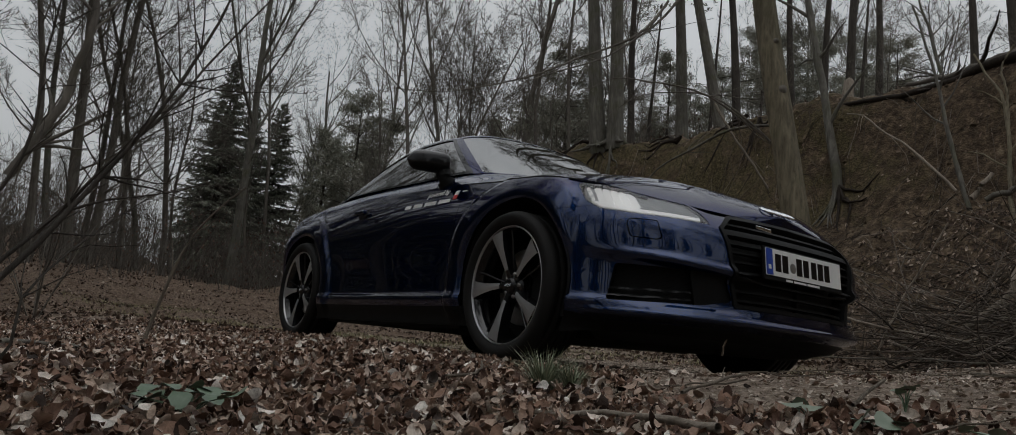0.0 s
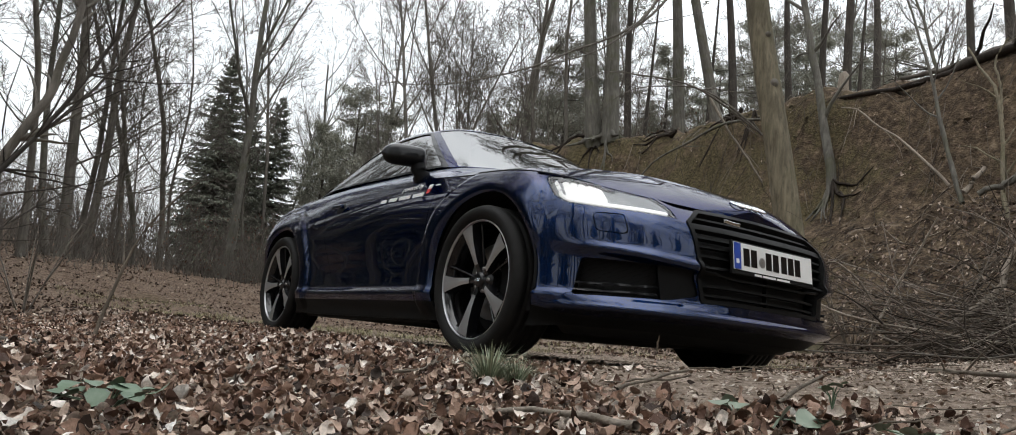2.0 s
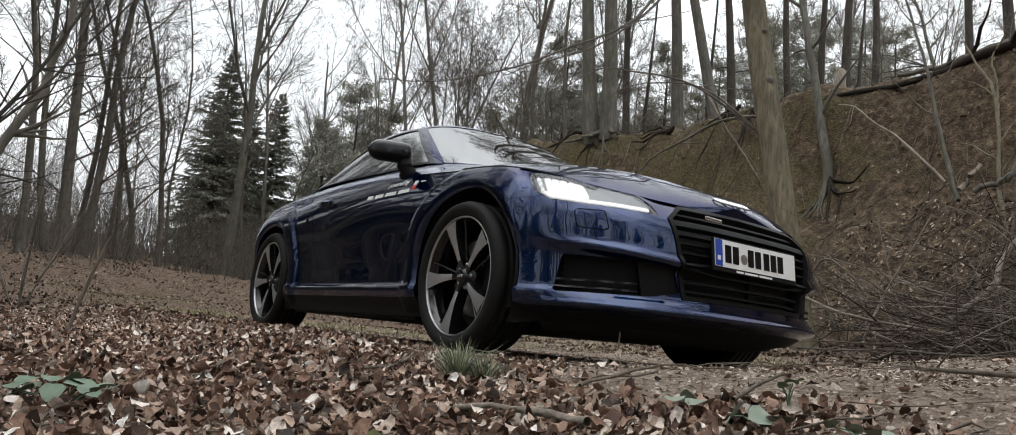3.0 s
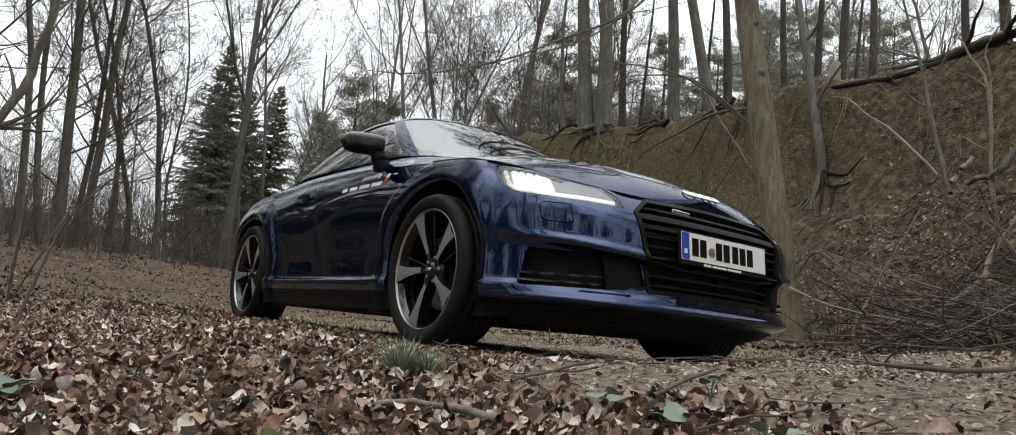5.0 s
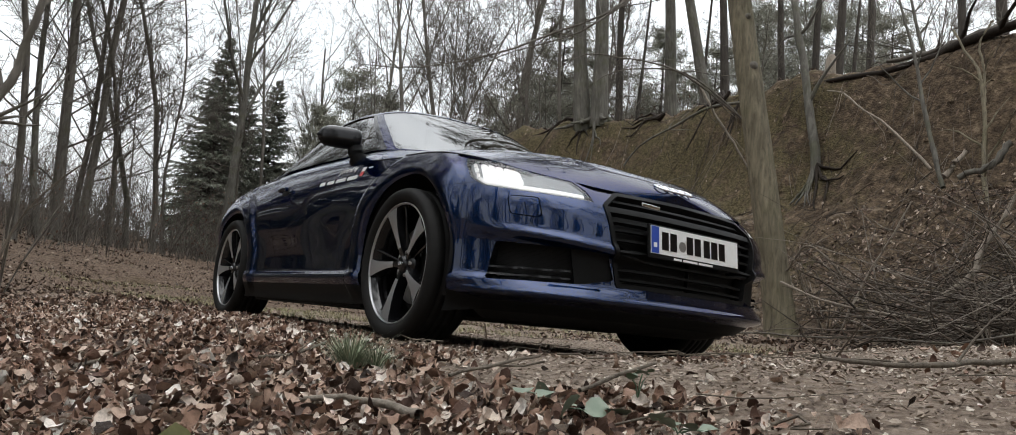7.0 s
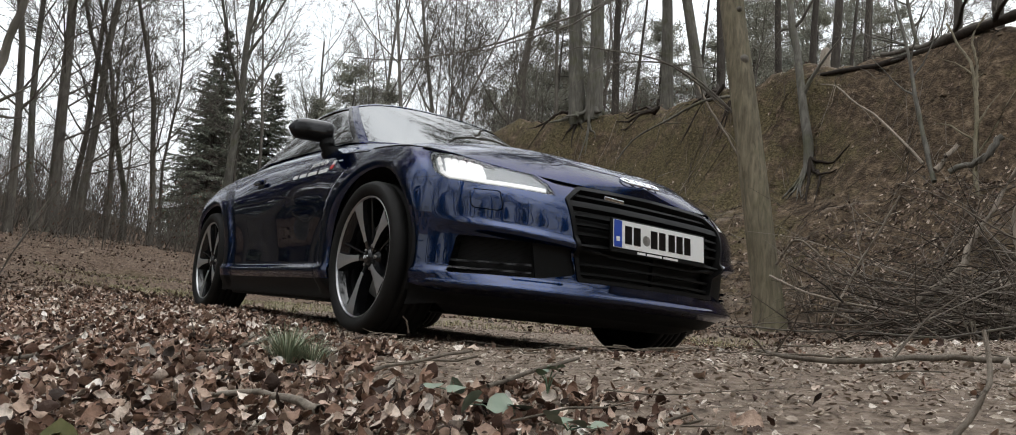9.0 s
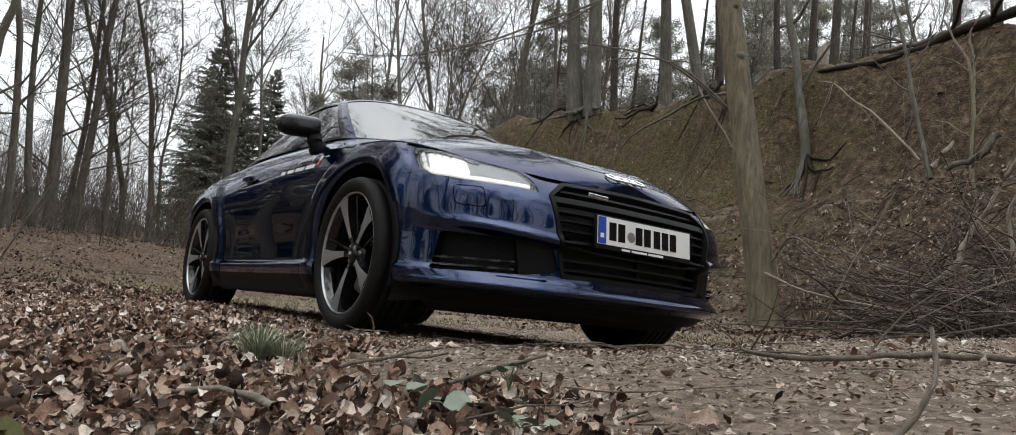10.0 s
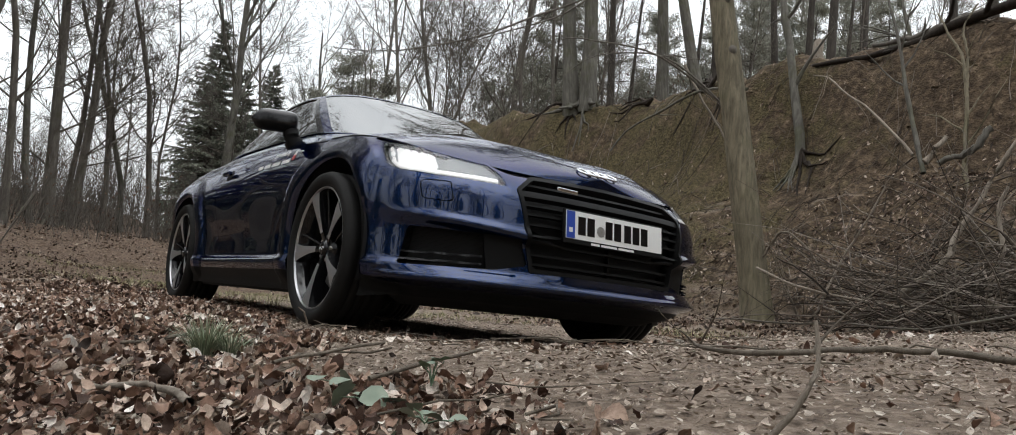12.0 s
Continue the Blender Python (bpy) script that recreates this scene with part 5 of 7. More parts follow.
def make_scots(seed, height, label):
    """A pine: an open crown of rounded needle tufts on crooked branches, bare below."""
    rng = np.random.default_rng(seed)
    wood, green = Soup(), Soup()
    wood.add(*tube([(0, 0, -0.1), (0.06, 0.02, height * 0.3), (-0.04, 0.05, height * 0.65), (0, 0, height)], [height * 0.013, height * 0.011, height * 0.007, 0.012], 8))
    for i in range(62):
        k = (i + rng.uniform()) / 62
        h = height * (0.22 + 0.77 * k)
        ln = height * 0.23 * (1.0 - 0.80 * max(k - 0.25, 0) ** 1.3) * rng.uniform(0.45, 1.1) * (0.55 + 0.45 * min(k / 0.25, 1))
        a = rng.uniform(0, 2 * np.pi)
        pts, d = [np.array([0, 0, h])], np.array([math.cos(a), math.sin(a), rng.uniform(-0.1, 0.5)])
        for _ in range(4):
            d = unit(d + rng.normal(size=3) * 0.22 + [0, 0, 0.06])
            pts.append(pts[-1] + d * ln / 4)
        wood.add(*tube(pts, np.array([0.03, 0.024, 0.017, 0.011, 0.005]) * (0.5 + 0.6 * (1 - k)), 3))
        ends = [pts[2], pts[3], pts[4]] + [pts[j] + rng.normal(size=3) * [0.28, 0.28, 0.16] for j in (2, 3, 4, 4)]
        for c in ends:
            n = 52
            out = rng.normal(size=(n, 3)) + [0, 0, 0.35]
            out /= np.linalg.norm(out, axis=1, keepdims=True)
            q = c + rng.normal(size=(n, 3)) * [0.13, 0.13, 0.08]
            ln2 = rng.uniform(0.06, 0.17, (n, 1))
            w = np.cross(out, rng.normal(size=(n, 3)))
            w = w / (np.linalg.norm(w, axis=1, keepdims=True) + 1e-9) * ln2 * 0.16
            green.add(np.stack([q - w * 0.5, q + out * ln2 * 0.5 - w, q + out * ln2, q + out * ln2 * 0.5 + w], 1).reshape(-1, 3), np.arange(4 * n).reshape(n, 4))
    ob = tagged(empty("pine_tree"), label, "tree", "trees of the wood")
    part("trunk", wood.mesh("trunk"), BARK_DARK, ob)
    part("crown", green.mesh("crown"), NEEDLE2, ob, "grey-green needle crown")
    return ob


def leaning(x, y, lx, ly, turn, scale, dz=0.0):
    """The pose of a tree that stands at (x, y) and leans."""
    up = Vector((lx, ly, 1)).normalized()
    q = Vector((0, 0, 1)).rotation_difference(up).to_matrix().to_4x4()
    return Matrix.Translation((x, y, float(terrain(x, y)) - 0.05 + dz)) @ q @ Matrix.Rotation(turn, 4, "Z") @ Matrix.Scale(scale, 4)


def place_trees():
    rng = random.Random(5)
    big = [make_tree("bare_tree", 29, 20.0, 0.40, TALL, BARK_BROWN, "stout brown-grey bare tree with thin level branches", roots=6),
           make_tree("bare_tree", 37, 19.0, 0.33, TALL, BARK_BROWN, "tall brown-grey bare tree leaning over the leaf slope", roots=5)]
    fan = [make_tree("bare_tree", 11, 14.5, 0.30, FAN, BARK_GREY, "tall bare beech with a fan of grey branches", roots=5),
           make_tree("bare_tree", 23, 15.5, 0.24, FAN, BARK_BROWN, "tall bare deciduous tree with fine brown twigs", roots=4)]
    slim = [make_tree("bare_tree", 31, 14.0, 0.22, SLIM, BARK_BROWN, "slender bare forest tree with thin side branches", roots=4),
            make_tree("bare_tree", 47, 13.0, 0.18, SLIM, BARK_GREY, "slender bare grey-barked tree", roots=4)]
    thin = [make_tree("bare_tree", 101, 11.0, 0.11, SLIM, BARK_BROWN, "thin young bare tree in the wood"),
            make_tree("bare_tree", 103, 12.0, 0.12, FAN, BARK_BROWN, "thin young bare tree with a broad haze of twigs")]
    low = [make_tree("bare_tree", 53, 8.0, 0.13, LOW, BARK_BROWN, "low bare understorey tree with crooked branches"),
           make_tree("bare_tree", 59, 6.5, 0.10, LOW, BARK_BROWN, "low bare understorey tree with crooked branches")]
    pine = make_pine(61, 10.8, 0.27, BARK_DARK, "straight dark pine trunk with dead stubs on the bank top")
    pine_g = make_tree("forest_tree", 67, 16.5, 0.38, BEECH, BARK_GREY, "smooth grey beech trunk on the bank top", roots=5)
    spruce = make_spruce("spruce", 71, 9.4, 2.55, "dark green spruce with drooping branches", NEEDLE)
    scots = make_scots(73, 10.0, "loose grey-green pine among bare trees")
    used = set()

    def put(ob, x, y, lean=(0.0, 0.0), scale=1.0, turn=None, label=""):
        m = leaning(x, y, lean[0], lean[1], rng.uniform(0, 6.28) if turn is None else turn, scale)
        if ob.name in used:
            ob = copy_thing(ob, m)
        else:
            used.add(ob.name)
            ob.matrix_basis = m
        if label:
            ob["label"] = label
        return ob

    # the trees that stand out one by one: place, lean, size, turn
    put(big[0], -27.85, 0.28, (-0.005, -0.058), 1.0, 0.4)
    put(big[1], -28.77, 1.10, (-0.001, -0.011), 1.0, 2.0)
    put(slim[0], -29.80, 0.94, (0.001, 0.009), 1.1, 4.0)
    put(slim[1], -32.51, 3.30, (-0.009, -0.056), 1.35, 1.1)
    put(slim[0], -29.38, 3.75, (-0.008, -0.042), 1.0, 2.7)
    put(slim[1], -26.89, -0.27, (-0.020, -0.264), 1.0, 5.1)
    put(slim[0], -23.94, -1.13, (-0.002, -0.036), 1.0, 3.3)
    put(thin[0], -34.22, 5.07, (-0.003, -0.015), 1.3, 0.9)
    put(fan[0], -28.84, 6.11, (0.001, 0.004), 1.25, 1.0, "pale grey bare beech with steep forking limbs")
    put(fan[1], -41.25, 18.50, (-0.022, -0.046), 1.35, 0.2)
    put(fan[1], -35.84, 18.13, (-0.037, -0.070), 1.0, 1.4)
    put(fan[1], -36.78, 20.57, (-0.033, -0.056), 1.1, 2.6)
    put(slim[0], -24.81, 17.03, (-0.037, -0.053), 1.5, 5.5, "brown trunk with thin side branches on the bank top")
    put(thin[1], -30.81, 18.85, (-0.036, -0.057), 1.3, 0.5)
    put(fan[0], -52.85, 19.36, (-0.020, -0.051), 1.0, 3.9)
    put(pine_g, -11.26, 9.42, (-0.063, -0.075), 0.95, 0.3)
    put(pine_g, -10.86, 9.58, (-0.021, -0.024), 1.0, 1.9)
    put(pine, -13.92, 13.06, (-0.028, -0.030), 0.95, 0.8)
    put(pine, -15.04, 14.79, (-0.007, -0.007), 0.6, 2.2)
    put(pine_g, -12.87, 14.13, (-0.043, -0.041), 1.05, 3.1)
    put(pine_g, -10.03, 12.66, (-0.181, -0.156), 0.85, 4.2, "grey trunk leaning over the bank top")
    put(pine, -11.08, 14.39, (-0.029, -0.025), 1.1, 5.0)
    put(pine, -11.05, 16.94, (-0.026, -0.019), 1.0, 0.1)
    put(pine, -10.91, 18.26, (-0.017, -0.011), 1.05, 1.3)
    put(pine, -8.77, 16.08, (-0.020, -0.012), 1.1, 2.4)
    put(pine, -9.14, 18.19, (-0.011, -0.006), 1.05, 3.6)
    put(pine, -4.96, 14.75, (-0.004, -0.002), 0.8, 4.4)
    put(pine, -3.85, 14.14, (-0.016, -0.007), 0.95, 5.7)
    put(pine, -11.07, 20.53, (-0.005, -0.003), 0.7, 1.0)
    put(pine, -14.94, 17.66, (-0.013, -0.011), 0.7, 2.0)
    put(thin[0], -21.14, 15.29, (-0.013, -0.018), 1.2, 0.4)
    put(thin[1], -18.99, 14.81, (-0.060, -0.077), 1.0, 2.4)
    # conifers behind
    put(spruce, -43.61, 8.90, (0, 0), 1.42)
    put(spruce, -46.61, 13.02, (0, 0), 1.0)
    put(spruce, -45.30, 10.90, (0, 0), 0.88)
    put(spruce, -47.49, 9.87, (0, 0), 0.85)
    for x, y, s in ((-49, 18.1, 1.30), (-46.2, 16.2, 1.08), (-43.1, 16.9, 1.25), (-42.3, 18.7, 1.16), (-50.2, 20.7, 1.15), (-53.2, 18.5, 1.05), (-38.8, 24.9, 1.20), (-23.8, 18.4, 0.90), (-29.6, 24, 1.14), (-18.9, 26.1, 0.77), (-18.7, 28.7, 0.84), (-15.5, 28.3, 0.73), (-13, 26.3, 0.59), (-22.5, 25.7, 0.71), (-25.5, 25.5, 0.80), (-14.4, 31.3, 0.53), (-20.7, 34.5, 0.77), (-29.9, 26.7, 0.98), (-50.2, 25.2, 1.10), (-29.6, 20.6, 0.95), (-34, 24.9, 1.26), (-24.3, 21, 0.86), (-30.7, 28.8, 1.09), (-20.9, 21.7, 0.71), (-27, 29.7, 0.98), (-20.5, 24.8, 0.69), (-26, 33.2, 0.92), (-21.9, 31.3, 0.87), (-15.9, 25.8, 0.64), (-20.2, 34.9, 0.81), (-18.1, 33.8, 0.70), (-16.7, 22.7, 0.63), (-48.7, 28, 1.10), (-43.3, 29, 1.10), (-18.7, 38, 0.67)):
        put(scots, x, y, (0, 0), 0.93 * s)
    for x, y, s in ((-16.5, 12.2, 0.6), (-14.2, 13.6, 0.7), (-10.6, 15.2, 0.7), (-18.8, 13.0, 0.6), (-20.2, 14.2, 0.7), (-12.2, 11.6, 0.45), (-8.6, 12.2, 0.4), (-5.6, 12.4, 0.42), (-23.0, 13.0, 0.7), (-2.9, 11.8, 0.4)):
        put(low[rng.randrange(2)], x, y, (rng.uniform(-0.1, 0.05), rng.uniform(-0.1, 0.05)), s)
    # unseen spruces added to darken reflections: young beside the track, tall behind the camera
    for x, y, s in ((-9.0, -9.0, 0.32), (-11.5, -8.2, 0.36), (-14.0, -9.6, 0.4), (-16.5, -8.6, 0.38), (-19.0, -10.5, 0.45), (-6.5, -9.5, 0.3), (-22.0, -12.0, 0.5), (-4.0, -8.8, 0.28)):
        put(spruce, x, y, (0, 0), s, label="unseen young dark green spruce added to darken the door's reflection")
    for a, d, s in ((-140, 26, 0.9), (-118, 22, 0.8), (-100, 27, 1.0), (-84, 24, 0.9), (-66, 29, 1.0), (-48, 23, 0.8), (-30, 27, 1.0), (-15, 24, 0.9), (4, 29, 1.0), (24, 26, 0.8), (44, 30, 0.9)):
        put(spruce, 1.0 + d * math.cos(radians(a)), -2.0 + d * math.sin(radians(a)), (0, 0), s)
    # out-of-view stand added to block the sky that the door mirrors
    for i in range(44):
        a, d = radians(rng.uniform(186, 240)), rng.uniform(11, 34)
        x, y = -0.5 + d * math.cos(a), -0.9 + d * math.sin(a)
        if y > -4.8:
            continue
        put(rng.choice(slim + thin + low), x, y, (rng.uniform(-0.04, 0.04), rng.uniform(-0.04, 0.04)), rng.uniform(0.9, 1.3))
    for i in range(16):
        a, d = radians(rng.uniform(188, 238)), rng.uniform(15, 34)
        x, y = -0.5 + d * math.cos(a), -0.9 + d * math.sin(a)
        if y > -6:
            continue
        put(spruce, x, y, (0, 0), rng.uniform(0.55, 0.95), label="unseen dark green spruce added to block light from the door")
    # the wood around: rows further off, and the side behind the camera that the paint mirrors
    for i in range(51):
        a = radians(rng.uniform(104, 168) if i < 46 else rng.uniform(168, 188))
        d = rng.uniform(30, 60)
        x, y = 2.5 + d * math.cos(a), -2.0 + d * math.sin(a)
        if (y < 12 and y > 4 and x > -30) or (x > -13 and y > 8):
            continue
        put(rng.choice(thin + thin + slim + fan[1:]), x, y, (rng.uniform(-0.05, 0.03), rng.uniform(-0.06, 0.03)), rng.uniform(0.7, 1.0))
    for i in range(4):
        a = radians(rng.uniform(150, 192))
        d = rng.uniform(24, 36)
        x, y = 2.5 + d * math.cos(a), -2.0 + d * math.sin(a)
        if 0.5 < y < 6.5:
            continue
        put(rng.choice(low + thin), x, y, (rng.uniform(-0.06, 0.06), rng.uniform(-0.06, 0.06)), rng.uniform(0.6, 0.9))
    # unseen trees: mirrored in the paint, with extra ones added to cut low light
    for i in range(78):
        a = radians(rng.uniform(-172, 75))
        d = rng.uniform(11, 36)
        x, y = 0.5 + d * math.cos(a), -1.5 + d * math.sin(a)
        if y > 4.5 and x < 8:
            continue
        put(rng.choice(slim + fan), x, y, (rng.uniform(-0.04, 0.04), rng.uniform(-0.04, 0.04)), rng.uniform(0.8, 1.2))


def make_pine(seed, height, dia, material, label):
    ob = make_tree("forest_tree", seed, height, dia, STUB, material, label, roots=5)
    rng = np.random.default_rng(seed + 1)
    green = Soup()
    for i in range(9):
        h = height * rng.uniform(0.85, 1.0)
        a = rng.uniform(0, 2 * np.pi)
        ln = rng.uniform(0.8, 2.3)
        p = np.array([[0, 0, h] + np.array([math.cos(a), math.sin(a), 0.25]) * ln * t for t in (0, 0.5, 1)])
        needle_sprays(rng, green, p, 30, 0.28, -0.1)
    part("needle_crown", green.mesh("needle_crown"), NEEDLE2, ob)
    return ob


place_trees()

# ---------------------------------------------------------------- leaf litter, twigs and small plants
def rot_frames(rng, n, tilt):
    """Random frames: yaw anywhere, tipped by about the given angle."""
    yaw, tip, roll = rng.uniform(0, 2 * np.pi, n), rng.normal(size=n) * tilt, rng.normal(size=n) * tilt
    cy, sy, ct, st, cr, sr = np.cos(yaw), np.sin(yaw), np.cos(tip), np.sin(tip), np.cos(roll), np.sin(roll)
    ax = np.stack([cy * ct, sy * ct, st], -1)
    side = np.stack([-sy * cr, cy * cr, sr], -1)
    up = np.cross(ax, side)
    return ax, side, up


def leaf_soup(rng, pos, size, tilt=0.35, curl=0.35, fine=True, lie=True):
    """Quads for many curled leaves, lying on the slope where they are."""
    n = len(pos)
    ax, side, up = rot_frames(rng, n, tilt)
    if lie:
        gx = (terrain(pos[:, 0] + 0.05, pos[:, 1]) - terrain(pos[:, 0] - 0.05, pos[:, 1])) / 0.1
        gy = (terrain(pos[:, 0], pos[:, 1] + 0.05) - terrain(pos[:, 0], pos[:, 1] - 0.05)) / 0.1
        for d in (ax, side):
            d[:, 2] += gx * d[:, 0] + gy * d[:, 1]
            d /= np.linalg.norm(d, axis=1, keepdims=True)
        up = np.cross(ax, side)
    if fine:
        t = np.array([0.0, 0.14, 0.36, 0.60, 0.83, 1.0])
        w = np.array([0.02, 0.20, 0.31, 0.29, 0.16, 0.01])
    else:
        t, w = np.array([0.0, 0.28, 0.68, 1.0]), np.array([0.05, 0.27, 0.25, 0.02])
    k = len(t)
    cu = rng.uniform(-0.4, 1.0, n) * curl
    fold = rng.uniform(-0.15, 0.8, n)
    wob = rng.normal(size=(n, k, 3)) * 0.055
    a = (t - 0.5)[None, :, None]
    v = np.zeros((n, k, 3, 3))
    for j, s in enumerate((-1.0, 0.0, 1.0)):
        across = s * w[None, :] * rng.uniform(0.7, 1.3, (n, 1)) * rng.uniform(0.85, 1.12, (n, k))
        lift = cu[:, None] * (2 * (t - 0.5)[None]) ** 2 * 0.5 + fold[:, None] * np.abs(across) + wob[:, :, j] * (1.0 if fine else 0.4)
        v[:, :, j] = pos[:, None] + size[:, None, None] * (a * ax[:, None] + across[..., None] * side[:, None] + lift[..., None] * up[:, None])
    base = np.arange(n)[:, None, None] * (k * 3) + np.arange(k - 1)[None, :, None] * 3 + np.arange(2)[None, None]
    q = np.stack([base, base + 1, base + 4, base + 3], -1).reshape(-1, 4)
    return v.reshape(-1, 3), q


def litter_edge(x):
    return np.interp(x, [-6, -1.8, 0.0, 1.2, 2.2, 3.0], [0.3, -0.45, -1.18, -1.40, -1.62, -1.95])


def scatter(rng, n, r0, r1, a0=88, a1=192, power=1.0):
    """Points on the ground in a ring sector round the place from which it is seen."""
    r = (rng.uniform(r0**power, r1**power, n)) ** (1 / power)
    a = np.radians(rng.uniform(a0, a1, n))
    return np.stack([3.0 + r * np.cos(a), -2.5 + r * np.sin(a)], -1)


def under_tyre(p):
    """Inside the wheels' footprints."""
    return (np.minimum(np.abs(p[:, 0]), np.abs(p[:, 0] + 2.505)) < 0.20) & (np.abs(np.abs(p[:, 1]) - 0.79) < 0.14)


def build_litter():
    rng = np.random.default_rng(17)
    soup, slope = Soup(), Soup()
    for n, r0, r1, s0, s1, fine, lift in ((62000, 0.42, 4.2, 0.010, 0.046, True, 0.045), (66000, 3.4, 9.0, 0.014, 0.044, False, 0.026), (66000, 7.0, 36.0, 0.035, 0.10, False, 0.02)):
        p = scatter(rng, n, r0, r1, power=1.6)
        e = p[:, 1] - litter_edge(p[:, 0]) + 0.22 * fbm(p[:, 0] * 3, p[:, 1] * 3, 7.0)
        dens = 0.014 + 0.986 * smooth(0.25, -0.12, e)
        dens = np.maximum(dens, 0.75 * smooth(2.2, 4.0, p[:, 1]) * smooth(-14, -8, p[:, 0]))
        dens = np.maximum(dens, 0.9 * smooth(-11, -15, p[:, 0]) * (p[:, 1] < 9))
        dens = np.where((p[:, 1] > 6.0) & (p[:, 0] > -14), 0.18 + 0.30 * (fbm(p[:, 0] * 0.9, p[:, 1] * 0.9, 4.0) > 0.0), dens)
        keep = (rng.uniform(size=n) < dens) & ~under_tyre(p)
        p = p[keep]
        m = len(p)
        pile = smooth(0.2, -0.5, p[:, 1] - litter_edge(p[:, 0])) * (p[:, 1] < 2)
        z = terrain(p[:, 0], p[:, 1]) + 0.006 + rng.uniform(0, 1, m) ** 1.5 * lift * (0.15 + 0.85 * pile)
        near = smooth(0.75, 1.6, np.hypot(p[:, 0] - 3.0, p[:, 1] + 2.5))
        size = (s0 + (s1 - s0) * rng.uniform(0, 1, m) ** 1.7) * (0.80 + 0.20 * near)
        (slope if r0 == 7.0 else soup).add(*leaf_soup(rng, np.column_stack([p, z]), size, 0.62, 1.0, fine))
    me = slope.mesh("slope_leaves")
    me.materials.append(BANKLEAF)
    tagged(new("slope_leaves", me), "dark leaf litter on the slope beyond the track", "leaves", kind="stuff")
    # the same litter goes on all round the place
    for n, r0, r1, s0, s1 in ((64000, 0.5, 6.0, 0.014, 0.048), (26000, 5.5, 18.0, 0.035, 0.085)):
        p = scatter(rng, n, r0, r1, 186, 456, power=1.7)
        e = p[:, 1] - litter_edge(p[:, 0]) + 0.22 * fbm(p[:, 0] * 3, p[:, 1] * 3, 7.0)
        keep = (rng.uniform(size=n) < np.where(p[:, 0] > 4.5, 0.25 + 0.6 * (np.abs(p[:, 1] - 1.2) > 1.6), 0.05 + 0.95 * smooth(0.25, -0.12, e))) & (np.hypot(p[:, 0] - 3.0, p[:, 1] + 2.5) > 0.55)
        p = p[keep]
        z = terrain(p[:, 0], p[:, 1]) + 0.006 + rng.uniform(0, 1, len(p)) ** 1.5 * 0.02
        soup.add(*leaf_soup(rng, np.column_stack([p, z]), s0 + (s1 - s0) * rng.uniform(0, 1, len(p)) ** 1.4, 0.5, 0.9, False))
    me = soup.mesh("leaf_litter")
    me.materials.append(LEAF)
    tagged(new("leaf_litter", me), "thick litter of curled brown and pale beech leaves on the forest floor", "leaves", kind="stuff")
    # crumbs on the track
    n = 150000
    p = scatter(rng, n, 0.6, 9.0, power=1.35)
    keep = (p[:, 1] > litter_edge(p[:, 0]) - 0.7) & (p[:, 1] < 6.3) & ~under_tyre(p)
    p = p[keep]
    m = len(p)
    pos = np.column_stack([p, terrain(p[:, 0], p[:, 1]) + 0.003 + rng.uniform(0, 0.008, m)])
    v, q = leaf_soup(rng, pos, 0.004 + 0.015 * rng.uniform(size=m) ** 2.0, 0.30, 0.4, False)
    me = tri_mesh("leaf_crumbs", v, q)
    me.materials.append(CRUMB)
    tagged(new("leaf_crumbs", me), "crumbled leaves and grit trodden into the dirt track", "leaves", kind="stuff")
    # loose twigs
    twigs = Soup()
    for _ in range(330):
        x, y = scatter(rng, 1, 0.9, 9.0, power=1.3)[0]
        if under_tyre(np.array([[x, y]]))[0]:
            continue
        a, ln, r = rng.uniform(0, 2 * np.pi), rng.uniform(0.06, 0.30), rng.uniform(0.0012, 0.003)
        d = np.array([math.cos(a), math.sin(a)])
        pts = []
        for t in np.linspace(-0.5, 0.5, 5):
            q = np.array([x, y]) + d * ln * t + rng.normal(size=2) * 0.012
            pts.append((*q, float(terrain(*q)) + 0.018 + rng.uniform(0, 0.015)))
        twigs.add(*tube(pts, r * np.array([1, 0.95, 0.85, 0.7, 0.4]), 5))
    me = twigs.mesh("fallen_twigs")
    me.materials.append(TWIG)
    tagged(new("fallen_twigs", me), "thin dry twigs lying among the leaves", "twigs", kind="stuff")


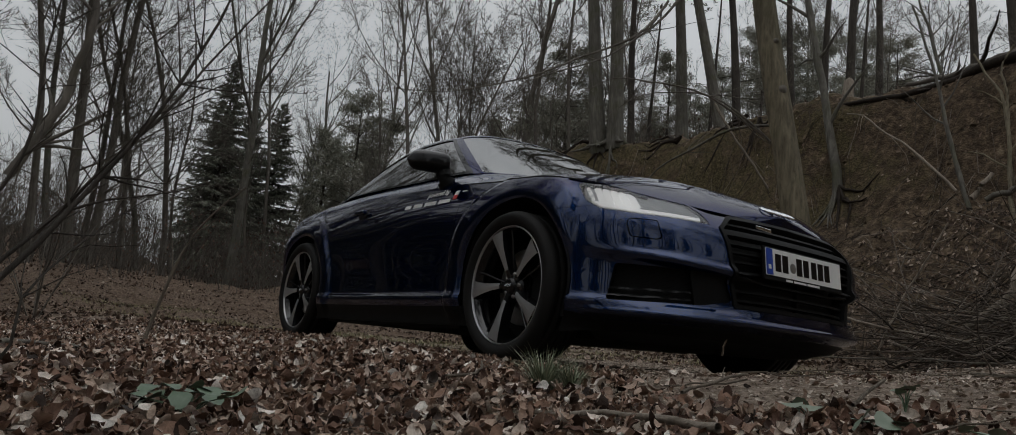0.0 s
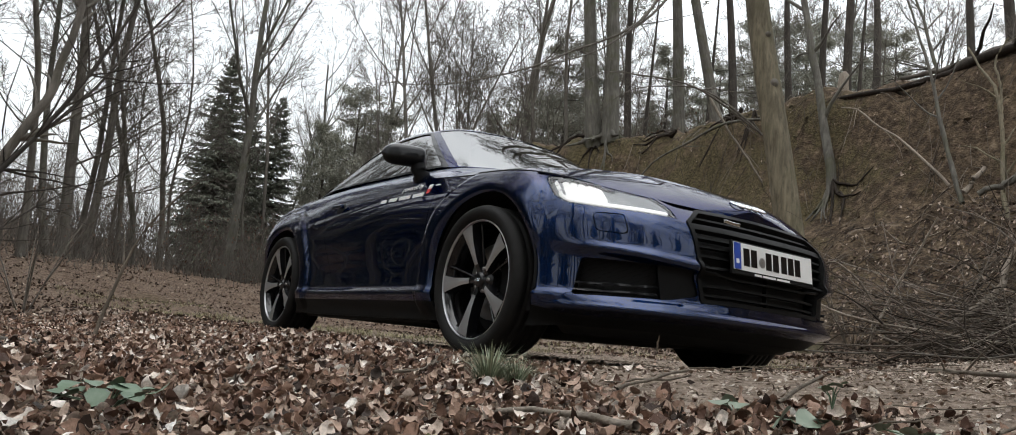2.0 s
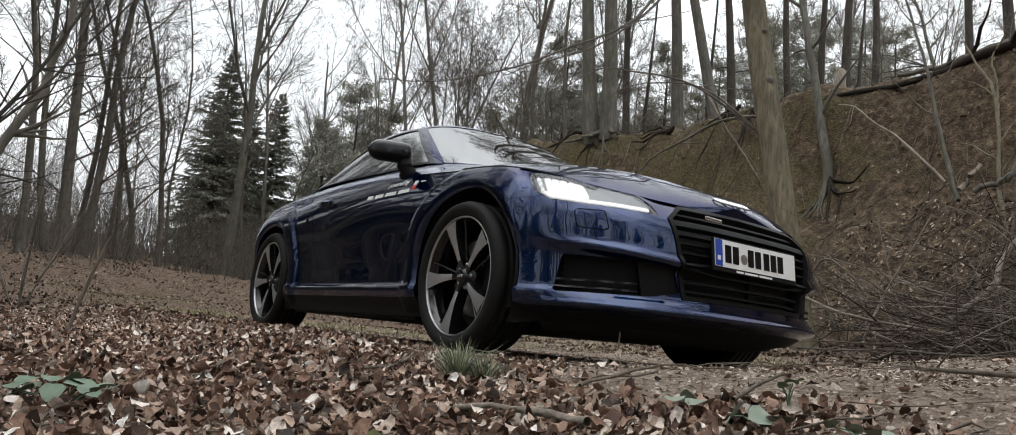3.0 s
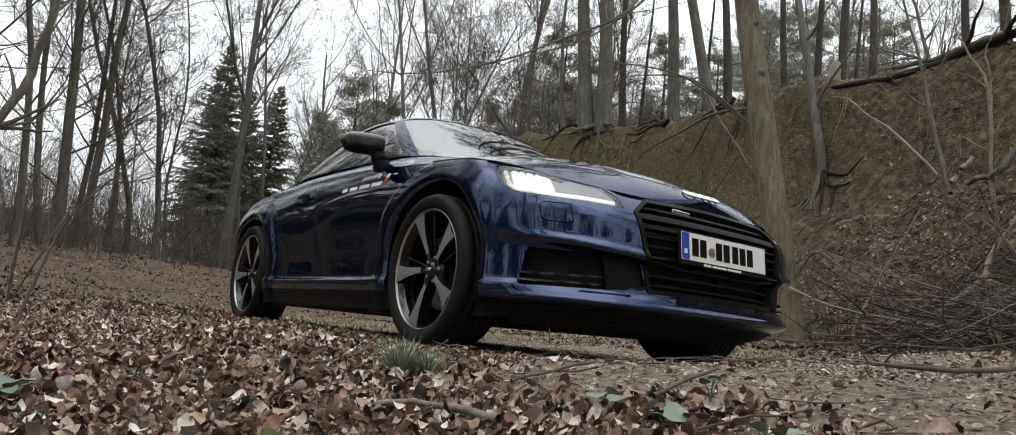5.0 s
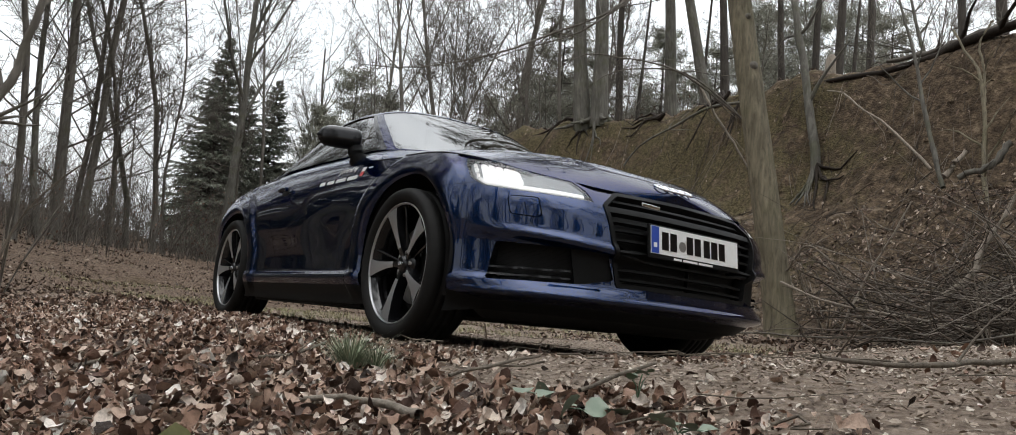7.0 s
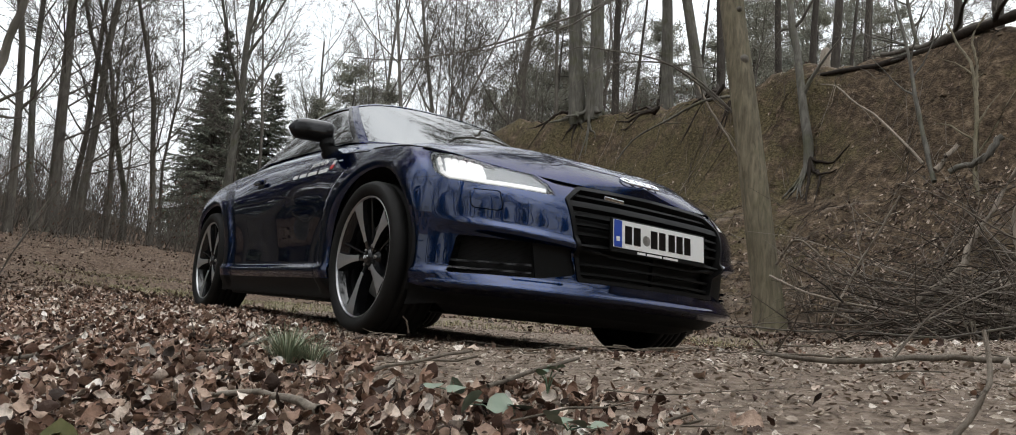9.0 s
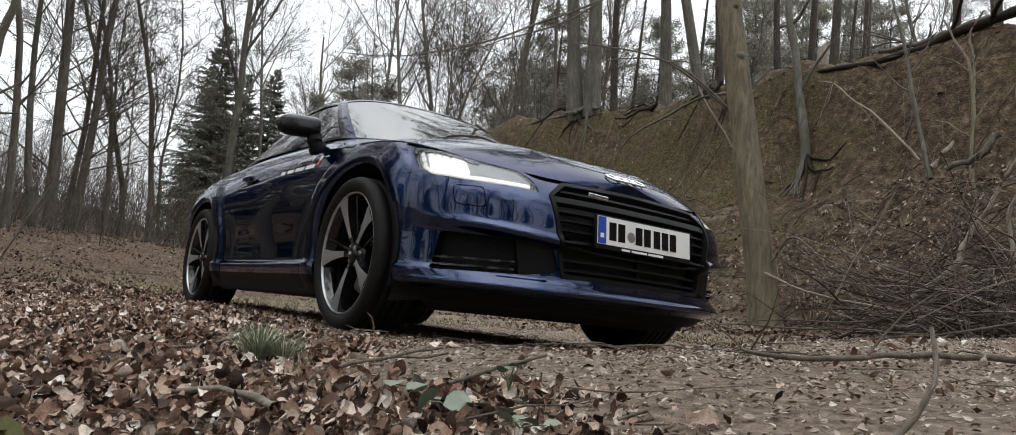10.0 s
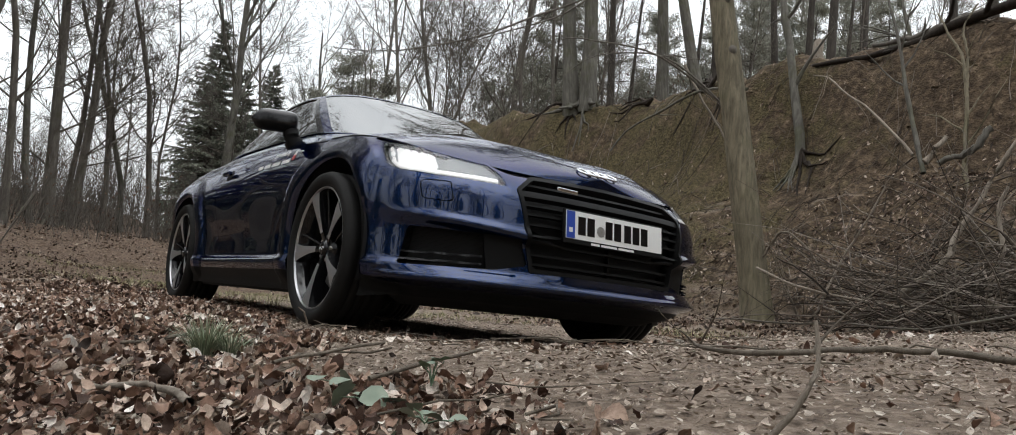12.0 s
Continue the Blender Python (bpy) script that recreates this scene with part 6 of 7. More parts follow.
def stick(name, pts, radii, material, label, category="branch", sides=7, forks=0, seed=0, group=""):
    """One lying or hanging branch, bent through the points given, with a few side twigs."""
    rng = np.random.default_rng(seed)
    pts = np.array(pts, float)
    u = np.concatenate([[0], np.cumsum(np.linalg.norm(np.diff(pts, axis=0), axis=1))])
    t = np.linspace(0, u[-1], max(9, int(u[-1] / 0.06) if u[-1] < 1.5 else 14))
    f = np.stack([spline(u, pts[:, i])(t) for i in range(3)], -1)
    rr = np.interp(t, [0, u[-1]], radii)
    f = f + rng.normal(size=f.shape) * rr[:, None] * 0.25
    ob = tagged(new(name, tri_mesh(name, *tube(f, rr * rng.uniform(0.9, 1.1, len(rr)), sides))), label, category, group)
    ob.data.materials.append(material)
    for _ in range(forks):
        k = rng.integers(2, len(f) - 2)
        d = side_dir(rng, unit(f[k + 1] - f[k]), rng.uniform(0.5, 1.0))
        ln = u[-1] * rng.uniform(0.12, 0.3)
        q = [f[k]]
        for _ in range(4):
            d = unit(d + rng.normal(size=3) * 0.15)
            q.append(q[-1] + d * ln / 4)
        part("side_branch", tri_mesh("side_branch", *tube(q, rr[k] * np.linspace(0.6, 0.15, 5), 5)), material, ob)
    return ob


def build_tuft(x, y, count, height, label):
    """A clump of thin grass blades."""
    rng = np.random.default_rng(int(abs(x * 100)))
    soup = Soup()
    z0 = float(terrain(x, y)) + 0.012
    for _ in range(count):
        a = rng.uniform(0, 2 * np.pi)
        b = np.array([x, y, z0]) + np.array([math.cos(a), math.sin(a), 0]) * rng.uniform(0, 0.03)
        lean = rng.uniform(0.05, 0.75)
        d = np.array([math.cos(a) * lean, math.sin(a) * lean, 1.0]) * height * rng.uniform(0.5, 1.1)
        s = np.array([-math.sin(a), math.cos(a), 0]) * 0.0011
        bend = rng.uniform(0.2, 1.0)
        pts = [b + d * t * np.array([1 + bend * t, 1 + bend * t, 1 - 0.55 * bend * t]) for t in (0, 0.4, 0.75, 1.0)]
        v = np.array([p + s * w * k for p, w in zip(pts, (1, 0.9, 0.6, 0.1)) for k in (-1, 1)])
        soup.add(v, [[0, 1, 3, 2], [2, 3, 5, 4], [4, 5, 7, 6]])
    me = soup.mesh("grass_tuft")
    me.materials.append(GRASS)
    return tagged(new("grass_tuft", me), label, "grass")


def build_sprout(x, y, leaves, size, height, label, seed, spread=0.07, material=None):
    """A low green plant: an empty with single leaves on thin stalks."""
    rng = np.random.default_rng(seed)
    z0 = float(terrain(x, y)) + 0.022
    ob = tagged(empty("green_plant", Matrix.Translation((x, y, z0))), label, "plant")
    stalk = Soup()
    for i in range(leaves):
        a = 2.4 * i + rng.uniform(-0.4, 0.4)
        r = spread * math.sqrt((i + 0.6) / leaves)
        p = np.array([math.cos(a) * r, math.sin(a) * r, height * rng.uniform(0.55, 1.0)])
        stalk.add(*tube([(0, 0, 0), p * [0.4, 0.4, 0.6], p - [0, 0, 0.004]], [0.0016, 0.0013, 0.001], 4))
        n = 9
        t = np.linspace(0, 2 * np.pi, n, endpoint=False)
        rad = size * rng.uniform(0.75, 1.15) * (1 + 0.10 * np.cos(3 * t + i) - 0.25 * np.exp(-((t - np.pi) / 0.4) ** 2))
        ring = np.stack([rad * np.cos(t), rad * np.sin(t) * 0.85, 0.12 * size * np.sin(2 * t + i)], -1)
        v = np.concatenate([[[0, 0, -0.10 * size]], ring])
        m = np.array(Euler((rng.normal() * 0.35, rng.normal() * 0.35, rng.uniform(0, 6.28))).to_matrix())
        v = v @ m.T + p
        f = [[0, 1 + k, 1 + (k + 1) % n] for k in range(n)]
        part("leaf", tri_mesh("leaf", v, f), material or GREEN, ob)
    part("stalk", stalk.mesh("stalk"), GREEN, ob)
    return ob


def build_track_grass():
    """Thin yellowish grass on the crown and verges of the track."""
    rng = np.random.default_rng(33)
    soup = Soup()
    n = 9000
    x, y = rng.uniform(-16, 2.5, n), rng.uniform(-1.0, 6.2, n)
    far = (x < -2.9) & (np.abs(y - 1.2 - 0.06 * (x + 3)) < 1.5) & (fbm(x * 1.3, y * 1.3, 3.0) > -0.35)
    verge = (y > 3.0) & (y < 5.4) & (x > -6) & (fbm(x * 1.5, y * 1.5, 6.0) > 0.15)
    keep = far | verge
    x, y = x[keep], y[keep]
    z = terrain(x, y)
    for i in range(len(x)):
        for _ in range(3):
            a = rng.uniform(0, 2 * np.pi)
            c, s = math.cos(a), math.sin(a)
            h = rng.uniform(0.03, 0.10)
            b = np.array([x[i] + rng.normal() * 0.03, y[i] + rng.normal() * 0.03, z[i]])
            w = np.array([-s, c, 0]) * rng.uniform(0.002, 0.004)
            m, t = b + np.array([c * 0.3, s * 0.3, 0.8]) * h * 0.6, b + np.array([c * 0.9, s * 0.9, 0.8]) * h
            soup.add(np.array([b - w, b + w, m + w * 0.7, m - w * 0.7, t, t + w * 0.1]), [[0, 1, 2, 3], [3, 2, 5, 4]])
    me = soup.mesh("track_grass")
    me.materials.append(DRYGRASS)
    tagged(new("track_grass", me), "thin yellow-green grass on the crown and verge of the track", "grass", kind="stuff")


build_litter()
build_track_grass()
build_tuft(1.255, -1.622, 340, 0.125, "small green tuft of fine grass among dead leaves")
build_tuft(1.31, -1.58, 130, 0.085, "small green tuft of fine grass among dead leaves")
build_sprout(1.27, -2.47, 17, 0.024, 0.060, "low plant with round grey-green leaves in the litter", 1, 0.10)
build_sprout(1.905, -2.165, 4, 0.034, 0.040, "olive green leaf pair standing in the litter", 2, 0.03, OLIVE)
build_sprout(1.972, -1.592, 3, 0.020, 0.020, "low plant with pale green leaves in the litter", 3, 0.04, PALE)
build_sprout(2.11, -1.607, 4, 0.023, 0.012, "low plant with pale green leaves in the litter", 4, 0.05, PALE)
build_sprout(2.30, -1.61, 5, 0.018, 0.018, "low plant with pale green leaves in the litter", 6, 0.05, PALE)
build_sprout(2.44, -1.735, 10, 0.013, 0.030, "small leafy green sprout in the litter", 5, 0.035, PALE)
build_sprout(2.10, -1.49, 5, 0.012, 0.045, "small leafy green sprout in the litter", 7, 0.02)
stick("fallen_stick", [(1.610, -1.918, -0.068), (1.684, -1.891, -0.064), (1.682, -1.842, -0.055), (1.754, -1.830, -0.052), (1.862, -1.816, -0.049), (1.972, -1.827, -0.052)], (0.0045, 0.0085), DEADWOOD,
      "thick pale broken stick on the leaves", forks=1, seed=3)
stick("fallen_stick", [(1.030, -1.771, -0.039), (1.033, -1.697, -0.027), (0.956, -1.617, -0.014), (0.761, -1.482, 0.004)], (0.0045, 0.003), TWIG, "thin brown stick on the leaves", forks=2, seed=4)
stick("fallen_stick", [(1.697, -1.609, -0.006), (1.688, -1.528, 0.011), (1.671, -1.445, 0.027), (1.660, -1.358, 0.042)], (0.004, 0.003), TWIG, "thin brown stick on the leaves", forks=1, seed=14)
stick("fallen_stick", [(0.986, -2.183, -0.088), (0.840, -2.109, -0.082), (0.665, -2.036, -0.075), (0.365, -1.919, -0.065)], (0.006, 0.004), TWIG, "thin brown stick on the leaves", forks=2, seed=15)
stick("fallen_stick", [(2.055, -1.579, 0.006), (2.025, -1.495, 0.025), (1.993, -1.401, 0.042), (1.961, -1.309, 0.057)], (0.004, 0.003), TWIG, "thin brown stick on the leaves", forks=0, seed=16)
stick("fallen_stick", [(1.770, -0.511, 0.104), (2.026, -0.745, 0.099), (2.137, -0.803, 0.099), (2.191, -0.710, 0.106), (2.167, -0.495, 0.121), (2.155, -0.322, 0.132), (2.280, -0.212, 0.140), (2.464, -0.251, 0.137)], (0.004, 0.0085), TWIG,
      "long brown branch lying on the track", forks=3, seed=5)
stick("upright_twig", [(2.717, -1.483, 0.012), (2.729, -1.466, 0.044), (2.739, -1.450, 0.067), (2.748, -1.435, 0.104), (2.744, -1.426, 0.121), (2.736, -1.419, 0.154)], (0.0042, 0.0022), DEADWOOD, "bare pale twig sticking out of the litter", "twig", forks=0, seed=6)
stick("upright_twig", [(0.297, -2.373, -0.023), (0.304, -2.333, 0.164), (0.313, -2.288, 0.299), (0.325, -2.232, 0.389), (0.343, -2.161, 0.473)], (0.006, 0.0025), TWIG,
      "thin bare wand arching out of the litter", "twig", forks=2, seed=7)
stick("upright_twig", [(0.387, -1.628, -0.068), (0.387, -1.628, -0.023), (0.367, -1.638, 0.021)], (0.004, 0.002), TWIG, "short dark twig standing in the litter", "twig", seed=8)
stick("upright_twig", [(1.774, -1.583, 0.075), (1.786, -1.594, 0.092), (1.812, -1.618, 0.104)], (0.0020, 0.0012), DEADWOOD, "short pale grass stalk beside the front wheel", "twig", seed=9)
stick("fallen_stick", [(-0.308, -2.712, -0.089), (-0.551, -2.585, -0.088), (-0.449, -2.470, -0.090), (-0.365, -2.438, -0.091)], (0.012, 0.009), BARK_BROWN, "short thick branch piece in the litter", seed=10)

# ---------------------------------------------------------------- the bank: trees, roots, fallen wood, brush
def build_near_tree():
    """The trunk by the track, tan bark, leaning a little."""
    rng = np.random.default_rng(2)
    ob = tagged(empty("roadside_tree"), "straight tan-barked trunk at the foot of the bank", "tree")
    base = np.array([-3.12, 6.20, float(terrain(-3.12, 6.20)) - 0.1])
    d = np.array([-0.128, -0.090, 1.0])
    hs = np.linspace(0, 15.0, 46)
    pts = base + d * hs[:, None] + np.stack([0.018 * np.sin(hs * 1.1), 0.018 * np.cos(hs * 0.8), 0 * hs], -1)
    rad = np.interp(hs, [0, 0.12, 0.4, 1.2, 5.0, 15], [0.245, 0.222, 0.202, 0.188, 0.150, 0.04])
    n = 20
    v, f = tube(pts, rad, n)
    v = v.reshape(len(hs), n, 3)
    ctr = pts[:, None]
    ang = np.arange(n) * 2 * np.pi / n
    bump = 1 + 0.05 * np.sin(2 * ang[None] + hs[:, None] * 0.5) + 0.03 * np.sin(5 * ang[None] + hs[:, None] * 2.0)
    v = ctr + (v - ctr) * bump[..., None]
    part("trunk", tri_mesh("trunk", v.reshape(-1, 3), f), BARK_TAN, ob)
    for h, a, s in ((2.3, 2.0, 0.14), (3.6, 2.6, 0.20), (4.3, 1.6, 0.13), (1.2, 2.2, 0.10)):
        p = base + d * h + np.array([math.cos(a - 2.2), math.sin(a - 2.2) - 0.0, 0]) * 0.0
        o = unit(np.array([0.8 + 0.3 * math.sin(a), -0.6, 0.0]))
        c = p + o * (np.interp(h, hs, rad) - 0.012)
        vv, ff = tube([c - o * 0.02, c + o * 0.012, c + o * 0.022], [s * 0.35, s * 0.28, 0.004], 10)
        part("branch_scar", tri_mesh("branch_scar", vv, ff), BARK_BROWN, ob)
    crown = [Soup(), Soup()]
    for h in (7.6, 8.9, 10.2, 11.6, 13.0):
        p = base + d * h
        limb(crown, rng, p, side_dir(rng, unit(d), 0.8), 2.6, 0.03, 1, LOW)
    part("crown", crown[1].mesh("crown"), BARK_BROWN, ob)


def rooty(ob, rng, x, y, count, reach, r, spread, material):
    """Roots that run out over the slope from (x, y)."""
    z = float(terrain(x, y))
    for i in range(count):
        a = rng.uniform(*spread)
        pts, q = [], np.array([x, y, z + 0.18])
        for k in range(7):
            pts.append(q.copy())
            st = reach / 6 * rng.uniform(0.7, 1.2)
            a += rng.normal() * 0.25
            q = q + np.array([math.cos(a) * st, math.sin(a) * st, 0])
            q[2] = float(terrain(q[0], q[1])) + 0.05 * (1 - k / 6) + rng.uniform(-0.02, 0.05)
        v, f = tube(pts, r * np.linspace(1, 0.25, 7), 6)
        part("root", tri_mesh("root", v, f), material, ob)


def build_bank_tree():
    rng = np.random.default_rng(8)
    stick("bank_tree", [(-4.79, 9.35, 3.16), (-4.89, 9.39, 3.69), (-5.06, 9.44, 4.38), (-5.21, 9.48, 5.01), (-5.31, 9.53, 5.42), (-5.47, 9.57, 6.09), (-5.65, 9.61, 6.79), (-5.87, 9.66, 7.80), (-6.16, 9.70, 9.16)], (0.085, 0.05), BARK_GREY, "crooked grey tree with bare roots on the bank", "tree", 10, 8, 83)
    roots = tagged(empty("exposed_roots"), "bare dark roots washed out of the bank below a tree", "roots")
    rooty(roots, rng, -4.84, 9.30, 6, 0.42, 0.032, (-2.4, -1.0), BARK_GREY)
    rooty(roots, rng, -4.80, 9.32, 4, 0.7, 0.035, (-0.8, 0.1), ROOT)
    knot = tagged(empty("exposed_roots"), "tangled root plate under grey trunks on the bank edge", "roots")
    rooty(knot, rng, -11.2, 9.35, 3, 0.40, 0.04, (-2.6, -0.6), ROOT)
    rooty(knot, rng, -10.8, 9.40, 3, 0.42, 0.04, (-1.2, 0.2), BARK_GREY)
    rooty(knot, rng, -11.4, 9.6, 7, 1.5, 0.05, (2.9, 3.4), ROOT)
    knot2 = tagged(empty("exposed_roots"), "ball of old roots overhanging the bank", "roots")
    rooty(knot2, rng, -6.9, 9.85, 4, 0.40, 0.03, (-2.8, -0.4), ROOT)
    rooty(knot2, rng, -7.3, 9.95, 7, 0.9, 0.045, (2.9, 3.4), ROOT)
    rooty(knot2, rng, -9.0, 9.85, 6, 1.0, 0.04, (2.9, 3.4), ROOT)
    stump = tagged(empty("tree_stump", Matrix.Translation((-5.46, 10.60, float(terrain(-5.46, 10.60)) - 0.05))), "pale broken stump on the bank top", "stump")
    part("stump_wood", tri_mesh("stump_wood", *tube([(0, 0, 0), (0.01, 0, 0.2), (0.02, 0.01, 0.40), (0.03, 0.01, 0.46)], [0.13, 0.10, 0.09, 0.03], 9)), DEADWOOD, stump)


def build_fallen_wood():
    stick("fallen_log", [(-5.72, 9.98, 5.10), (-5.35, 9.98, 5.10), (-4.86, 9.98, 5.10), (-4.24, 9.98, 5.04), (-3.68, 9.98, 5.08), (-3.15, 9.98, 5.13), (-2.65, 9.98, 5.28), (-2.02, 9.98, 5.35), (-1.58, 9.98, 5.38)],
          (0.03, 0.085), ROOT, "long dark rotten log along the top edge of the bank", "log", 9, 6, 21)
    stick("fallen_log", [(-4.03, 10.10, 5.29), (-3.42, 10.10, 5.26), (-2.90, 10.10, 5.31), (-2.28, 10.10, 5.41)], (0.035, 0.07), BARK_BROWN, "second grey log lying along the bank edge", "log", 8, 3, 22)
    stick("dead_branch", [(-8.94, 8.70, 3.71), (-8.74, 8.83, 4.07), (-8.43, 8.96, 4.31), (-8.02, 9.09, 4.48), (-7.46, 9.21, 4.72), (-6.93, 9.34, 4.84), (-6.57, 9.47, 4.86), (-6.21, 9.60, 4.79)], (0.018, 0.034), BARK_GREY, "grey dead branch arching across the bank", forks=3, seed=23)
    stick("dead_branch", [(-7.87, 9.60, 5.60), (-7.47, 9.47, 5.10), (-7.08, 9.35, 4.63), (-6.63, 9.22, 4.14), (-6.08, 9.10, 3.46)], (0.03, 0.016), TWIG, "dark dead branch hanging down the bank", forks=2, seed=24)
    stick("dead_branch", [(-4.94, 9.75, 4.84), (-4.54, 9.57, 4.68), (-4.06, 9.39, 4.26), (-3.58, 9.21, 3.92), (-3.12, 9.03, 3.48), (-2.63, 8.85, 2.97)], (0.010, 0.022), DEADWOOD, "thin whitish dead stem lying down the bank", forks=4, seed=25)
    stick("dead_branch", [(-2.17, 5.95, 0.41), (-2.00, 5.95, 0.79), (-1.82, 5.95, 1.13), (-1.54, 5.95, 1.59), (-1.37, 5.95, 1.90)], (0.016, 0.008), DEADWOOD, "thin bare stem leaning out of the brush", forks=2, seed=26)
    stick("dead_branch", [(-1.43, 6.40, 0.75), (-1.17, 6.52, 1.01), (-0.99, 6.63, 1.21), (-1.01, 6.75, 1.41), (-0.87, 6.87, 1.79), (-0.56, 6.98, 2.44), (-0.48, 7.10, 2.69)], (0.042, 0.018), DEADWOOD, "pale crooked branch in the brush pile", forks=2, seed=27)
    stick("dead_branch", [(-2.98, 5.95, 1.00), (-2.55, 5.95, 0.83), (-2.10, 5.95, 0.72), (-1.60, 5.95, 0.66), (-1.05, 5.95, 0.58), (-0.48, 5.95, 0.53)], (0.015, 0.011), DEADWOOD, "long pale pole low in the brush pile", forks=2, seed=28)
    stick("dead_branch", [(-3.29, 5.45, 0.31), (-2.79, 5.45, 0.34), (-2.39, 5.45, 0.33), (-1.96, 5.45, 0.34), (-1.29, 5.45, 0.38), (-0.95, 5.45, 0.36), (-0.55, 5.45, 0.39), (-0.18, 5.45, 0.47), (0.16, 5.45, 0.56)], (0.008, 0.013), BARK_BROWN, "brown branch along the foot of the brush", forks=4, seed=29)
    stick("dead_branch", [(-0.92, 6.10, 0.84), (-0.59, 6.10, 0.79), (-0.17, 6.10, 0.64)], (0.02, 0.014), DEADWOOD, "weathered pole low in the brush pile", forks=1, seed=33)
    stick("dead_branch", [(-0.34, 6.20, 0.58), (-0.42, 6.20, 0.82), (-0.29, 6.20, 1.24), (-0.34, 6.20, 1.66), (-0.24, 6.20, 1.90)], (0.035, 0.015), DEADWOOD, "upright crooked stem in the brush pile", forks=3, seed=34)
    stick("dead_branch", [(-3.01, 6.10, 1.15), (-2.75, 6.10, 1.46), (-2.40, 6.10, 1.25), (-2.16, 6.10, 0.95)], (0.016, 0.012), TWIG, "bent grey branch in the brush pile", forks=2, seed=35)
    stick("dead_branch", [(-2.18, 8.35, 2.72), (-2.07, 8.43, 2.94), (-1.98, 8.50, 3.08)], (0.05, 0.03), DEADWOOD, "short broken limb lying on the bank", forks=1, seed=36)
    stick("dead_branch", [(-2.00, 8.30, 2.68), (-1.58, 8.40, 2.85), (-1.44, 8.50, 3.14)], (0.04, 0.05), BARK_GREY, "short broken limb lying on the bank", forks=1, seed=37)
    stick("sapling", [(-1.72, 8.55, 2.25), (-1.85, 8.72, 2.72), (-1.94, 8.90, 3.17), (-2.01, 9.07, 3.82), (-2.19, 9.25, 4.52), (-2.46, 9.43, 4.89), (-2.71, 9.60, 5.34)], (0.036, 0.015), BARK_TAN, "pale forked sapling on the bank", "tree", forks=5, seed=30)
    stick("sapling", [(-2.03, 9.10, 3.92), (-2.09, 9.23, 4.43), (-2.21, 9.37, 4.97), (-2.09, 9.50, 5.30)], (0.024, 0.012), BARK_TAN, "pale side stem of a forked sapling", "tree", forks=4, seed=38)
    stick("sapling", [(-2.33, 8.60, 2.62), (-2.52, 8.74, 3.09), (-2.77, 8.88, 3.97), (-3.00, 9.02, 4.84), (-3.28, 9.16, 5.63), (-3.52, 9.30, 6.31)], (0.038, 0.016), BARK_GREY, "slender grey sapling on the bank", "tree", forks=9, seed=31)
    stick("sapling", [(-3.46, 10.60, 4.27), (-3.60, 10.68, 5.11), (-3.81, 10.75, 5.78), (-4.01, 10.82, 6.46), (-4.28, 10.90, 7.32)], (0.045, 0.018), BARK_GREY, "slender grey sapling on the bank", "tree", forks=9, seed=32)


def build_brush():
    """The heap of dry branches and stems at the foot of the bank."""
    rng = np.random.default_rng(41)
    heap = Soup()
    for i in range(900):
        x, y = rng.uniform(-1.95, 3.0), 5.75 + abs(rng.normal()) * 1.15
        if y > 7.9 and rng.uniform() < 0.6:
            continue
        z = float(terrain(x, y)) + rng.uniform(0.0, 0.65) ** 1.3 * (1.0 if y < 7.0 else 0.4)
        a = rng.choice([rng.uniform(-0.6, 0.6), rng.uniform(2.5, 3.7), rng.uniform(0, 6.28)])
        d = unit(np.array([math.cos(a), math.sin(a) * 0.6, rng.uniform(-0.15, 0.75)]))
        ln, r = rng.uniform(0.6, 2.3), 0.004 + 0.010 * rng.uniform() ** 2
        pts = [np.array([x, y, z])]
        for _ in range(6):
            d = unit(d + rng.normal(size=3) * 0.17 + np.array([0, 0, -0.05]))
            q = pts[-1] + d * ln / 6
            q[2] = max(q[2], float(terrain(q[0], q[1])) + 0.02)
            pts.append(q)
        heap.add(*tube(pts, r * np.linspace(1, 0.35, 7), 5))
        if rng.uniform() < 0.6:
            k = rng.integers(1, 5)
            dd = side_dir(rng, unit(pts[k + 1] - pts[k]), 0.7)
            heap.add(*tube([pts[k], pts[k] + dd * ln * 0.15, pts[k] + unit(dd + rng.normal(size=3) * 0.3) * ln * 0.32], r * np.array([0.7, 0.5, 0.25]), 4))
    me = heap.mesh("brush_pile")
    me.materials.append(BRUSHWOOD)
    tagged(new("brush_pile", me), "tangled heap of dry grey-brown branches at the foot of the bank", "brush", kind="stuff")


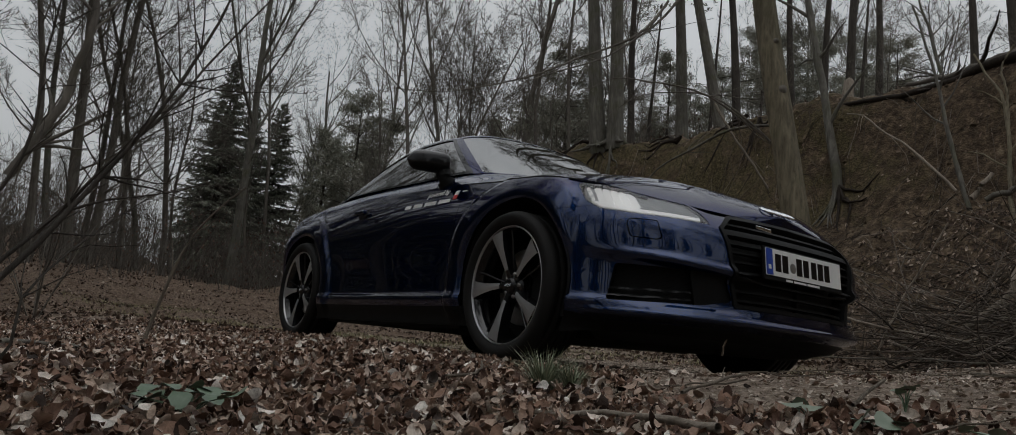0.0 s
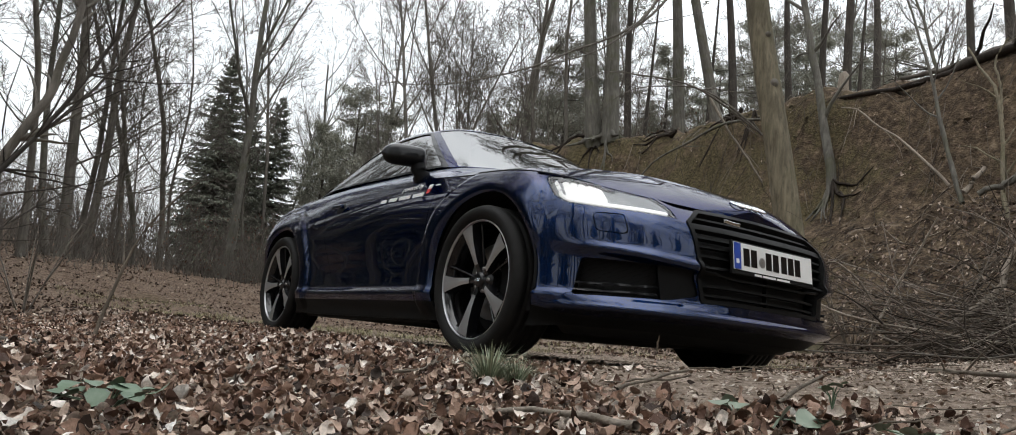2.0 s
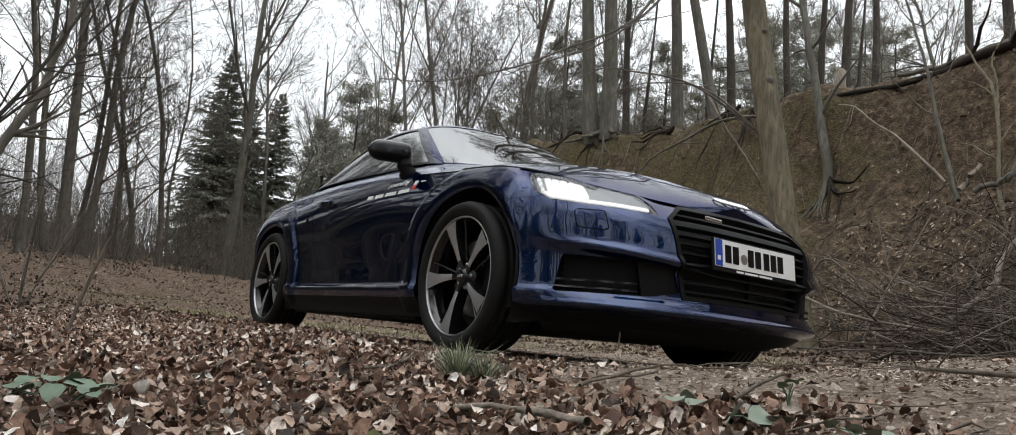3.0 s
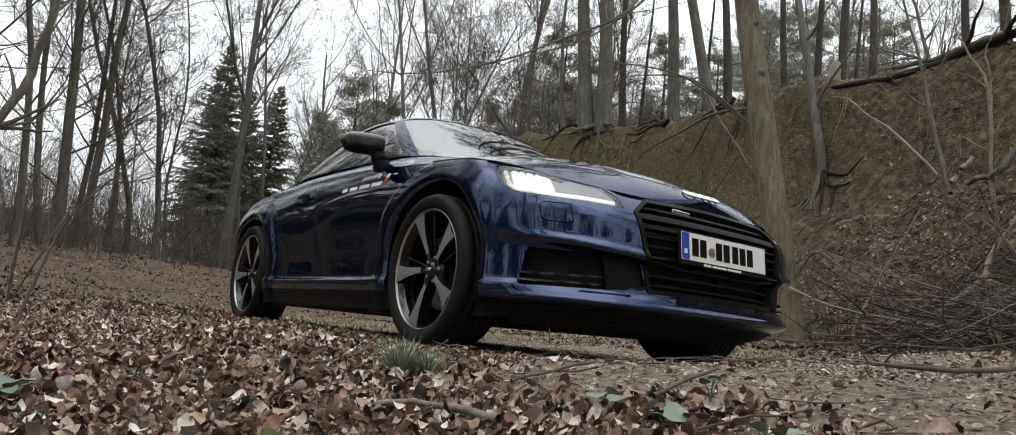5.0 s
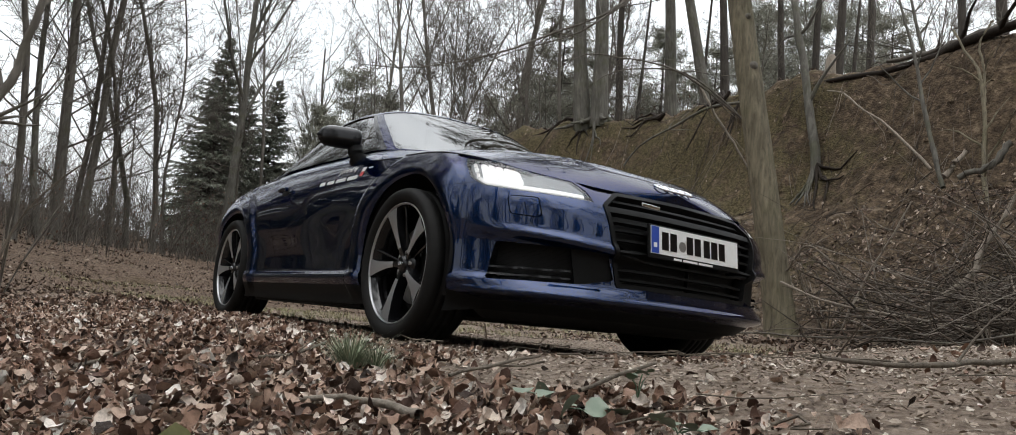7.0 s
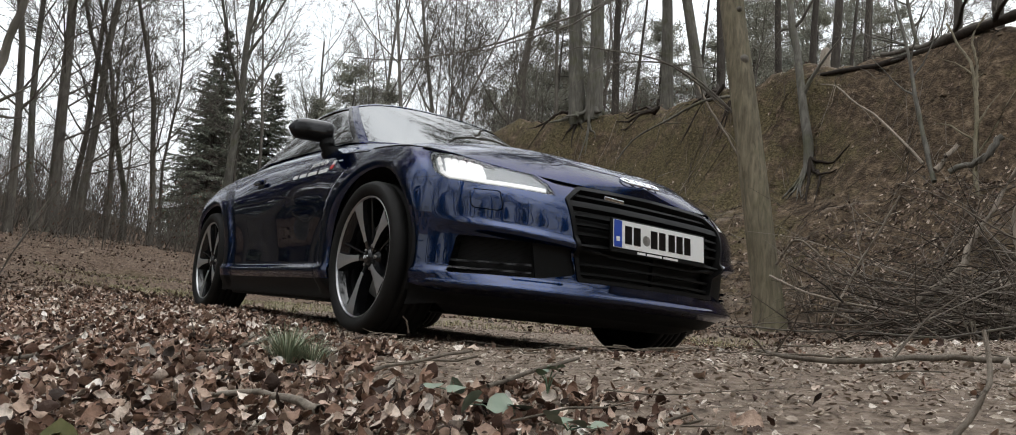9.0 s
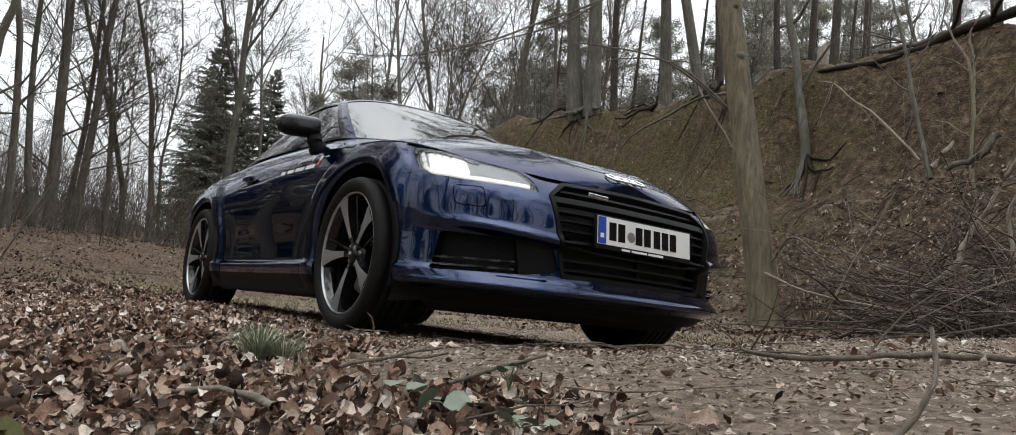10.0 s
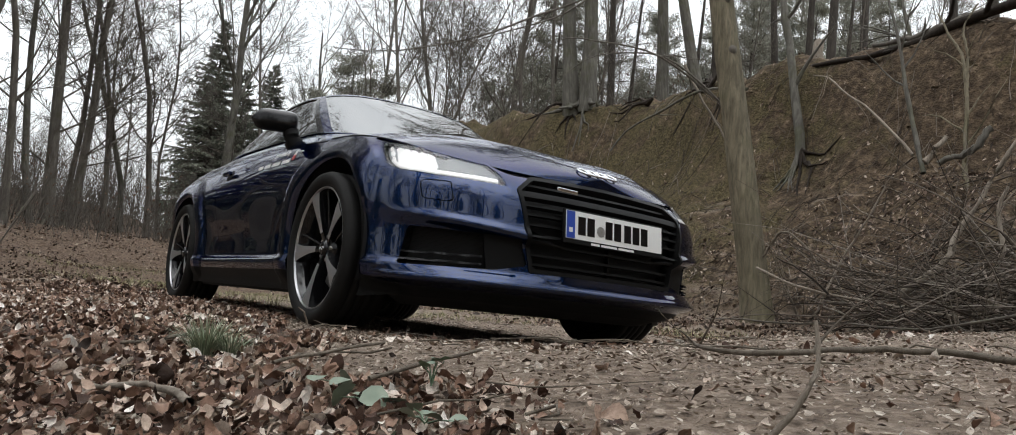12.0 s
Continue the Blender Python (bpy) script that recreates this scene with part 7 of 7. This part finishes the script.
def build_bank_cover():
    """Fallen leaves caught on the bank's ledges, loose clods, and thin twigs and rootlets."""
    rng = np.random.default_rng(91)
    n = 52000
    x, y = rng.uniform(-14, 3.5, n), rng.uniform(5.4, 10.4, n)
    low = smooth(9.2, 7.8, y - 0.45 * np.clip(x + 3.4, -6, 2.4))
    keep = rng.uniform(size=n) < (0.10 + 0.80 * low) * (0.35 + 0.65 * (fbm(x * 1.3, y * 2.2, 11.0) > -0.1))
    x, y = x[keep], y[keep]
    m = len(x)
    pos = np.column_stack([x, y, terrain(x, y) + rng.uniform(0.0, 0.04, m)])
    v, q = leaf_soup(rng, pos, rng.uniform(0.03, 0.075, m), 0.55, 0.7, False)
    me = tri_mesh("bank_leaves", v, q)
    me.materials.append(BANKLEAF)
    tagged(new("bank_leaves", me), "dull brown leaves caught on the ledges of the bank", "leaves", kind="stuff")
    clods = Soup()
    for _ in range(900):
        cx, cy = rng.uniform(-13, 3), rng.uniform(6.8, 10.2)
        r = 0.012 + 0.05 * rng.uniform() ** 3
        p = np.array([cx, cy, float(terrain(cx, cy)) + r * 0.1])
        t = np.arange(6) * np.pi / 3 + rng.uniform(0, 1)
        ring = np.stack([np.cos(t) * r * rng.uniform(0.7, 1.3, 6), np.sin(t) * r * rng.uniform(0.5, 0.9, 6), rng.normal(size=6) * 0.15 * r - 0.25 * r], -1)
        top = ring * 0.62 + np.stack([0 * t, -0.25 * r + 0 * t, r * rng.uniform(0.35, 0.7, 6)], -1)
        k = np.arange(6)
        clods.add(np.concatenate([ring, top]) + p, np.concatenate([np.stack([k, (k + 1) % 6, (k + 1) % 6 + 6, k + 6], 1), [[6, 7, 8, 9], [6, 9, 10, 11]]]))
    me = clods.mesh("bank_clods")
    me.materials.append(FLOOR)
    tagged(new("bank_clods", me), "loose clods of earth and moss on the steep bank", "soil", kind="stuff")
    twigs = Soup()
    for _ in range(1100):
        cx, cy = rng.uniform(-12, 3.5), rng.uniform(6.2, 10.2)
        a, ln = rng.uniform(0, 6.28), rng.uniform(0.15, 0.9)
        pts, d = [], np.array([math.cos(a), math.sin(a)])
        q = np.array([cx, cy])
        for k in range(5):
            pts.append((q[0], q[1], float(terrain(q[0], q[1])) + rng.uniform(0.0, 0.07)))
            d = d + rng.normal(size=2) * 0.25
            q = q + d / (np.linalg.norm(d) + 1e-9) * ln / 4
        twigs.add(*tube(pts, rng.uniform(0.003, 0.008) * np.linspace(1, 0.35, 5), 4))
    me = twigs.mesh("bank_twigs")
    me.materials.append(BRUSHWOOD)
    tagged(new("bank_twigs", me), "dry twigs and bare rootlets scattered over the bank", "twigs", kind="stuff")


def build_shrub(name, x, y, stems, height, label, seed, material, spread=0.5):
    """A bare shrub: long thin stems from one foot."""
    rng = np.random.default_rng(seed)
    ob = tagged(empty(name, Matrix.Translation((x, y, float(terrain(x, y))))), label, "shrub")
    for i in range(stems):
        a = rng.uniform(0, 2 * np.pi)
        d = unit(np.array([math.cos(a) * spread, math.sin(a) * spread, 1.0]))
        soup = [Soup(), Soup()]
        limb(soup, rng, np.array([math.cos(a) * 0.05, math.sin(a) * 0.05, -0.03]), d, height * rng.uniform(0.6, 1.1), rng.uniform(0.006, 0.013), 1, WAND)
        part("stem", soup[1].mesh("stem"), material, ob)
    return ob


WAND = dict(least=0.0025, count=(0, 7, 4), start=(0.2, 0.25, 0.1), ratio=(0.5, 0.33, 0.5), angle=(0.5, 0.55, 0.6), thin=(0.5, 0.5, 0.6), wander=(0.05, 0.07, 0.10, 0.12), rise=(0, 0.01, 0.02, 0.0))


def build_undergrowth():
    """Grey-brown haze of thin stems and saplings further back."""
    rng = np.random.default_rng(43)
    soup = Soup()
    n = 0
    while n < 4200:
        # past 190 degrees: unseen stems, added to darken the door's reflection
        a = math.radians(rng.uniform(112, 225) if rng.uniform() < 0.6 else rng.uniform(150, 186))
        d = rng.uniform(24, 58)
        x, y = 3.0 + d * math.cos(a), -2.5 + d * math.sin(a)
        if (1.5 < y < 10.8 and x > -24) or d < 24:
            continue
        if y >= 10.8 and x > -17:
            d2 = 0.35
        else:
            d2 = 1.0
        if rng.uniform() > d2:
            continue
        n += 1
        z = float(terrain(x, y))
        h = rng.uniform(0.8, 4.4) if y > 10 else rng.uniform(0.5, 1.8) + 3.6 * rng.uniform() * (d > 36)
        p = np.array([x, y, z - 0.05])
        dd = unit(np.array([rng.normal() * 0.25, rng.normal() * 0.25, 1.0]))
        pts = [p, p + dd * h * 0.5 + rng.normal(size=3) * 0.05, p + dd * h + rng.normal(size=3) * 0.15]
        r = rng.uniform(0.007, 0.016) * (1.5 if d > 26 else 1.0)
        soup.add(*tube(pts, [r, r * 0.7, r * 0.25], 3))
        for _ in range(6):
            t = rng.uniform(0.25, 1.0)
            q = p + dd * h * t
            e = side_dir(rng, dd, rng.uniform(0.5, 1.1))
            ln = h * rng.uniform(0.12, 0.4)
            soup.add(*tube([q, q + e * ln * 0.5, q + unit(e + [0, 0, 0.3]) * ln], [r * 0.55, r * 0.4, r * 0.2], 3))
    me = soup.mesh("undergrowth")
    me.materials.append(SAPLING)
    tagged(new("undergrowth", me), "grey-brown haze of thin bare saplings under the trees", "undergrowth", kind="stuff")
    # withered leaves that still hang on young beeches
    m = 24000
    a, d = np.radians(rng.uniform(118, 190, m)), rng.uniform(17, 48, m)
    x, y = 3.0 + d * np.cos(a), -2.5 + d * np.sin(a)
    keep = ~((y > 1.5) & (y < 10.6) & (x > -24)) & (d > 26) & (fbm(x * 0.35, y * 0.35, 9.0) > -0.1)
    x, y = x[keep], y[keep]
    pos = np.column_stack([x, y, terrain(x, y) + rng.uniform(0.2, 2.4, len(x)) ** 1.1])
    v, q = leaf_soup(rng, pos, rng.uniform(0.05, 0.11, len(x)), 0.8, 0.4, False, False)
    me = tri_mesh("withered_leaves", v, q)
    me.materials.append(RUSSET)
    tagged(new("withered_leaves", me), "withered brown leaves hanging on young beeches", "leaves", kind="stuff")


def build_near_branches():
    """Dark stems of a shrub close beside the camera's way, and thin branches that hang across from the bank's trees."""
    ob = tagged(empty("bare_shrub"), "dark leafless shrub stems hanging over the track side", "shrub")
    for k, (pts, r) in enumerate((
            ([(1.532, -2.851, 0.008), (1.533, -2.818, 0.072), (1.516, -2.780, 0.134), (1.492, -2.717, 0.238), (1.471, -2.650, 0.356), (1.460, -2.601, 0.476), (1.449, -2.559, 0.594), (1.433, -2.537, 0.695)], 0.0060),
            ([(1.482, -2.856, 0.043), (1.483, -2.820, 0.098), (1.438, -2.755, 0.186), (1.425, -2.688, 0.296), (1.406, -2.618, 0.396), (1.368, -2.550, 0.521), (1.370, -2.463, 0.666)], 0.0045),
            ([(1.232, -2.859, 0.185), (1.233, -2.816, 0.261), (1.234, -2.798, 0.359), (1.214, -2.802, 0.484), (1.194, -2.795, 0.606), (1.194, -2.800, 0.669)], 0.0045),
            ([(1.533, -2.822, -0.076), (1.535, -2.793, -0.026), (1.535, -2.792, 0.032), (1.439, -2.739, 0.117), (1.349, -2.651, 0.212), (1.262, -2.569, 0.284)], 0.0030))):
        b = stick("stem", pts, (0.8 * r, r * 0.3), BARK_DARK, "", forks=14, seed=60 + k)
        b.parent = ob
        for key in ("label", "category", "group"):
            if key in b:
                del b[key]
    hang = (([(-6.42, 1.50, 3.35), (-6.03, 2.06, 3.37), (-6.17, 2.62, 3.61), (-6.26, 3.19, 3.88), (-6.12, 3.75, 4.16), (-6.12, 4.31, 4.53), (-5.91, 4.88, 4.86), (-5.82, 5.44, 5.28), (-5.88, 6.00, 5.99)], 0.006, 0.024),
            ([(-5.93, 3.20, 3.76), (-5.99, 3.67, 4.06), (-5.86, 4.13, 4.29), (-5.70, 4.60, 4.56), (-5.54, 5.07, 4.97), (-5.57, 5.53, 5.40), (-5.59, 6.00, 6.00)], 0.006, 0.024),
            ([(-6.28, 4.50, 4.00), (-5.54, 4.75, 4.23), (-5.25, 5.00, 4.17), (-4.96, 5.25, 4.12), (-4.55, 5.50, 3.95), (-4.27, 5.75, 3.72), (-3.89, 6.00, 3.34)], 0.005, 0.020),
            ([(-6.07, 5.00, 3.78), (-5.67, 5.21, 4.07), (-5.12, 5.42, 4.09), (-4.55, 5.63, 3.96), (-4.11, 5.84, 3.62), (-3.81, 6.05, 3.25)], 0.005, 0.018))
    for k, (pts, r0, r1) in enumerate(hang):
        stick("overhanging_branch", pts, (r0, r1), BARK_BROWN, "thin bare branch hanging across from the bank", forks=6, seed=70 + k)

    stick("overhanging_branch", [(-5.977, -2.578, 1.237), (-5.976, -2.351, 1.770), (-5.974, -2.252, 1.992), (-5.972, -2.198, 2.240), (-5.972, -2.208, 2.405), (-5.970, -2.153, 2.591), (-5.969, -2.107, 2.948), (-5.970, -2.132, 3.358)], (0.05, 0.03), BARK_BROWN, "crooked dark limb reaching over the leaf slope", forks=10, seed=75)


build_near_branches()
build_near_tree()
build_bank_tree()
build_fallen_wood()
build_brush()
build_undergrowth()
build_bank_cover()
build_shrub("bare_shrub", -5.5, -3.0, 8, 2.6, "bare shrub with thin grey stems", 52, BARK_BROWN, 0.5)
build_shrub("bare_shrub", -8.8, -1.9, 7, 3.0, "bare shrub with thin grey stems", 53, BARK_BROWN, 0.5)
build_shrub("bare_shrub", -0.3, 5.6, 6, 1.1, "low bare shrub growing through the brush", 54, TWIG, 0.4)
build_shrub("bare_shrub", -2.6, 6.4, 5, 1.3, "low bare shrub growing through the brush", 55, TWIG, 0.4)
